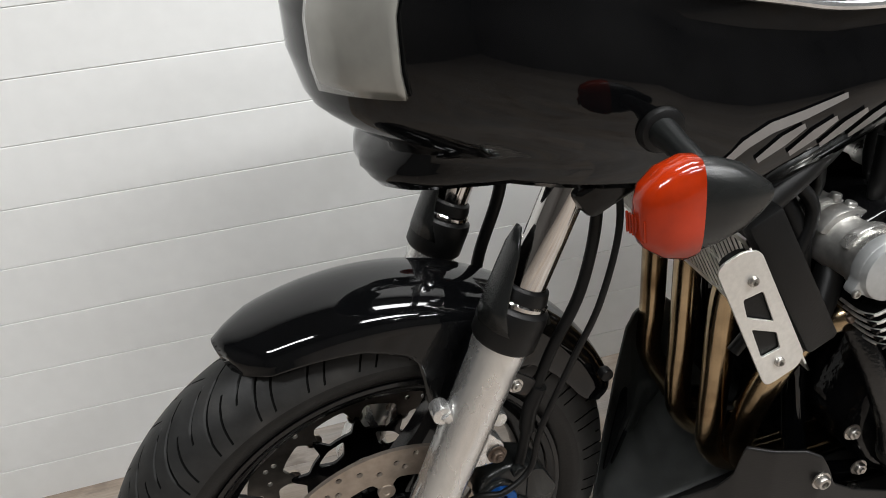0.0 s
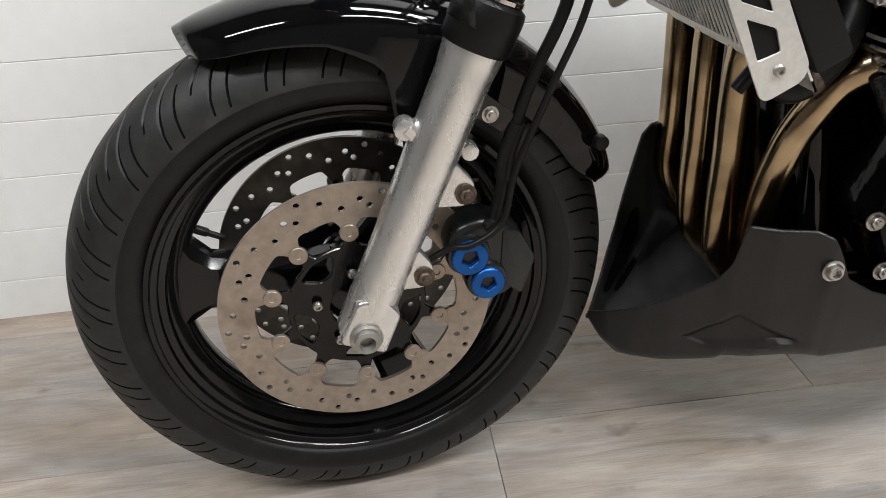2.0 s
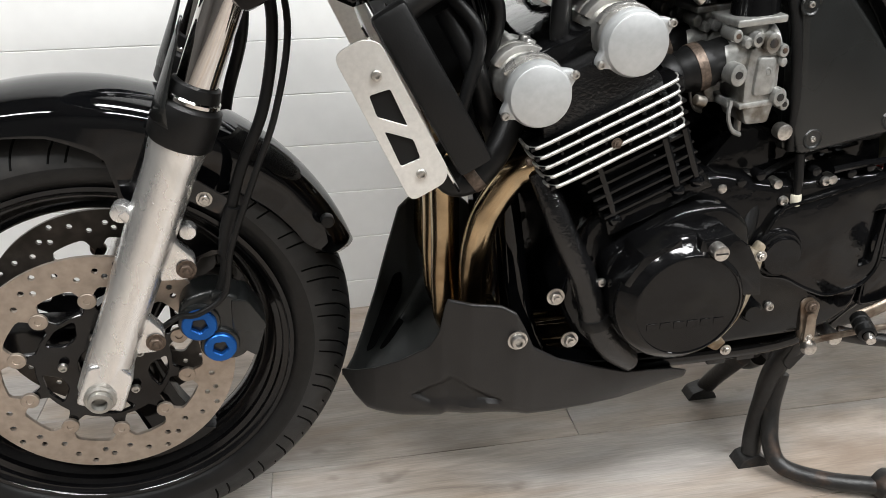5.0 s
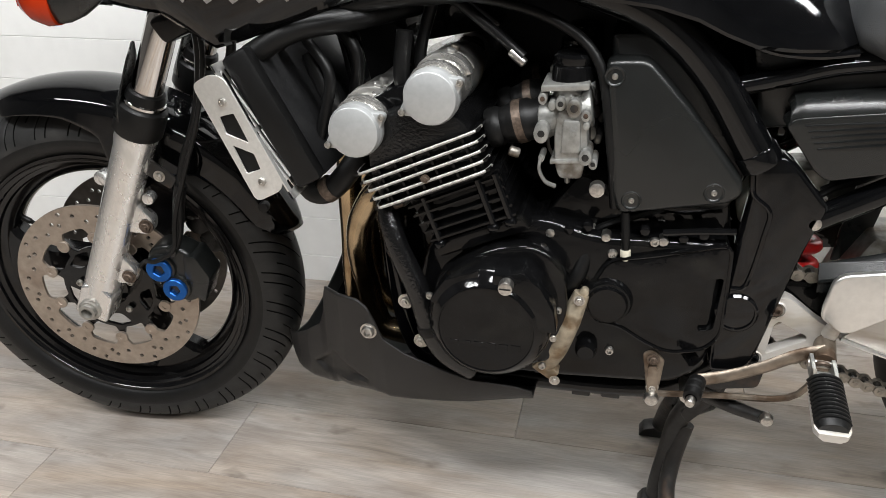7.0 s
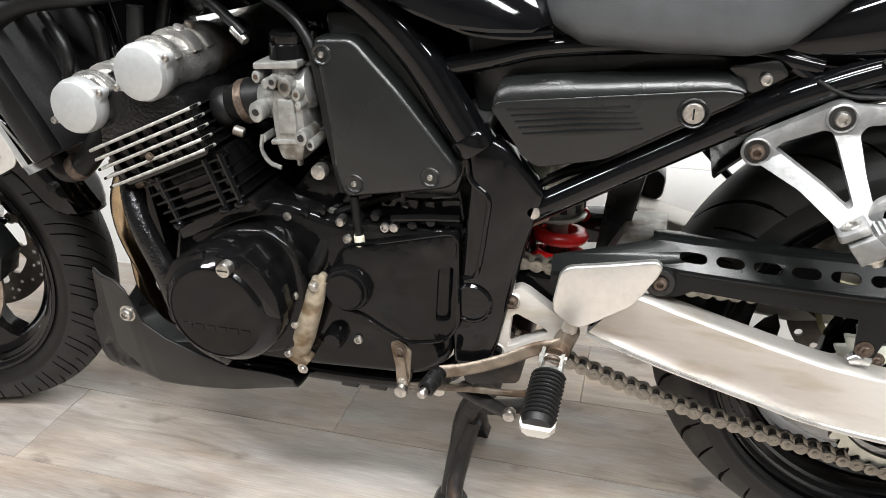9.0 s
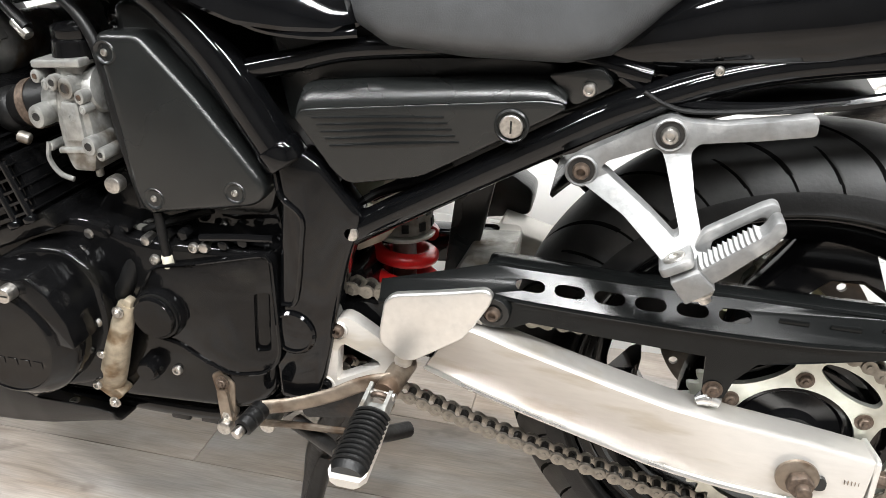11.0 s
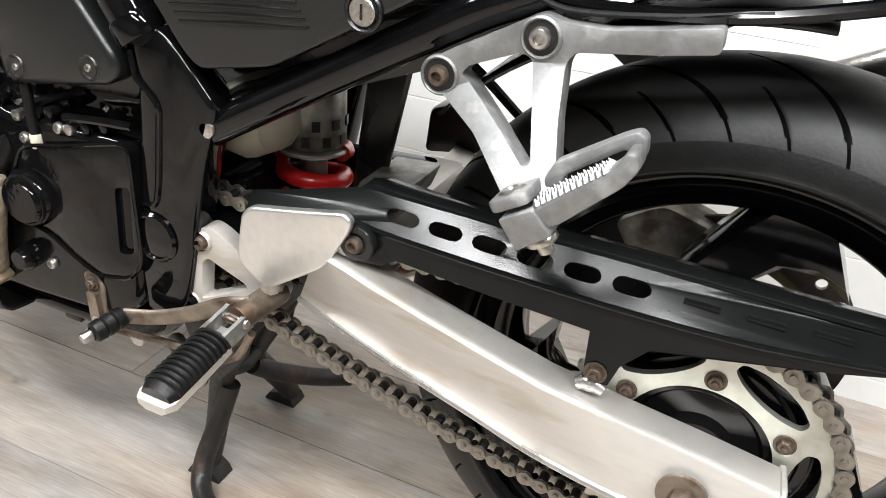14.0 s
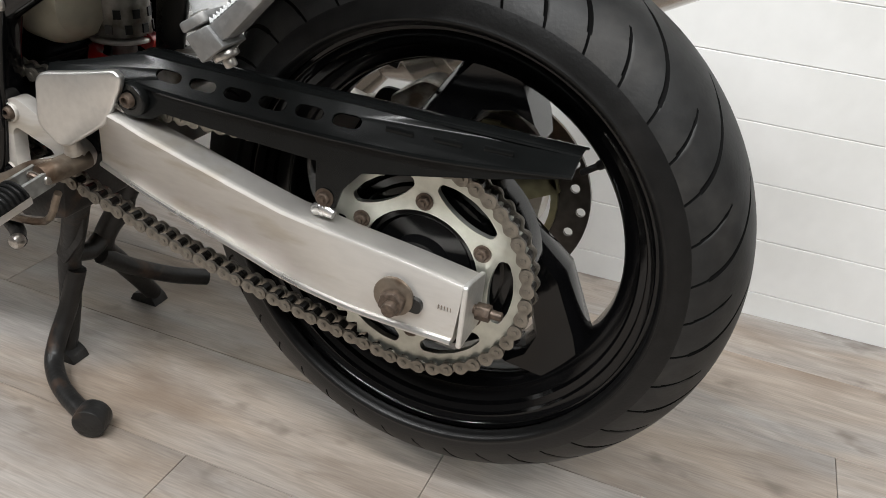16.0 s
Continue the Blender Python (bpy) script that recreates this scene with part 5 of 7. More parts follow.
frame_main = tube_part("frame_spine", [(0.36, -0.055, 0.90), (0.45, -0.085, 0.86), (0.60, -0.12, 0.815), (0.72, -0.135, 0.785), (0.80, -0.140, 0.755), (0.860, -0.140, 0.700), (0.905, -0.140, 0.632), (0.922, -0.140, 0.606)], 0.021, "gloss black frame tube")
for sy in (-1, 1):
    if sy > 0:
        tube_part("frame_rail", [(0.36, 0.055, 0.90), (0.60, 0.12, 0.815), (0.80, 0.140, 0.755), (0.860, 0.140, 0.700), (0.922, 0.140, 0.606)], 0.021)
    collar = part("frame_collar", cyl((0.916, sy * 0.140, 0.616), (0.928, sy * 0.140, 0.598), 0.0235, 24, 0.003), GLOSS, bike)
    pl = rounded([(0.916, 0.600), (0.945, 0.615), (0.965, 0.600), (1.002, 0.556), (0.985, 0.500), (0.972, 0.440), (0.952, 0.345), (0.940, 0.330), (0.902, 0.326), (0.900, 0.380), (0.910, 0.455), (0.920, 0.560)], 0.010)
    dp = part("pivot_plate", plate(pl, sy * 0.150 if sy < 0 else 0.120, sy * 0.118 if sy < 0 else 0.150, bevel=0.006, seg=3), GLOSS, bike, "gloss black swingarm pivot plate")
    if sy < 0:
        part("plate_step", tube([(0.917, -0.150, 0.590), (0.922, -0.1505, 0.566), (0.941, -0.1505, 0.548), (0.940, -0.1505, 0.52), (0.930, -0.1505, 0.455), (0.914, -0.150, 0.447)], 0.0028, 8, 4), GLOSS, dp)
        part("pivot_cap", lathe([(0.0255, -0.149), (0.0255, -0.152), (0.023, -0.1545), (0.021, -0.1545), (0.0205, -0.1525), (0.012, -0.1535), (0, -0.1545)], (0.9235, 0, 0.415), (0, 1, 0), 36), GLOSS, dp, "round black pivot cap")
        part("gusset_bolt", cyl((0.990, -0.135, 0.535), (0.990, -0.150, 0.535), 0.008, 14), STEEL, dp)
    st = tube_part("seat_rail", [(0.975, sy * 0.132, 0.524), (1.06, sy * 0.134, 0.575), (1.178, sy * 0.134, 0.644), (1.25, sy * 0.134, 0.682), (1.36, sy * 0.120, 0.715), (1.60, sy * 0.10, 0.745)], 0.0145, "gloss black rear frame tube")
    tube_part("seat_rail_upper", [(0.885, sy * 0.135, 0.681), (0.94, sy * 0.132, 0.694), (1.005, sy * 0.128, 0.708), (1.15, sy * 0.12, 0.715), (1.25, sy * 0.128, 0.70)], 0.0105)
tube_part("clamp_screw", [(0.887, -0.147, 0.687), (0.889, -0.149, 0.682), (0.892, -0.147, 0.677)], 0.0045, material=STEEL, n=10, k=3)
tube_part("down_tube", [(0.36, -0.05, 0.86), (0.43, -0.07, 0.72), (0.47, -0.085, 0.50), (0.50, -0.09, 0.30), (0.56, -0.095, 0.258), (0.70, -0.10, 0.252), (0.85, -0.10, 0.262), (0.92, -0.11, 0.32)], 0.014)
tube_part("down_tube", [(0.36, 0.05, 0.86), (0.43, 0.07, 0.72), (0.47, 0.085, 0.50), (0.50, 0.09, 0.30), (0.56, 0.095, 0.258), (0.70, 0.10, 0.252), (0.85, 0.10, 0.262), (0.92, 0.11, 0.32)], 0.014)
part("frame_bracket", block(0.735, 0.760, -0.112, -0.095, 0.238, 0.250, 0.002), IRON, bike)
part("frame_bracket", block(0.775, 0.800, -0.112, -0.095, 0.240, 0.252, 0.002), IRON, bike)
part("head_tube", cyl((0.27, 0, 0.76), (0.345, 0, 0.94), 0.035, 24), GLOSS, bike)
part("fork_yoke", plate(rounded([(0.19, 0.735), (0.25, 0.760), (0.27, 0.735), (0.21, 0.705)], 0.01), -0.13, 0.13, bevel=0.006), ENGBLK, bike)
part("dark_backing", plate(rounded([(0.30, 0.76), (0.55, 0.775), (0.62, 0.72), (0.52, 0.70), (0.42, 0.745)], 0.01), -0.03, 0.03, bevel=0.005), ENGBLK, bike)
# Added dark sheet stands in for the shade behind the radiator
part("dark_backing", plate(rounded([(0.375, 0.715), (0.480, 0.745), (0.500, 0.640), (0.470, 0.520), (0.415, 0.540)], 0.01), 0.02, 0.05, bevel=0.004), RUBBER, bike, "added dark sheet for the shade behind the radiator")
part("engine_front", plate(rounded([(0.462, 0.505), (0.530, 0.530), (0.560, 0.300), (0.476, 0.300)], 0.01), -0.045, 0.150, bevel=0.008), ENGBLK, engine, "black crankcase front with the oil cooler behind the pipes")
# Another added sheet: fills see-through gaps under the tank with dark as shade
part("dark_backing", plate(rounded([(0.545, 0.600), (0.530, 0.700), (0.560, 0.790), (0.800, 0.780), (0.905, 0.760), (1.00, 0.720), (1.00, 0.610), (0.960, 0.560), (0.930, 0.520), (0.700, 0.500)], 0.01), 0.095, 0.115, bevel=0.004), RUBBER, bike, "added dark sheet for the shade under the tank")
part("airbox", plate(rounded([(0.755, 0.735), (0.84, 0.735), (0.92, 0.60), (0.90, 0.535), (0.775, 0.530)], 0.01), -0.130, 0.130, bevel=0.008), SATIN, bike, "black plastic airbox")

# matt side panel over the airbox
panel_side = rounded([(0.752, 0.712), (0.797, 0.714), (0.845, 0.662), (0.908, 0.583), (0.909, 0.566), (0.896, 0.556), (0.777, 0.534), (0.768, 0.560)], 0.010)
air_panel = part("airbox_panel", plate(panel_side, -0.160, -0.128, bevel=0.010, seg=4), SATIN, bike, "matt black trapezoid side panel")
for bx, bz in ((0.7625, 0.6945), (0.791, 0.5535), (0.879, 0.569)):
    part("screw_recess", lathe([(0.0115, -0.1600), (0.0105, -0.1612), (0.0085, -0.1605), (0.0075, -0.1590), (0, -0.1590)], (bx, 0, bz), (0, 1, 0), 24), SATIN, air_panel)
    bolt(air_panel, bx, -0.1592, bz, 0.6, "steel")
part("vent_tube", tube([(0.786, -0.150, 0.535), (0.789, -0.152, 0.50), (0.790, -0.150, 0.480)], 0.0052, 10, 5), RUBBER, bike)
part("tube_end", cyl((0.7895, -0.151, 0.488), (0.7905, -0.151, 0.473), 0.0062, 12), BOTTLE, bike, "white plastic tube end")

# cables over the engine
for pts, r in (([(0.42, -0.12, 0.745), (0.52, -0.13, 0.77), (0.62, -0.135, 0.768), (0.70, -0.140, 0.745), (0.745, -0.150, 0.705), (0.763, -0.155, 0.62), (0.773, -0.150, 0.54)], 0.0058), ([(0.45, -0.10, 0.79), (0.56, -0.11, 0.77), (0.62, -0.12, 0.735), (0.66, -0.13, 0.705)], 0.0062), ([(0.40, -0.13, 0.72), (0.43, -0.14, 0.68), (0.42, -0.14, 0.63), (0.40, -0.14, 0.58), (0.36, -0.14, 0.53)], 0.007), ([(0.35, -0.12, 0.72), (0.45, -0.12, 0.757), (0.60, -0.12, 0.775)], 0.012)):
    part("cable", tube(pts, r, 10, 8), RUBBER, bike)
part("cable_end", cyl((0.645, -0.128, 0.712), (0.662, -0.132, 0.698), 0.006, 10), STEEL, bike)


# ---- tank, seat, tail ----
def shell(rows, n=28, power=2.6):
    """A body along x: rows of x, half width, bottom z, top z; sections are soft rectangles."""
    rings = []
    for x, w, z0, z1 in rows:
        ring = []
        for i in range(n):
            t = 2 * math.pi * i / n
            cy = math.copysign(abs(math.cos(t)) ** (2 / power), math.cos(t))
            cz = math.copysign(abs(math.sin(t)) ** (2 / power), math.sin(t))
            ring.append((x, w * cy, (z0 + z1) / 2 + (z1 - z0) / 2 * cz))
        rings.append(ring)
    return loft(rings)


def tank_shell(rows, n=18):
    """A body whose flanks start upright at the lower edge and lean inwards as they rise."""
    rings = []
    for x, w, z0, z1 in rows:
        half = []
        for i in range(n + 1):
            q = i / n
            half.append((w * math.sqrt(max(0.0, 1 - q ** 1.25)), z0 + (z1 - z0) * q))
        half.insert(0, (w * 0.985, z0 - 0.004))
        half.insert(0, (w * 0.90, z0 - 0.006))
        rings.append([(x, -y, z) for y, z in half] + [(x, y, z) for y, z in reversed(half[:-1])])
    return loft(rings)


tank = part("fuel_tank", tank_shell([(0.47, 0.07, 0.84, 0.93), (0.50, 0.13, 0.81, 0.97), (0.58, 0.165, 0.795, 1.0), (0.70, 0.180, 0.785, 1.0), (0.80, 0.182, 0.772, 0.985), (0.84, 0.180, 0.760, 0.965), (0.87, 0.176, 0.745, 0.945), (0.90, 0.170, 0.733, 0.92), (0.94, 0.160, 0.728, 0.88), (0.98, 0.150, 0.727, 0.84), (1.02, 0.12, 0.735, 0.80)]), GLOSS, bike, "glossy black fuel tank")
part("tank_seam", tube([(0.83, -0.158, 0.770), (0.88, -0.158, 0.742), (0.915, -0.156, 0.725), (0.96, -0.150, 0.720), (1.0, -0.14, 0.722)], 0.004, 8, 5), GLOSS, tank)
seat = part("seat", shell([(0.985, 0.120, 0.745, 0.80), (1.00, 0.150, 0.722, 0.815), (1.03, 0.166, 0.708, 0.82), (1.10, 0.172, 0.704, 0.815), (1.18, 0.172, 0.705, 0.81), (1.215, 0.165, 0.712, 0.82), (1.245, 0.15, 0.735, 0.84), (1.28, 0.14, 0.77, 0.86), (1.42, 0.13, 0.80, 0.88), (1.52, 0.10, 0.82, 0.88)], 44, 5.0), VINYL, bike, "dark grey vinyl seat")
tail_rows = [(1.215, 0.128, 0.692, 0.745), (1.25, 0.140, 0.686, 0.775), (1.30, 0.142, 0.683, 0.80), (1.38, 0.140, 0.690, 0.815), (1.46, 0.130, 0.708, 0.825), (1.515, 0.115, 0.720, 0.83), (1.53, 0.09, 0.735, 0.82)]
tail = part("tail_fairing", shell(tail_rows, 36, 2.8), GLOSS, bike, "glossy black tail fairing")
part("tail_edge", tube([(1.225, -0.13, 0.700), (1.26, -0.138, 0.684), (1.32, -0.140, 0.683), (1.40, -0.136, 0.692), (1.50, -0.122, 0.716)], 0.005, 8, 5), GLOSS, tail)
part("tail_wire", tube([(1.245, -0.146, 0.692), (1.266, -0.147, 0.682), (1.29, -0.146, 0.679), (1.34, -0.143, 0.684), (1.40, -0.138, 0.694)], 0.0022, 8, 5), RUBBER, tail)
bolt(tail, 1.300, -0.1425, 0.712, 0.7)

cover_poly = rounded([(0.941, 0.648), (0.950, 0.657), (1.05, 0.6685), (1.165, 0.6815), (1.182, 0.680), (1.184, 0.674), (1.172, 0.666), (1.060, 0.602), (0.992, 0.588), (0.978, 0.598)], 0.010)
LEDGE = ((0.945, 0.6500, 0.6660), (0.949, 0.6555, 0.6745), (0.960, 0.6575, 0.6770), (1.010, 0.6635, 0.6815), (1.080, 0.6715, 0.6875), (1.150, 0.6795, 0.6935), (1.168, 0.6815, 0.6940), (1.178, 0.6810, 0.6900), (1.184, 0.6790, 0.6840))
side_cover = part("side_cover", plate(cover_poly, -0.155, -0.120, bevel=0.015, seg=5), SATIN, bike, "matt black side cover with a lock")
ledge = []
for x, za, zb in LEDGE:
    ledge.append([(x, y, za + (zb - za) * q) for y, q in ((-0.1500, -0.25), (-0.1548, 0.0), (-0.1540, 0.25), (-0.1500, 0.6), (-0.1440, 0.9), (-0.1350, 1.0), (-0.1200, 0.95))])
part("cover_ledge", loft(ledge, closed=False), SATIN, side_cover)
part("cover_tab", plate(rounded([(1.165, 0.700), (1.210, 0.708), (1.222, 0.694), (1.190, 0.674)], 0.006), -0.142, -0.128, bevel=0.003), SATIN, side_cover)
bolt(side_cover, 1.201, -0.143, 0.690, 1.05)
for i in range(5):
    xa, za, xb, zb = 0.960 + 0.004 * i, 0.6485 - 0.0061 * i, 1.081 + 0.0035 * i, 0.6595 - 0.0053 * i
    part("ridge", tube([(xa, -0.1552, za), ((xa + xb) / 2, -0.1558, (za + zb) / 2 + 0.0003), (xb, -0.1552, zb)], [0.0010, 0.0017, 0.0010], 8, 5), GUARDM, side_cover)
part("lock_surround", lathe([(0.0150, -0.154), (0.0150, -0.157), (0.0135, -0.1585), (0.0118, -0.157), (0.0118, -0.154)], (1.140, 0, 0.657), (0, 1, 0), 32), SATIN, side_cover)
part("seat_lock", lathe([(0.0102, -0.155), (0.0102, -0.1585), (0.0093, -0.1595), (0, -0.1595)], (1.140, 0, 0.657), (0, 1, 0), 28), STEEL, side_cover, "round steel seat lock")
part("key_slot", block(1.1392, 1.1408, -0.1602, -0.1590, 0.6515, 0.6625, 0), SATIN, side_cover)
part("battery_box", plate(rounded([(1.00, 0.60), (1.19, 0.68), (1.30, 0.69), (1.20, 0.62), (1.05, 0.56)], 0.01), -0.09, 0.11, bevel=0.006), SATIN, bike, "black plastic battery tray")
part("seat_base", plate(rounded([(0.90, 0.74), (1.26, 0.76), (1.24, 0.69), (1.18, 0.66), (0.92, 0.63)], 0.01), -0.115, 0.115, bevel=0.008), SATIN, bike, "black plastic seat base")

# ---- pillion bracket (cast aluminium) and peg ----
bra = rounded([(1.190, 0.618), (1.191, 0.631), (1.199, 0.638), (1.240, 0.661), (1.262, 0.674), (1.270, 0.677), (1.282, 0.673), (1.310, 0.673), (1.340, 0.678), (1.377, 0.685), (1.378, 0.670), (1.340, 0.663), (1.305, 0.658), (1.292, 0.656), (1.287, 0.648), (1.294, 0.617), (1.299, 0.602), (1.303, 0.590), (1.303, 0.577), (1.294, 0.570), (1.279, 0.567), (1.274, 0.576), (1.240, 0.599), (1.205, 0.613), (1.196, 0.614)], 0.004)
hole_a = rounded([(1.217, 0.628), (1.222, 0.635), (1.257, 0.650), (1.264, 0.648), (1.268, 0.641), (1.285, 0.594), (1.281, 0.591), (1.262, 0.604), (1.224, 0.624)], 0.003)


def splay(bm):
    """Below a slanting bend the two legs lean outwards."""
    bmesh.ops.bisect_plane(bm, geom=bm.verts[:] + bm.edges[:] + bm.faces[:], plane_co=(1.205, 0, 0.615), plane_no=(-0.447, 0, 0.894))
    for v in bm.verts:
        v.co.y -= 0.78 * max(0.0, min(0.6475, 0.615 + (v.co.x - 1.205) * 0.5) - v.co.z)
    return bm


pillion = part("pillion_bracket", splay(plate(bra, -0.158, -0.141, holes=[hole_a], bevel=0.0022)), CASTPOL, bike, "polished cast aluminium pillion footrest bracket")
for bx, bz, k in ((1.2015, 0.6245, "rust"), (1.269, 0.6615, "steel")):
    part("bolt_boss", lathe([(0.0142, -0.155), (0.0140, -0.1590), (0.0126, -0.1602), (0.0116, -0.1594), (0.0112, -0.1575)], (bx, 0, bz), (0, 1, 0), 32), CASTPOL, pillion)
    # flat dark disc paints the shade round the bolt in its seat
    part("boss_shade", lathe([(0.0113, -0.1585), (0, -0.1585)], (bx, 0, bz), (0, 1, 0), 24), IRON, pillion)
    bolt(pillion, bx, -0.1583, bz, 1.25, k)
loop = rounded([(1.297, 0.590), (1.302, 0.601), (1.340, 0.627), (1.348, 0.631), (1.353, 0.628), (1.3545, 0.618), (1.351, 0.606), (1.345, 0.608), (1.346, 0.617), (1.342, 0.6185), (1.309, 0.594), (1.309, 0.580), (1.299, 0.578)], 0.003)
part("strap_loop", plate(loop, -0.207, -0.194, bevel=0.0018), CASTPOL, pillion)
part("peg_knuckle", plate(rounded([(1.280, 0.5685), (1.300, 0.5805), (1.3145, 0.567), (1.294, 0.551)], 0.002), -0.236, -0.206, bevel=0.0015), CASTPOL, pillion, "cast hinge block")
HN = Vector((-0.51, 0, 0.86))
HC = Vector((1.2865, -0.2185, 0.5745))
pad = plate(rounded([(-0.0135, -0.014), (0.0135, -0.014), (0.0135, 0.020), (-0.0135, 0.020)], 0.006), 0.0, 0.008, bevel=0.0018)
part("hinge_pad", pad, CASTPOL, pillion, m=Matrix.Translation(HC + HN * 0.001) @ Matrix(((0.86, HN.x, 0, 0), (0, 0, 1, 0), (0.51, HN.z, 0, 0), (0, 0, 0, 1))))
part("hinge_pin", lathe([(0.0088, 0.0088), (0.0088, 0.0100), (0.0074, 0.0108), (0.0042, 0.0108), (0.0036, 0.0094), (0, 0.0094)], HC, HN, 24), STEEL, pillion)
HB = Vector((1.304, -0.221, 0.559))
part("hinge_nut", join(cyl(HB, HB - HN * 0.006, 0.0105, 20), cyl(HB - HN * 0.004, HB - HN * 0.013, 0.0052, 12)), STEEL, pillion)
peg_poly = rounded([(1.299, 0.580), (1.343, 0.6165), (1.347, 0.626), (1.353, 0.627), (1.356, 0.618), (1.349, 0.606), (1.318, 0.575), (1.307, 0.567)], 0.003)
pilpeg = part("pillion_peg", plate(peg_poly, -0.233, -0.211, bevel=0.002), CASTPOL, bike, "folded pillion footrest with a toothed grip")
pd = Vector((0.044, 0, 0.0365)).normalized()
pn = Vector((-pd.z, 0, pd.x))
TOOTH = mesh_of("tooth", lathe([(0.0036, -0.0006), (0, 0.0040)], (0, 0, 0), (pn.x, 0, pn.z), 4), CASTPOL, smooth=False)
for i in range(12):
    for j in range(4):
        c = Vector((1.3015, -0.2300 + 0.0053 * j, 0.5825)) + pd * (0.0042 * i)
        put("tooth", TOOTH, Matrix.Translation(c), pilpeg)
# the far side's pillion bracket
farb = part("pillion_bracket", plate(bra, 0.141, 0.158, holes=[hole_a], bevel=0.003), CASTPOL, bike, "polished cast aluminium pillion footrest bracket")
part("pillion_peg", tube([(1.300, 0.195, 0.596), (1.325, 0.198, 0.612), (1.360, 0.198, 0.636)], [0.011, 0.013, 0.012], 10, 4), RUBBER, bike, "folded pillion footrest")
part("wire_clip", block(0.986, 1.004, -0.126, -0.112, 0.540, 0.556, 0.003), BOTTLE, bike, "off-white plastic wiring clip", m=Matrix.Translation((0.995, 0, 0.548)) @ Matrix.Rotation(-0.7, 4, "Y") @ Matrix.Translation((-0.995, 0, -0.548)))
part("rail_wire", tube([(0.985, -0.122, 0.552), (1.01, -0.118, 0.568), (1.04, -0.112, 0.578), (1.08, -0.106, 0.600)], 0.0045, 8, 5), RUBBER, bike)
part("rail_wire", tube([(1.000, -0.110, 0.560), (1.03, -0.105, 0.575), (1.06, -0.10, 0.590)], 0.006, 8, 5), RUBBER, bike)

# ---- rider's footrest, heel plate and gear lever ----
pb = rounded([(0.960, 0.420), (0.966, 0.431), (0.976, 0.437), (0.986, 0.432), (1.022, 0.401), (1.040, 0.390), (1.046, 0.378), (1.041, 0.363), (1.030, 0.359), (1.010, 0.366), (0.960, 0.340), (0.950, 0.338), (0.944, 0.347)], 0.006)
pbh = rounded([(0.9695, 0.398), (0.975, 0.404), (1.010, 0.382), (1.012, 0.376), (0.966, 0.357)], 0.003)


def tuck_in(bm):
    """The bracket's rear end bends towards the bike."""
    for v in bm.verts:
        v.co.y += 0.25 * max(0.0, v.co.x - 0.972)
    return bm


hanger = part("footrest_bracket", tuck_in(plate(pb, -0.142, -0.124, holes=[pbh], bevel=0.003)), BRUSHED, bike, "cast aluminium footrest bracket")
for bx, bz, k in ((0.9695, 0.4195, "rust"), (0.953, 0.3495, "dark")):
    part("bolt_boss", lathe([(0.0112, -0.140), (0.0110, -0.1428), (0.0098, -0.1438), (0.0090, -0.1428), (0.0088, -0.1415), (0, -0.1415)], (bx, 0, bz), (0, 1, 0), 28), BRUSHED, hanger)
    bolt(hanger, bx, -0.1415, bz, 1.25, k)
hp = rounded([(1.0225, 0.467), (1.032, 0.476), (1.080, 0.485), (1.124, 0.4945), (1.1315, 0.4885), (1.1285, 0.477), (1.105, 0.4365), (1.0525, 0.401), (1.040, 0.400), (1.018, 0.417), (1.0165, 0.428)], 0.009, 5)
heel = part("heel_plate", plate(hp, -0.151, -0.141, bevel=0.0035, seg=3), HEELM, bike, "polished aluminium heel guard")
part("heel_stay", tube([(1.050, -0.139, 0.430), (1.040, -0.134, 0.405), (1.036, -0.128, 0.385)], [0.006, 0.008, 0.010], 10, 4), BRUSHED, heel)
shaft_a, shaft_b = Vector((1.036, -0.112, 0.374)), Vector((1.027, -0.168, 0.369))
part("peg_pivot", cyl(shaft_a, shaft_b, 0.0125, 20), STAINED, hanger)
f0, f1 = Vector((1.0235, -0.180, 0.366)), Vector((1.0215, -0.272, 0.352))
fd = (f1 - f0).normalized()
fn = Vector((0, 0, 1)) - fd * fd.z
fn.normalize()
fs = fd.cross(fn)


def peg_bar(u0, u1, v0, v1, d0, d1):
    return loft([[f0 + fd * d + fs * u + fn * v for u, v in ((u0, v0), (u1, v0), (u1, v1), (u0, v1))] for d in (d0, d1)])


foot = part("footrest", join(peg_bar(-0.0135, -0.0095, -0.010, 0.008, -0.020, 0.018), peg_bar(0.0095, 0.0135, -0.010, 0.008, -0.020, 0.018), peg_bar(-0.010, 0.010, -0.010, -0.005, -0.004, 0.018)), CARB, bike, "folding footrest with ribbed rubber on a forked zinc hinge")
part("hinge_spring", tube([f0 + fd * (-0.010) + fs * 0.009, f0 + fd * (-0.006) + fn * 0.006, f0 + fd * (-0.010) - fs * 0.009], 0.003, 8, 5), RUST, foot)
part("clevis_pin", cyl(f0 - fd * 0.012 + fs * 0.016, f0 - fd * 0.012 - fs * 0.016, 0.005, 14), STEEL, foot)
fb = []
for d, w, h in ((0.014, 0.0165, 0.011), (0.05, 0.0182, 0.011), (0.088, 0.0188, 0.011), (0.096, 0.0145, 0.009)):
    fb.append([f0 + fd * d + fs * (w * u) + fn * (-0.004 + h * v) for u, v in ((-1, -0.7), (-0.6, -1.2), (0.6, -1.2), (1, -0.7), (1, 0), (-1, 0))])
part("footrest_base", loft(fb), BRUSHED, foot, "silver footrest core")
gr = []
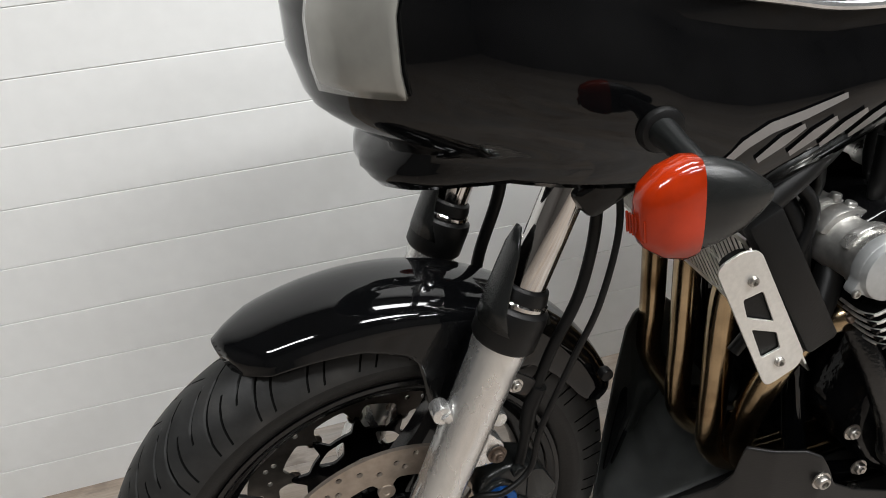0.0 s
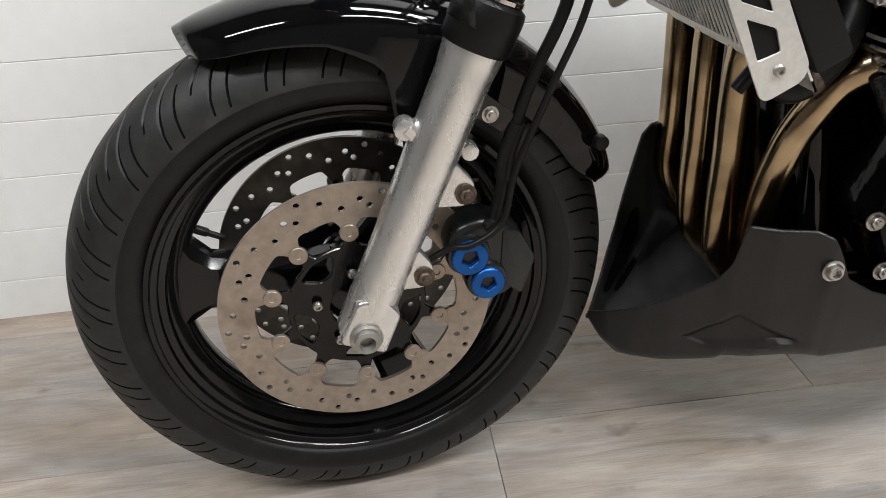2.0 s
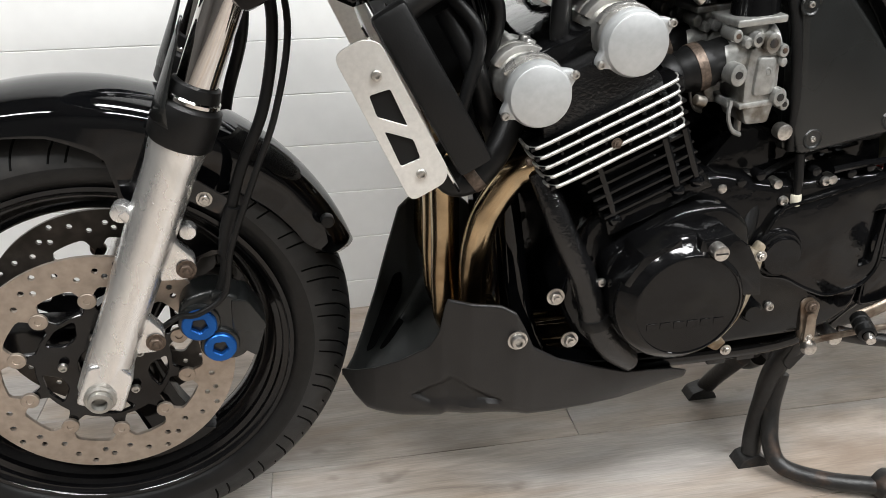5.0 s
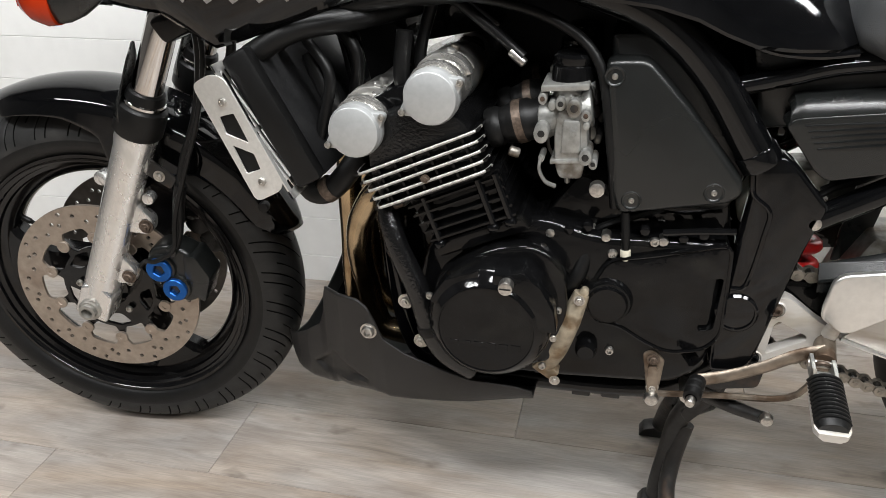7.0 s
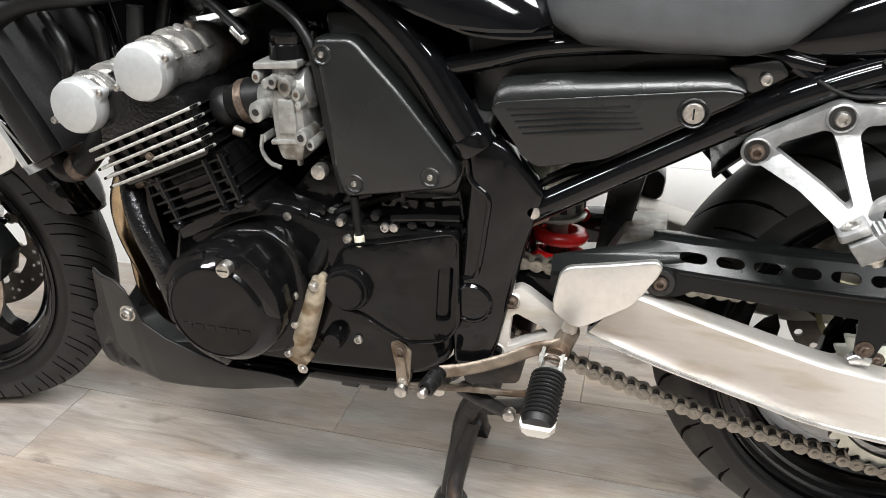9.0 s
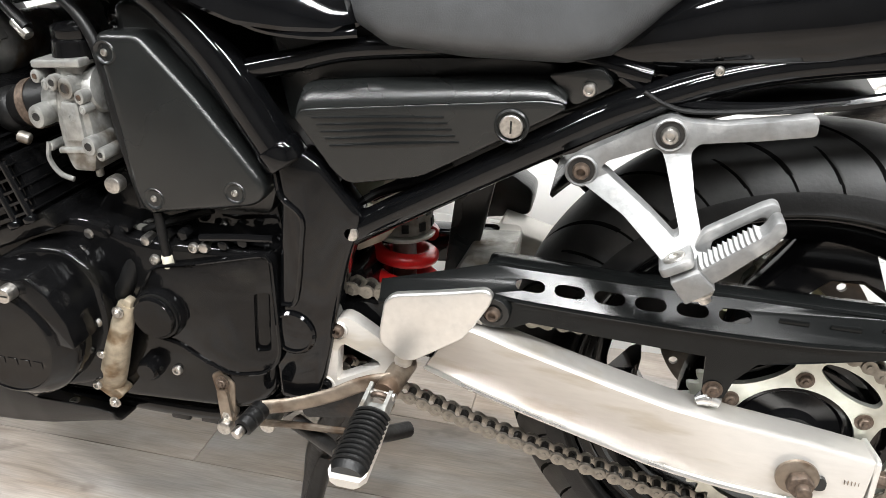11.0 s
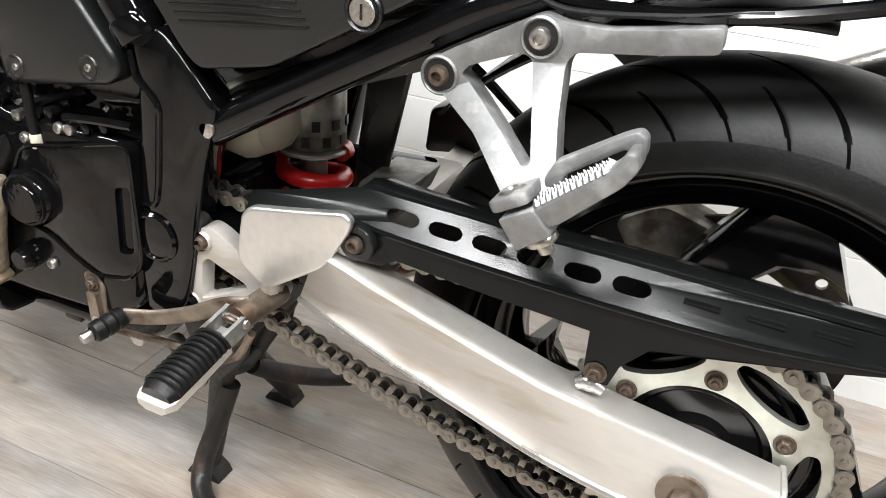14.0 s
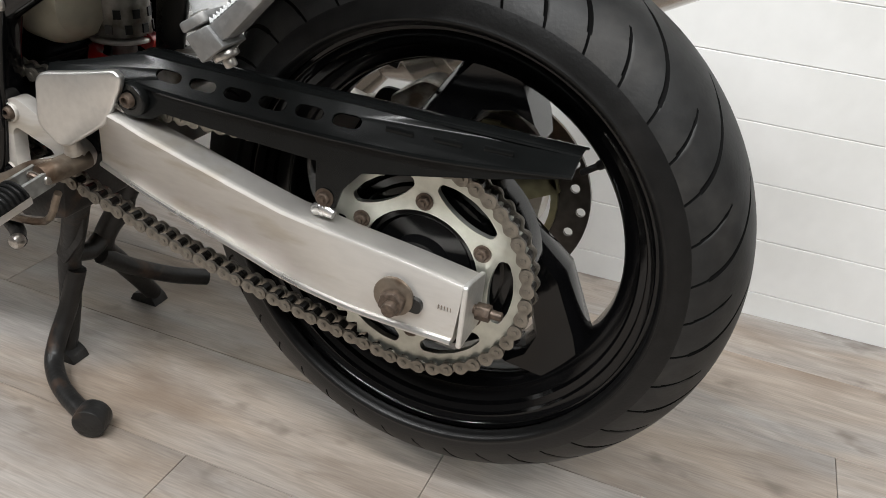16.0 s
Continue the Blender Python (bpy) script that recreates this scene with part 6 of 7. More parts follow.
for d, w, h in ((0.012, 0.013, 0.010), (0.016, 0.0165, 0.013), (0.05, 0.018, 0.013), (0.082, 0.0185, 0.013), (0.090, 0.015, 0.010)):
    gr.append([f0 + fd * d + fs * (w * math.cos(t)) + fn * (-0.004 + h * max(-0.1, math.sin(t))) for t in [2 * math.pi * i / 20 for i in range(20)]])
grip = part("grip", loft(gr), RUBBER, foot, "black ribbed rubber")
for i in range(11):
    d = 0.018 + 0.0062 * i
    part("rib", tube([f0 + fd * d + fs * (0.0185 * math.cos(t)) + fn * (-0.004 + 0.0145 * math.sin(t)) for t in (0.15, 0.7, 1.2, 1.57, 1.95, 2.45, 3.0)], 0.0019, 6, 3), RUBBER, foot)
lever = part("gear_lever", tube([(1.030, -0.150, 0.373), (1.000, -0.153, 0.366), (0.965, -0.156, 0.347), (0.925, -0.160, 0.331), (0.890, -0.166, 0.324)], [0.011, 0.009, 0.0085, 0.0085, 0.009], 12, 5, 0.5), STAINED, bike, "worn steel gear lever")
part("toe_rubber", lathe([(0.006, 0.0), (0.0105, 0.002), (0.011, 0.010), (0.0095, 0.0115), (0.011, 0.013), (0.011, 0.021), (0.0095, 0.0225), (0.011, 0.024), (0.0105, 0.033), (0.007, 0.035)], (0.890, -0.168, 0.326), (-0.25, -0.95, -0.15), 18), RUBBER, lever, "black rubber toe piece")
part("toe_tip", cyl((0.8815, -0.2005, 0.3208), (0.8785, -0.2120, 0.3190), 0.0058, 12), STEEL, lever)
part("linkage_rod", tube([(0.845, -0.148, 0.284), (0.92, -0.148, 0.292), (1.0, -0.150, 0.302), (1.03, -0.152, 0.345)], 0.0042, 8, 4), STAINED, lever, "thin steel linkage rod")
part("linkage_arm", plate(rounded([(0.830, 0.330), (0.842, 0.330), (0.846, 0.282), (0.832, 0.280)], 0.005), -0.158, -0.150), STAINED, lever)
part("linkage_joint", lathe([(0, -0.010), (0.008, -0.006), (0.010, 0), (0.008, 0.006), (0, 0.010)], (0.838, -0.160, 0.284), (0, 1, 0), 14), STEEL, lever)

# ---- swingarm ----
def arm_section(xt, zt, xb, zb, yt, yb, sgn):
    """One cut through the arm: outer top, outer bottom; the top falls a little inwards."""
    b = 0.004 * sgn
    y1, y2 = yt + 0.046 * sgn, yb + 0.046 * sgn
    pts = [(xb, yb, zb + 0.004), (xt, yt, zt - 0.004), (xt, yt + b * 0.4, zt - 0.001), (xt, yt + b, zt), (xt, yt + 2.2 * b, zt - 0.0012), (xt, y1 - b, zt - 0.007), (xt, y1, zt - 0.011), (xb, y2, zb + 0.006), (xb, y2 - b, zb), (xb, yb + b * 2, zb), (xb, yb + b, zb + 0.0005)]
    return pts


ARM = [(1.098, 0.453, 1.055, 0.366, -0.150, -0.110), (1.125, 0.446, 1.095, 0.355, -0.151, -0.115), (1.150, 0.438, 1.135, 0.345, -0.152, -0.120), (1.195, 0.426, 1.183, 0.334, -0.153, -0.125), (1.252, 0.410, 1.248, 0.320, -0.153, -0.131), (1.305, 0.397, 1.305, 0.308, -0.154, -0.137), (1.371, 0.387, 1.371, 0.305, -0.155, -0.147), (1.430, 0.380, 1.430, 0.308, -0.156, -0.156), (1.492, 0.371, 1.487, 0.311, -0.157, -0.162)]
swing = part("swingarm", loft([arm_section(*row, 1) for row in ARM]), BRUSHED, bike, "brushed aluminium swingarm with a dull patina")
part("swingarm_far", loft([arm_section(a, b, c, d, -e, -f, -1) for a, b, c, d, e, f in ARM]), BRUSHED, swing)
part("arm_lower_edge", tube([(xb, yb - 0.0008, zb + 0.004) for xt, zt, xb, zb, yt, yb in ARM], 0.0034, 8, 4), HEELM, swing, "bright worn lower edge")
part("front_tab", plate(rounded([(1.098, 0.454), (1.100, 0.470), (1.116, 0.466), (1.120, 0.447)], 0.002), -0.138, -0.128, bevel=0.001), BRUSHED, swing)
part("arm_end_cap", plate(rounded([(-0.112, 0.310), (-0.164, 0.310), (-0.159, 0.372), (-0.150, 0.373), (-0.108, 0.363)], 0.003), 0, 0.005, bevel=0.001, seg=1), PLATE, swing, m=Matrix(((0, 1, 0, 1.4915), (1, 0, 0, 0), (0, 0, 1, 0), (0, 0, 0, 1))))
part("swing_cross", block(1.075, 1.125, -0.11, 0.12, 0.385, 0.448, 0.010), BRUSHED, swing)
part("swing_pivot", cyl((0.925, -0.118, 0.415), (0.925, 0.118, 0.415), 0.024, 20), ENGBLK, swing)
part("swing_fork", plate(rounded([(0.925, 0.440), (1.08, 0.445), (1.085, 0.372), (0.925, 0.392)], 0.012), -0.106, -0.07, bevel=0.008), ENGBLK, swing)
part("swing_fork", plate(rounded([(0.925, 0.440), (1.10, 0.452), (1.10, 0.408), (0.925, 0.392)], 0.012), 0.07, 0.106, bevel=0.008), ENGBLK, swing)
part("swing_shelf", plate(rounded([(1.085, 0.478), (1.135, 0.482), (1.125, 0.455), (1.06, 0.430)], 0.004), -0.05, 0.02, bevel=0.003), CASTSIL, swing)
part("axle_washer", lathe([(0.0195, -0.160), (0.0195, -0.163), (0.018, -0.164), (0, -0.1645)], (1.428, 0, 0.345), (0, 1, 0), 30), STAINED, swing, "stained axle washer")
part("axle_slot", plate(rounded([(1.425, 0.334), (1.455, 0.332), (1.455, 0.347), (1.425, 0.349)], 0.007), -0.1612, -0.155), SATIN, swing)
part("axle_nut", plate(circle(1.430, 0.343, 0.0130, 6, 0.3), -0.175, -0.164, bevel=0.002), RUST, swing, "rusty brown axle nut")
part("axle_end", cyl((1.432, -0.170, 0.342), (1.432, -0.183, 0.342), 0.0072, 18), RUST, swing)
part("adjuster", cyl((1.492, -0.135, 0.338), (1.524, -0.135, 0.337), 0.0045, 10), RUST, swing)
part("adjuster_nut", plate(circle(0, 0, 0.0085, 6), 0, 0.014, bevel=0.001), RUST, swing, m=Matrix.Translation((1.513, -0.135, 0.337)) @ Matrix.Rotation(math.pi / 2, 4, "Z"))
part("guard_lug", tube([(1.330, -0.136, 0.396), (1.340, -0.134, 0.3995), (1.352, -0.135, 0.396)], [0.005, 0.009, 0.005], 10, 4), ALU, swing, "welded lug")
for k in range(5):
    part("index_mark", block(1.470 + 0.003 * k, 1.4705 + 0.003 * k, -0.1588, -0.1570, 0.343, 0.347, 0), STAINED, swing)

# chain guard: a slotted top face that bends down into a side flange
G_RIDGE = ((1.011, -0.118, 0.474), (1.060, -0.114, 0.486), (1.118, -0.109, 0.501), (1.128, -0.108, 0.502), (1.160, -0.107, 0.500), (1.250, -0.104, 0.496), (1.350, -0.103, 0.495), (1.450, -0.100, 0.492), (1.561, -0.090, 0.486))
G_FOLD = ((1.011, -0.130, 0.455), (1.060, -0.130, 0.466), (1.118, -0.130, 0.478), (1.128, -0.130, 0.478), (1.160, -0.131, 0.475), (1.250, -0.131, 0.471), (1.350, -0.131, 0.469), (1.450, -0.128, 0.470), (1.561, -0.115, 0.476))


def along_x(table, x):
    xs = [p[0] for p in table]
    return Vector((x, float(np.interp(x, xs, [p[1] for p in table])), float(np.interp(x, xs, [p[2] for p in table]))))


G_BOTTOM = [(1.561, 0.4745), (1.50, 0.463), (1.42, 0.450), (1.378, 0.443), (1.360, 0.423), (1.354, 0.404), (1.334, 0.402), (1.332, 0.445), (1.25, 0.449), (1.165, 0.455), (1.150, 0.447), (1.129, 0.444), (1.110, 0.450), (1.10, 0.458), (1.05, 0.448), (1.011, 0.442)]
flange = plate([(x, z) for x, y, z in G_FOLD] + G_BOTTOM, 0.0, 0.003)
for v in flange.verts:
    c = along_x(G_FOLD, v.co.x)
    v.co.y += c.y - 0.0005 - 0.10 * (c.z - v.co.z)
cguard = part("chain_guard", flange, GUARDM, bike, "black slotted chain guard")
gh = []
for k in range(6):
    x = 1.162 + 0.0383 * k
    gh.append([(x - 0.0145, 0.45), (x - 0.0115, 0.36), (x - 0.007, 0.33), (x + 0.007, 0.33), (x + 0.0115, 0.36), (x + 0.0145, 0.45), (x + 0.0145, 0.57), (x + 0.0115, 0.66), (x + 0.007, 0.69), (x - 0.007, 0.69), (x - 0.0115, 0.66), (x - 0.0145, 0.57)])
xs = [p[0] for p in G_FOLD]
xs = sorted(xs + [1.09, 1.205, 1.30, 1.40, 1.50])
face = plate([(x, 0.0) for x in xs] + [(x, 1.0) for x in reversed(xs)], 0.0, 0.003, holes=gh)
for v in face.verts:
    x, t, q = v.co
    a, b = along_x(G_FOLD, x), along_x(G_RIDGE, x)
    n = Vector((0, -(b.z - a.z), b.y - a.y)).normalized()
    v.co = a.lerp(b, q) - n * t
part("guard_face", face, GUARDM, cguard, "slotted sloping face")
part("guard_fold", tube([Vector(p) + Vector((0, -0.0002, 0)) for p in G_FOLD], 0.0024, 8, 6), GUARDM, cguard)
part("guard_ridge", tube([Vector(p) + Vector((0, 0.001, -0.001)) for p in G_RIDGE[2:]], 0.0022, 8, 6), GUARDM, cguard)
lid = part("guard_lid", loft([[along_x(G_RIDGE, x), along_x(G_RIDGE, x) + Vector((0, 0.020, 0.001)), along_x(G_RIDGE, x) + Vector((0, 0.040, -0.006))] for x in xs if x > 1.11], closed=False), GUARDM, cguard)
solid(lid, 0.0025)
for k in range(3):
    x = 1.405 + 0.045 * k
    c = along_x(G_FOLD, x).lerp(along_x(G_RIDGE, x), 0.5)
    blind = [c + Vector((0.013 * a, 0, 0)) for a in (-1, -0.5, 0, 0.5, 1)]
    part("blind_slot", tube([p + Vector((0, -0.0002, 0)) for p in blind], 0.0042, 8, 3, 0.25), GUARDM, cguard)
bolt(cguard, 1.130, -0.1405, 0.464, 1.3, "rust")
bolt(cguard, 1.343, -0.1370, 0.412, 1.0, "rust", True)
part("guard_washer", lathe([(0.017, -0.132), (0.017, -0.1385), (0.0155, -0.1405), (0.010, -0.1405), (0.009, -0.1395), (0, -0.1395)], (1.130, 0, 0.464), (0, 1, 0), 24), SATIN, cguard)

# ---- rear wheel ----
RX = Vector((1.427, 0, 0.3455))
rear_wheel = cast_wheel("rear_wheel", "gloss black three-spoke rear wheel", RX, 0.118, 0.2220, (97, -23, 217), 0.062, 0.060, 0.088, 0.030, sweep=7.5)
rt = new("tyre", tyre_mesh("rear_tyre", RX, 0.2985, 0.154, 0.2205, 0.98, 20, -0.105, -0.022, ((0.0, 0.06, 0.80, 0.0020), (0.047, 0.46, 0.80, 0.0018)), 60, edge=0.83))
rt.parent = rear_wheel
rt["label"] = "wide black tyre with long curved grooves"
hub_drum = part("sprocket_carrier", lathe([(0.016, -0.112), (0.030, -0.112), (0.033, -0.100), (0.050, -0.0955), (0.054, -0.100), (0.062, -0.098), (0.066, -0.092), (0.078, -0.090), (0.081, -0.086), (0.088, -0.086), (0.091, -0.082), (0.100, -0.080), (0.104, -0.070), (0.104, -0.035), (0.060, -0.03)], RX, (0, 1, 0), 48), RIMBLK, rear_wheel, "black sprocket carrier")
NT, PITCH = 44, 0.015875
RP = NT * PITCH / (2 * math.pi)
teeth = []
for i in range(NT * 8):
    a = 2 * math.pi * i / (NT * 8)
    c = math.cos(a * NT)
    teeth.append((RX.x + (RP - 0.0015 + 0.0045 * c) * math.cos(a), RX.z + (RP - 0.0015 + 0.0045 * c) * math.sin(a)))
wins = []
for i in range(6):
    a = radians(58 + 60 * i)
    wins.append(rounded([(RX.x + r * math.cos(a + d), RX.z + r * math.sin(a + d)) for r, d in ((0.0945, -0.37), (0.0965, -0.2), (0.0970, 0.0), (0.0965, 0.2), (0.0945, 0.37), (0.086, 0.40), (0.077, 0.26), (0.0735, 0.13), (0.0725, 0.0), (0.0735, -0.13), (0.077, -0.26), (0.086, -0.40))], 0.005, 3))
part("sprocket", plate(teeth, -0.106, -0.099, holes=wins + [circle(RX.x, RX.z, 0.0610, 48)]), SPROCK, rear_wheel, "dull plated rear sprocket", smooth=False)
for i in range(6):
    a = radians(28 + 60 * i)
    bolt(rear_wheel, RX.x + 0.0715 * math.cos(a), -0.106, RX.z + 0.0715 * math.sin(a), 0.92, "rust", True)
dh = []
for i in range(24):
    a = 2 * math.pi * i / 24
    r = (0.1125, 0.1055)[i % 2]
    dh.append(circle(RX.x + r * math.cos(a), RX.z + r * math.sin(a), 0.0056, 14))
part("brake_disc", plate(circle(RX.x, RX.z, 0.1225, 96), 0.098, 0.103, holes=dh + [circle(RX.x, RX.z, 0.078, 64)]), DISCDK, rear_wheel, "drilled dark rear brake disc", smooth=False)
arms = []
for i in range(5):
    a = radians(20 + 72 * i)
    d, p = Vector((math.cos(a), 0, math.sin(a))), Vector((-math.sin(a), 0, math.cos(a)))
    poly = [RX + d * 0.03 + p * 0.016, RX + d * 0.088 + p * 0.010, RX + d * 0.088 - p * 0.010, RX + d * 0.03 - p * 0.016]
    arms.append(plate([(q.x, q.z) for q in poly], 0.092, 0.099))
part("disc_carrier", join(*arms, lathe([(0.078, 0.092), (0.086, 0.092), (0.086, 0.099), (0.078, 0.099)], RX, (0, 1, 0), 48, closed=True)), GOLDC, rear_wheel, "pale gold disc carrier")
a = radians(36)
part("valve_stem", join(cyl((0, 0, 0), (0, 0, -0.018), 0.005, 12), cyl((0, 0, -0.016), (0, 0, -0.036), 0.0035, 12)), RUBBER, rear_wheel, m=Matrix.Translation((RX.x + 0.186 * math.cos(a), 0, RX.z + 0.186 * math.sin(a))) @ Matrix.Rotation(math.pi / 2 - a, 4, "Y"))
part("rear_caliper", plate(rounded([(1.300, 0.440), (1.345, 0.470), (1.40, 0.455), (1.385, 0.405), (1.33, 0.395)], 0.012), 0.078, 0.128, bevel=0.006), CASTSIL, bike, "dirty grey rear brake caliper")
part("torque_arm", tube([(1.24, 0.12, 0.41), (1.30, 0.125, 0.425), (1.36, 0.12, 0.43)], 0.009, 10, 4), CASTSIL, bike)

# ---- chain ----
fs_c, fs_r = Vector((0.870, 0, 0.425)), 0.040


def chain_path():
    pts = []
    up0, up1 = Vector((fs_c.x - 0.004, -0.1025, fs_c.z + fs_r)), Vector((RX.x - 0.02, -0.1025, RX.z + RP * 0.985))
    lo0, lo1 = Vector((fs_c.x + 0.004, -0.1025, fs_c.z - fs_r)), Vector((RX.x - 0.025, -0.1025, RX.z - RP * 0.975))
    n = 60
    for i in range(n):
        p = up0.lerp(up1, i / n)
        p.z -= 0.016 * math.sin(math.pi * i / n)
        pts.append(p)
    a0, a1 = math.atan2(up1.z - RX.z, up1.x - RX.x), math.atan2(lo1.z - RX.z, lo1.x - RX.x)
    for i in range(n):
        a = a0 + (a1 - a0) * i / n
        pts.append(Vector((RX.x + RP * math.cos(a), -0.1025, RX.z + RP * math.sin(a))))
    for i in range(n):
        p = lo1.lerp(lo0, i / n)
        p.z -= 0.018 * math.sin(math.pi * i / n)
        pts.append(p)
    b0, b1 = math.atan2(lo0.z - fs_c.z, lo0.x - fs_c.x) % (2 * math.pi), math.atan2(up0.z - fs_c.z, up0.x - fs_c.x) % (2 * math.pi)
    for i in range(30):
        a = b0 + (b1 - b0) * i / 30
        pts.append(Vector((fs_c.x + fs_r * math.cos(a), -0.1025, fs_c.z + fs_r * math.sin(a))))
    return pts


raw = chain_path()
seg = [(raw[(i + 1) % len(raw)] - raw[i]).length for i in range(len(raw))]
total = sum(seg)
links = round(total / PITCH / 2) * 2
step = total / links
pins = []
acc, i = 0.0, 0
for k in range(links):
    want = k * step
    while acc + seg[i] < want:
        acc += seg[i]
        i += 1
    pins.append(raw[i].lerp(raw[(i + 1) % len(raw)], (want - acc) / seg[i]))


def link_plate(r, waist):
    """A figure-of-eight side plate, one pitch long, centred between its pins."""
    h = PITCH / 2
    right = [(h + r * math.cos(radians(q)), r * math.sin(radians(q))) for q in range(-125, 126, 25)]
    left = [(-x, -z) for x, z in right]
    return right + [(0, waist)] + left + [(0, -waist)]


rollers = join(*[cyl((p.x, -0.110, p.z), (p.x, -0.095, p.z), 0.0050, 8, 0.0005) for p in pins])
chain = part("drive_chain", rollers, CHAINDK, bike, "oily drive chain with dull steel side plates")
OUTER = mesh_of("outer_link", join(plate(link_plate(0.0072, 0.004), -0.0105, -0.0085), plate(link_plate(0.0072, 0.004), 0.0085, 0.0105), lathe([(0.0028, -0.0122), (0.0028, -0.0105)], (PITCH / 2, 0, 0), (0, 1, 0), 8), lathe([(0, -0.0122), (0.0028, -0.0122)], (PITCH / 2, 0, 0), (0, 1, 0), 8), lathe([(0, -0.0122), (0.0028, -0.0122), (0.0028, -0.0105)], (-PITCH / 2, 0, 0), (0, 1, 0), 8)), CHAINM)
INNER = mesh_of("inner_link", join(plate(link_plate(0.0070, 0.004), -0.0083, -0.0066), plate(link_plate(0.0070, 0.004), 0.0066, 0.0083)), CHAINM)
for k in range(links):
    p, q = pins[k], pins[(k + 1) % links]
    c, d = (p + q) / 2, q - p
    a = math.atan2(d.z, d.x)
    put("chain_link", OUTER if k % 2 else INNER, Matrix.Translation(c) @ Matrix.Rotation(-a, 4, "Y"), chain)

# ---- shock absorber ----
s0, s1 = Vector((0.999, 0.002, 0.557)), Vector((1.002, 0.0, 0.372))
sa = (s1 - s0)
shock = part("shock_absorber", join(cyl(s0, s0 + sa * 0.42, 0.033, 28, 0.003), cyl(s0 + sa * 0.4, s1, 0.014, 18)), CASTSIL, bike, "rear shock absorber with a red spring")
NOTCH = mesh_of("adjuster_notch", block(-0.004, 0.004, -0.0345, -0.0325, -0.005, 0.005, 0), SATIN, smooth=False)
for i in range(10):
    for j in range(2):
        c = s0 + sa * (0.27 + 0.09 * j)
        put("adjuster_notch", NOTCH, Matrix.Translation(c) @ Matrix.Rotation(2 * math.pi * (i + 0.5 * j) / 10, 4, "Z"), shock)
part("spring_seat", cyl(s0 + sa * 0.425, s0 + sa * 0.455, 0.037, 28), PLATE, shock)
coil = [(s0.x + 0.0335 * math.cos(t), s0.y + 0.0335 * math.sin(t), 0.474 - 0.0300 * t / (2 * math.pi)) for t in [2 * math.pi * i / 16 for i in range(16 * 3)]]
part("spring", tube(coil, 0.0090, 10, 1, smooth=False), RED, shock, "bright red coil spring")
part("coolant_bottle", shell([(0.925, 0.03, 0.49, 0.52), (0.94, 0.055, 0.475, 0.545), (0.97, 0.06, 0.472, 0.555), (0.995, 0.055, 0.485, 0.555), (1.005, 0.03, 0.50, 0.54)], 20), BOTTLE, bike, "cream plastic expansion bottle", m=Matrix.Translation((0, -0.03, 0)))
part("linkage_block", plate(rounded([(0.945, 0.455), (0.975, 0.465), (0.985, 0.40), (0.945, 0.40)], 0.008), -0.085, 0.02, bevel=0.006), ENGBLK, bike)
part("mud_flap", plate(rounded([(1.066, 0.560), (1.112, 0.580), (1.085, 0.440), (1.050, 0.425)], 0.006), -0.012, -0.006, bevel=0.002), SATIN, bike, "black inner mudguard")
part("inner_mudguard", loft([[(RX.x + 0.345 * math.cos(a), y, RX.z + (0.345 - 0.1 * abs(y)) * math.sin(a)) for y in (-0.085, -0.05, 0.0, 0.05, 0.085)] for a in [radians(88 + 50 * i / 16) for i in range(17)]], closed=False), SATIN, bike, "black inner rear mudguard")
solid(bpy.data.objects["inner_mudguard"], 0.004)
part("electrics_box", plate(rounded([(1.056, 0.432), (1.060, 0.488), (1.100, 0.502), (1.132, 0.480), (1.128, 0.445)], 0.010), 0.150, 0.200, bevel=0.008), SATIN, bike, "black plastic box behind the frame")
part("caliper_bracket", plate(rounded([(1.245, 0.370), (1.290, 0.450), (1.360, 0.445), (1.365, 0.340), (1.285, 0.330)], 0.012), 0.086, 0.094, bevel=0.002), RUBBER, bike, "black rear caliper bracket")
part("brake_line", tube([(1.10, 0.06, 0.60), (1.16, 0.05, 0.565), (1.22, 0.09, 0.50), (1.30, 0.11, 0.47)], 0.005, 8, 6), RUBBER, bike)

# ---- centre stand ----
def stand_leg(sy):
    fy = 0.042 if sy < 0 else 0.130
    if sy < 0:
        pts = [(0.948, -0.050, 0.290), (0.920, -0.040, 0.225), (0.890, -0.030, 0.160), (0.880, -0.030, 0.100), (0.872, -0.034, 0.050), (0.868, -0.042, 0.016)]
    else:
        pts = [(0.948, 0.060, 0.290), (0.924, 0.040, 0.225), (0.892, 0.030, 0.160), (0.884, 0.062, 0.112), (0.880, 0.100, 0.060), (0.878, 0.130, 0.016)]
    leg = part("centre_stand_leg", tube(pts, [0.017, 0.016, 0.015, 0.0145, 0.014, 0.014], 14, 6), IRON, bike, "rusting dark iron centre stand leg")
    part("stand_foot", plate(rounded([(0.842, 0.0), (0.894, 0.0), (0.888, 0.012), (0.874, 0.022), (0.850, 0.014)], 0.003), sy * fy - 0.015, sy * fy + 0.015, bevel=0.002), IRON, leg)
    part("leg_gusset", plate(rounded([(0.922, 0.305), (0.960, 0.300), (0.940, 0.215), (0.900, 0.165), (0.888, 0.180), (0.912, 0.235)], 0.006), sy * 0.045 - 0.004, sy * 0.045 + 0.004, bevel=0.002), IRON, leg)
    return leg


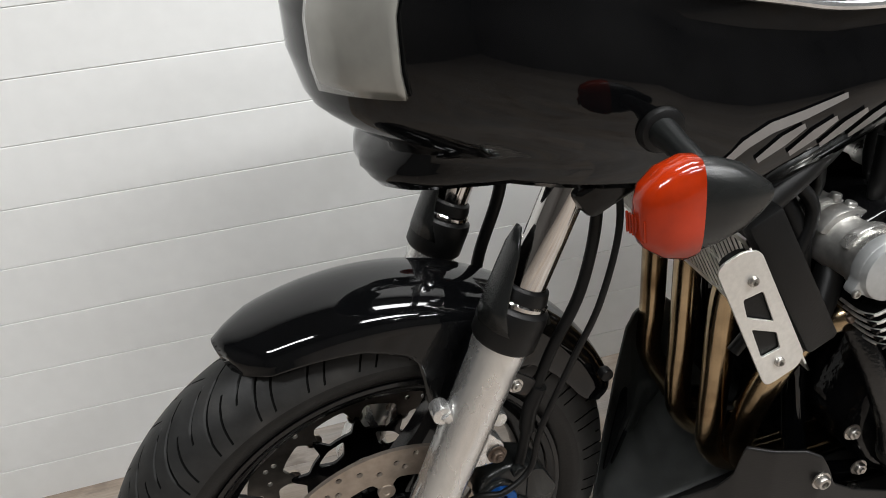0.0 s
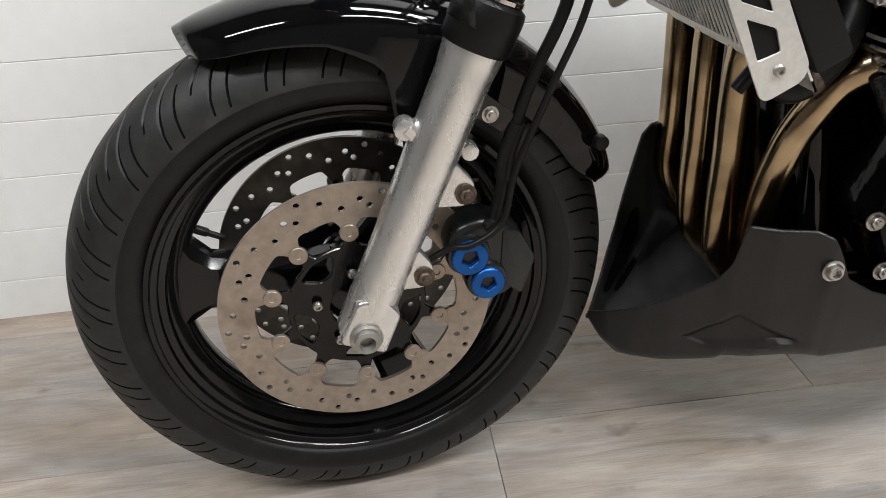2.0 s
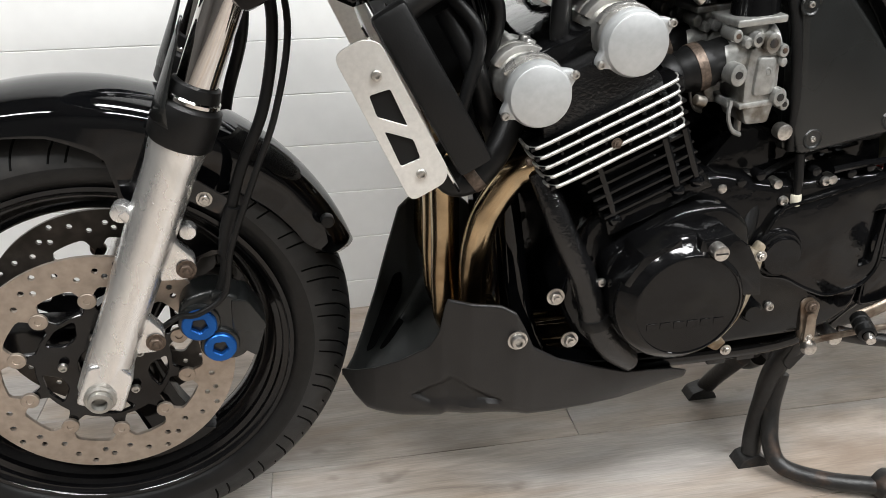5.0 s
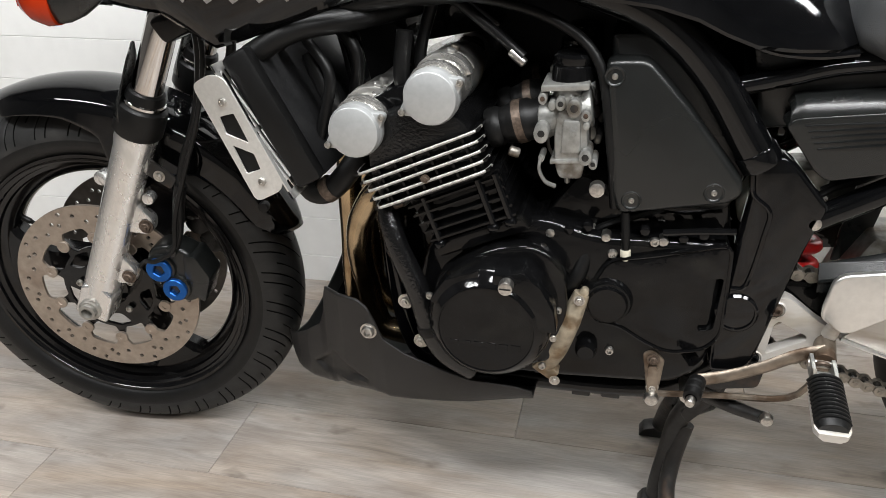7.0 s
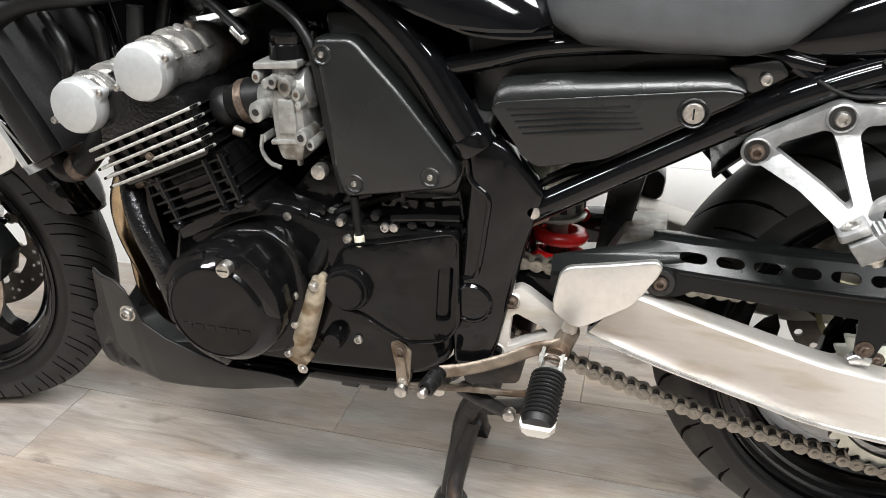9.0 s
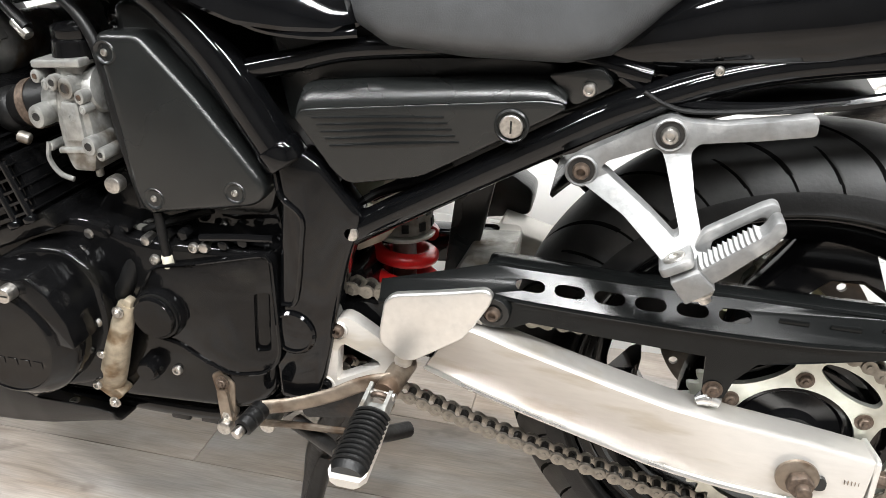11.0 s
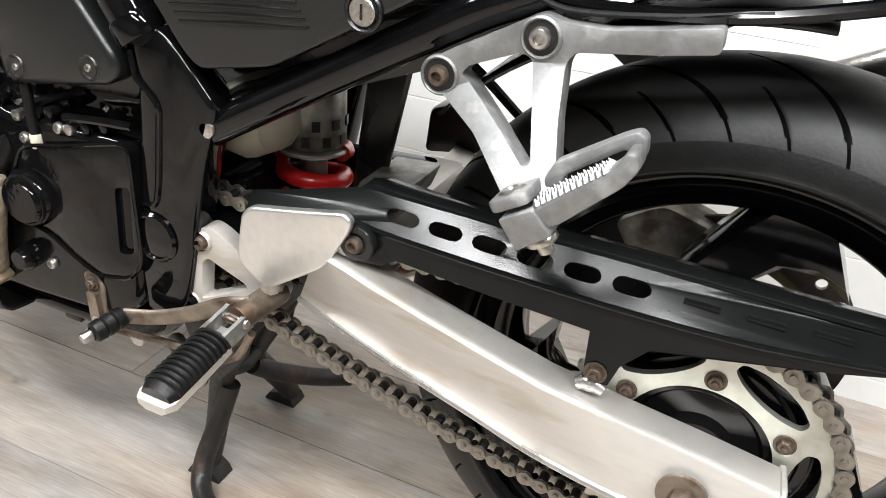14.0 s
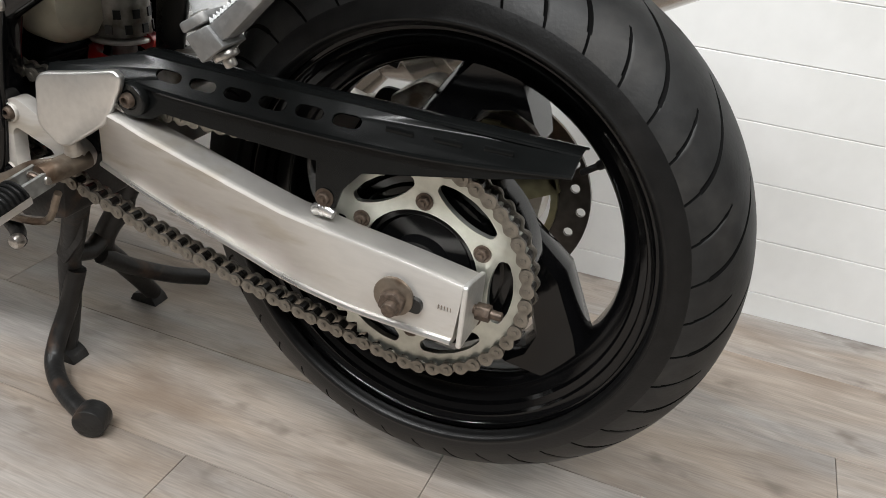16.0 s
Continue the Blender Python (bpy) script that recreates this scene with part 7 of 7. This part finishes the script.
left_leg = stand_leg(-1)
stand_leg(1)
part("stand_crossbar", tube([(0.896, -0.025, 0.172), (0.900, 0.0, 0.165), (0.896, 0.025, 0.172)], 0.013, 12, 5), IRON, bike, "dark iron stand crossbar")
tang = part("stand_tang", tube([(0.900, -0.030, 0.150), (0.888, -0.042, 0.095), (0.882, -0.066, 0.048), (0.893, -0.088, 0.024), (0.940, -0.120, 0.020), (1.005, -0.147, 0.0225)], [0.013, 0.0125, 0.0125, 0.0125, 0.0125], 12, 6), IRON, bike, "curved iron lever of the centre stand")
part("tang_pad", cyl((1.010, -0.134, 0.0225), (1.019, -0.160, 0.0225), 0.0215, 22, 0.003), IRON, tang)
part("stand_arm", tube([(0.895, 0.020, 0.145), (0.905, 0.060, 0.110), (0.930, 0.120, 0.070), (0.958, 0.165, 0.050)], 0.013, 12, 5), IRON, bike, "dark iron stand arm")
part("stand_mount", plate(rounded([(0.885, 0.335), (0.985, 0.345), (0.975, 0.275), (0.905, 0.262)], 0.008), -0.10, 0.10, bevel=0.004), IRON, bike, "black stand bracket")
part("side_stand", tube([(0.905, -0.120, 0.272), (0.94, -0.138, 0.270), (0.965, -0.158, 0.276), (0.978, -0.168, 0.280)], [0.010, 0.009, 0.008, 0.008], 12, 5), IRON, bike, "folded side stand lever")
part("lever_tip", lathe([(0, -0.010), (0.007, -0.006), (0.009, 0), (0.007, 0.006), (0, 0.010)], (0.976, -0.169, 0.280), (0, 1, 0), 14), STEEL, bike)
part("stand_pivot_bolt", cyl((0.882, -0.105, 0.283), (0.882, -0.150, 0.283), 0.009, 16), STEEL, bike)


# ---- wall boards and floor planks, piece by piece ----
BOARD_H, BOARD_0 = 0.0985, 0.0680


def board_mesh(length):
    h = BOARD_H / 2
    return mesh_of("board", plate([(0, -h + 0.0003), (length, -h + 0.0003), (length, h - 0.0003), (0, h - 0.0003)], 0.0, 0.016, bevel=0.0011, seg=1), WALLW, smooth=False)


long_board = board_mesh(7.2)
for i in range(-1, 26):
    z0 = BOARD_0 + BOARD_H * i
    ob = put("board", long_board, WM @ Matrix.Rotation(radians(0.75), 4, "Y") @ Matrix.Translation((-2.8, 0.0, z0 + BOARD_H / 2)), wall_back)

PW, PL_ = 0.192, 1.285
plank = mesh_of("plank", plate([(0.0004, -0.008), (PL_ - 0.0004, -0.008), (PL_ - 0.0004, 0.0), (0.0004, 0.0)], 0.0004, PW - 0.0004, bevel=0.0005, seg=1), FLOORM, smooth=False)
rows = 24
for r in range(rows):
    y = 0.62 - PW * (r + 1) + 0.02
    shift = (0.148 - 0.62 * ((r - 3) % 3) + 0.11 * ((r * 7) % 5) * (r != 3)) % PL_
    for c in range(-3, 4):
        x = shift + PL_ * c
        if -3.6 < x < 4.0:
            ob = put("plank", plank, Matrix.Translation((x, y, 0)), floor_base)
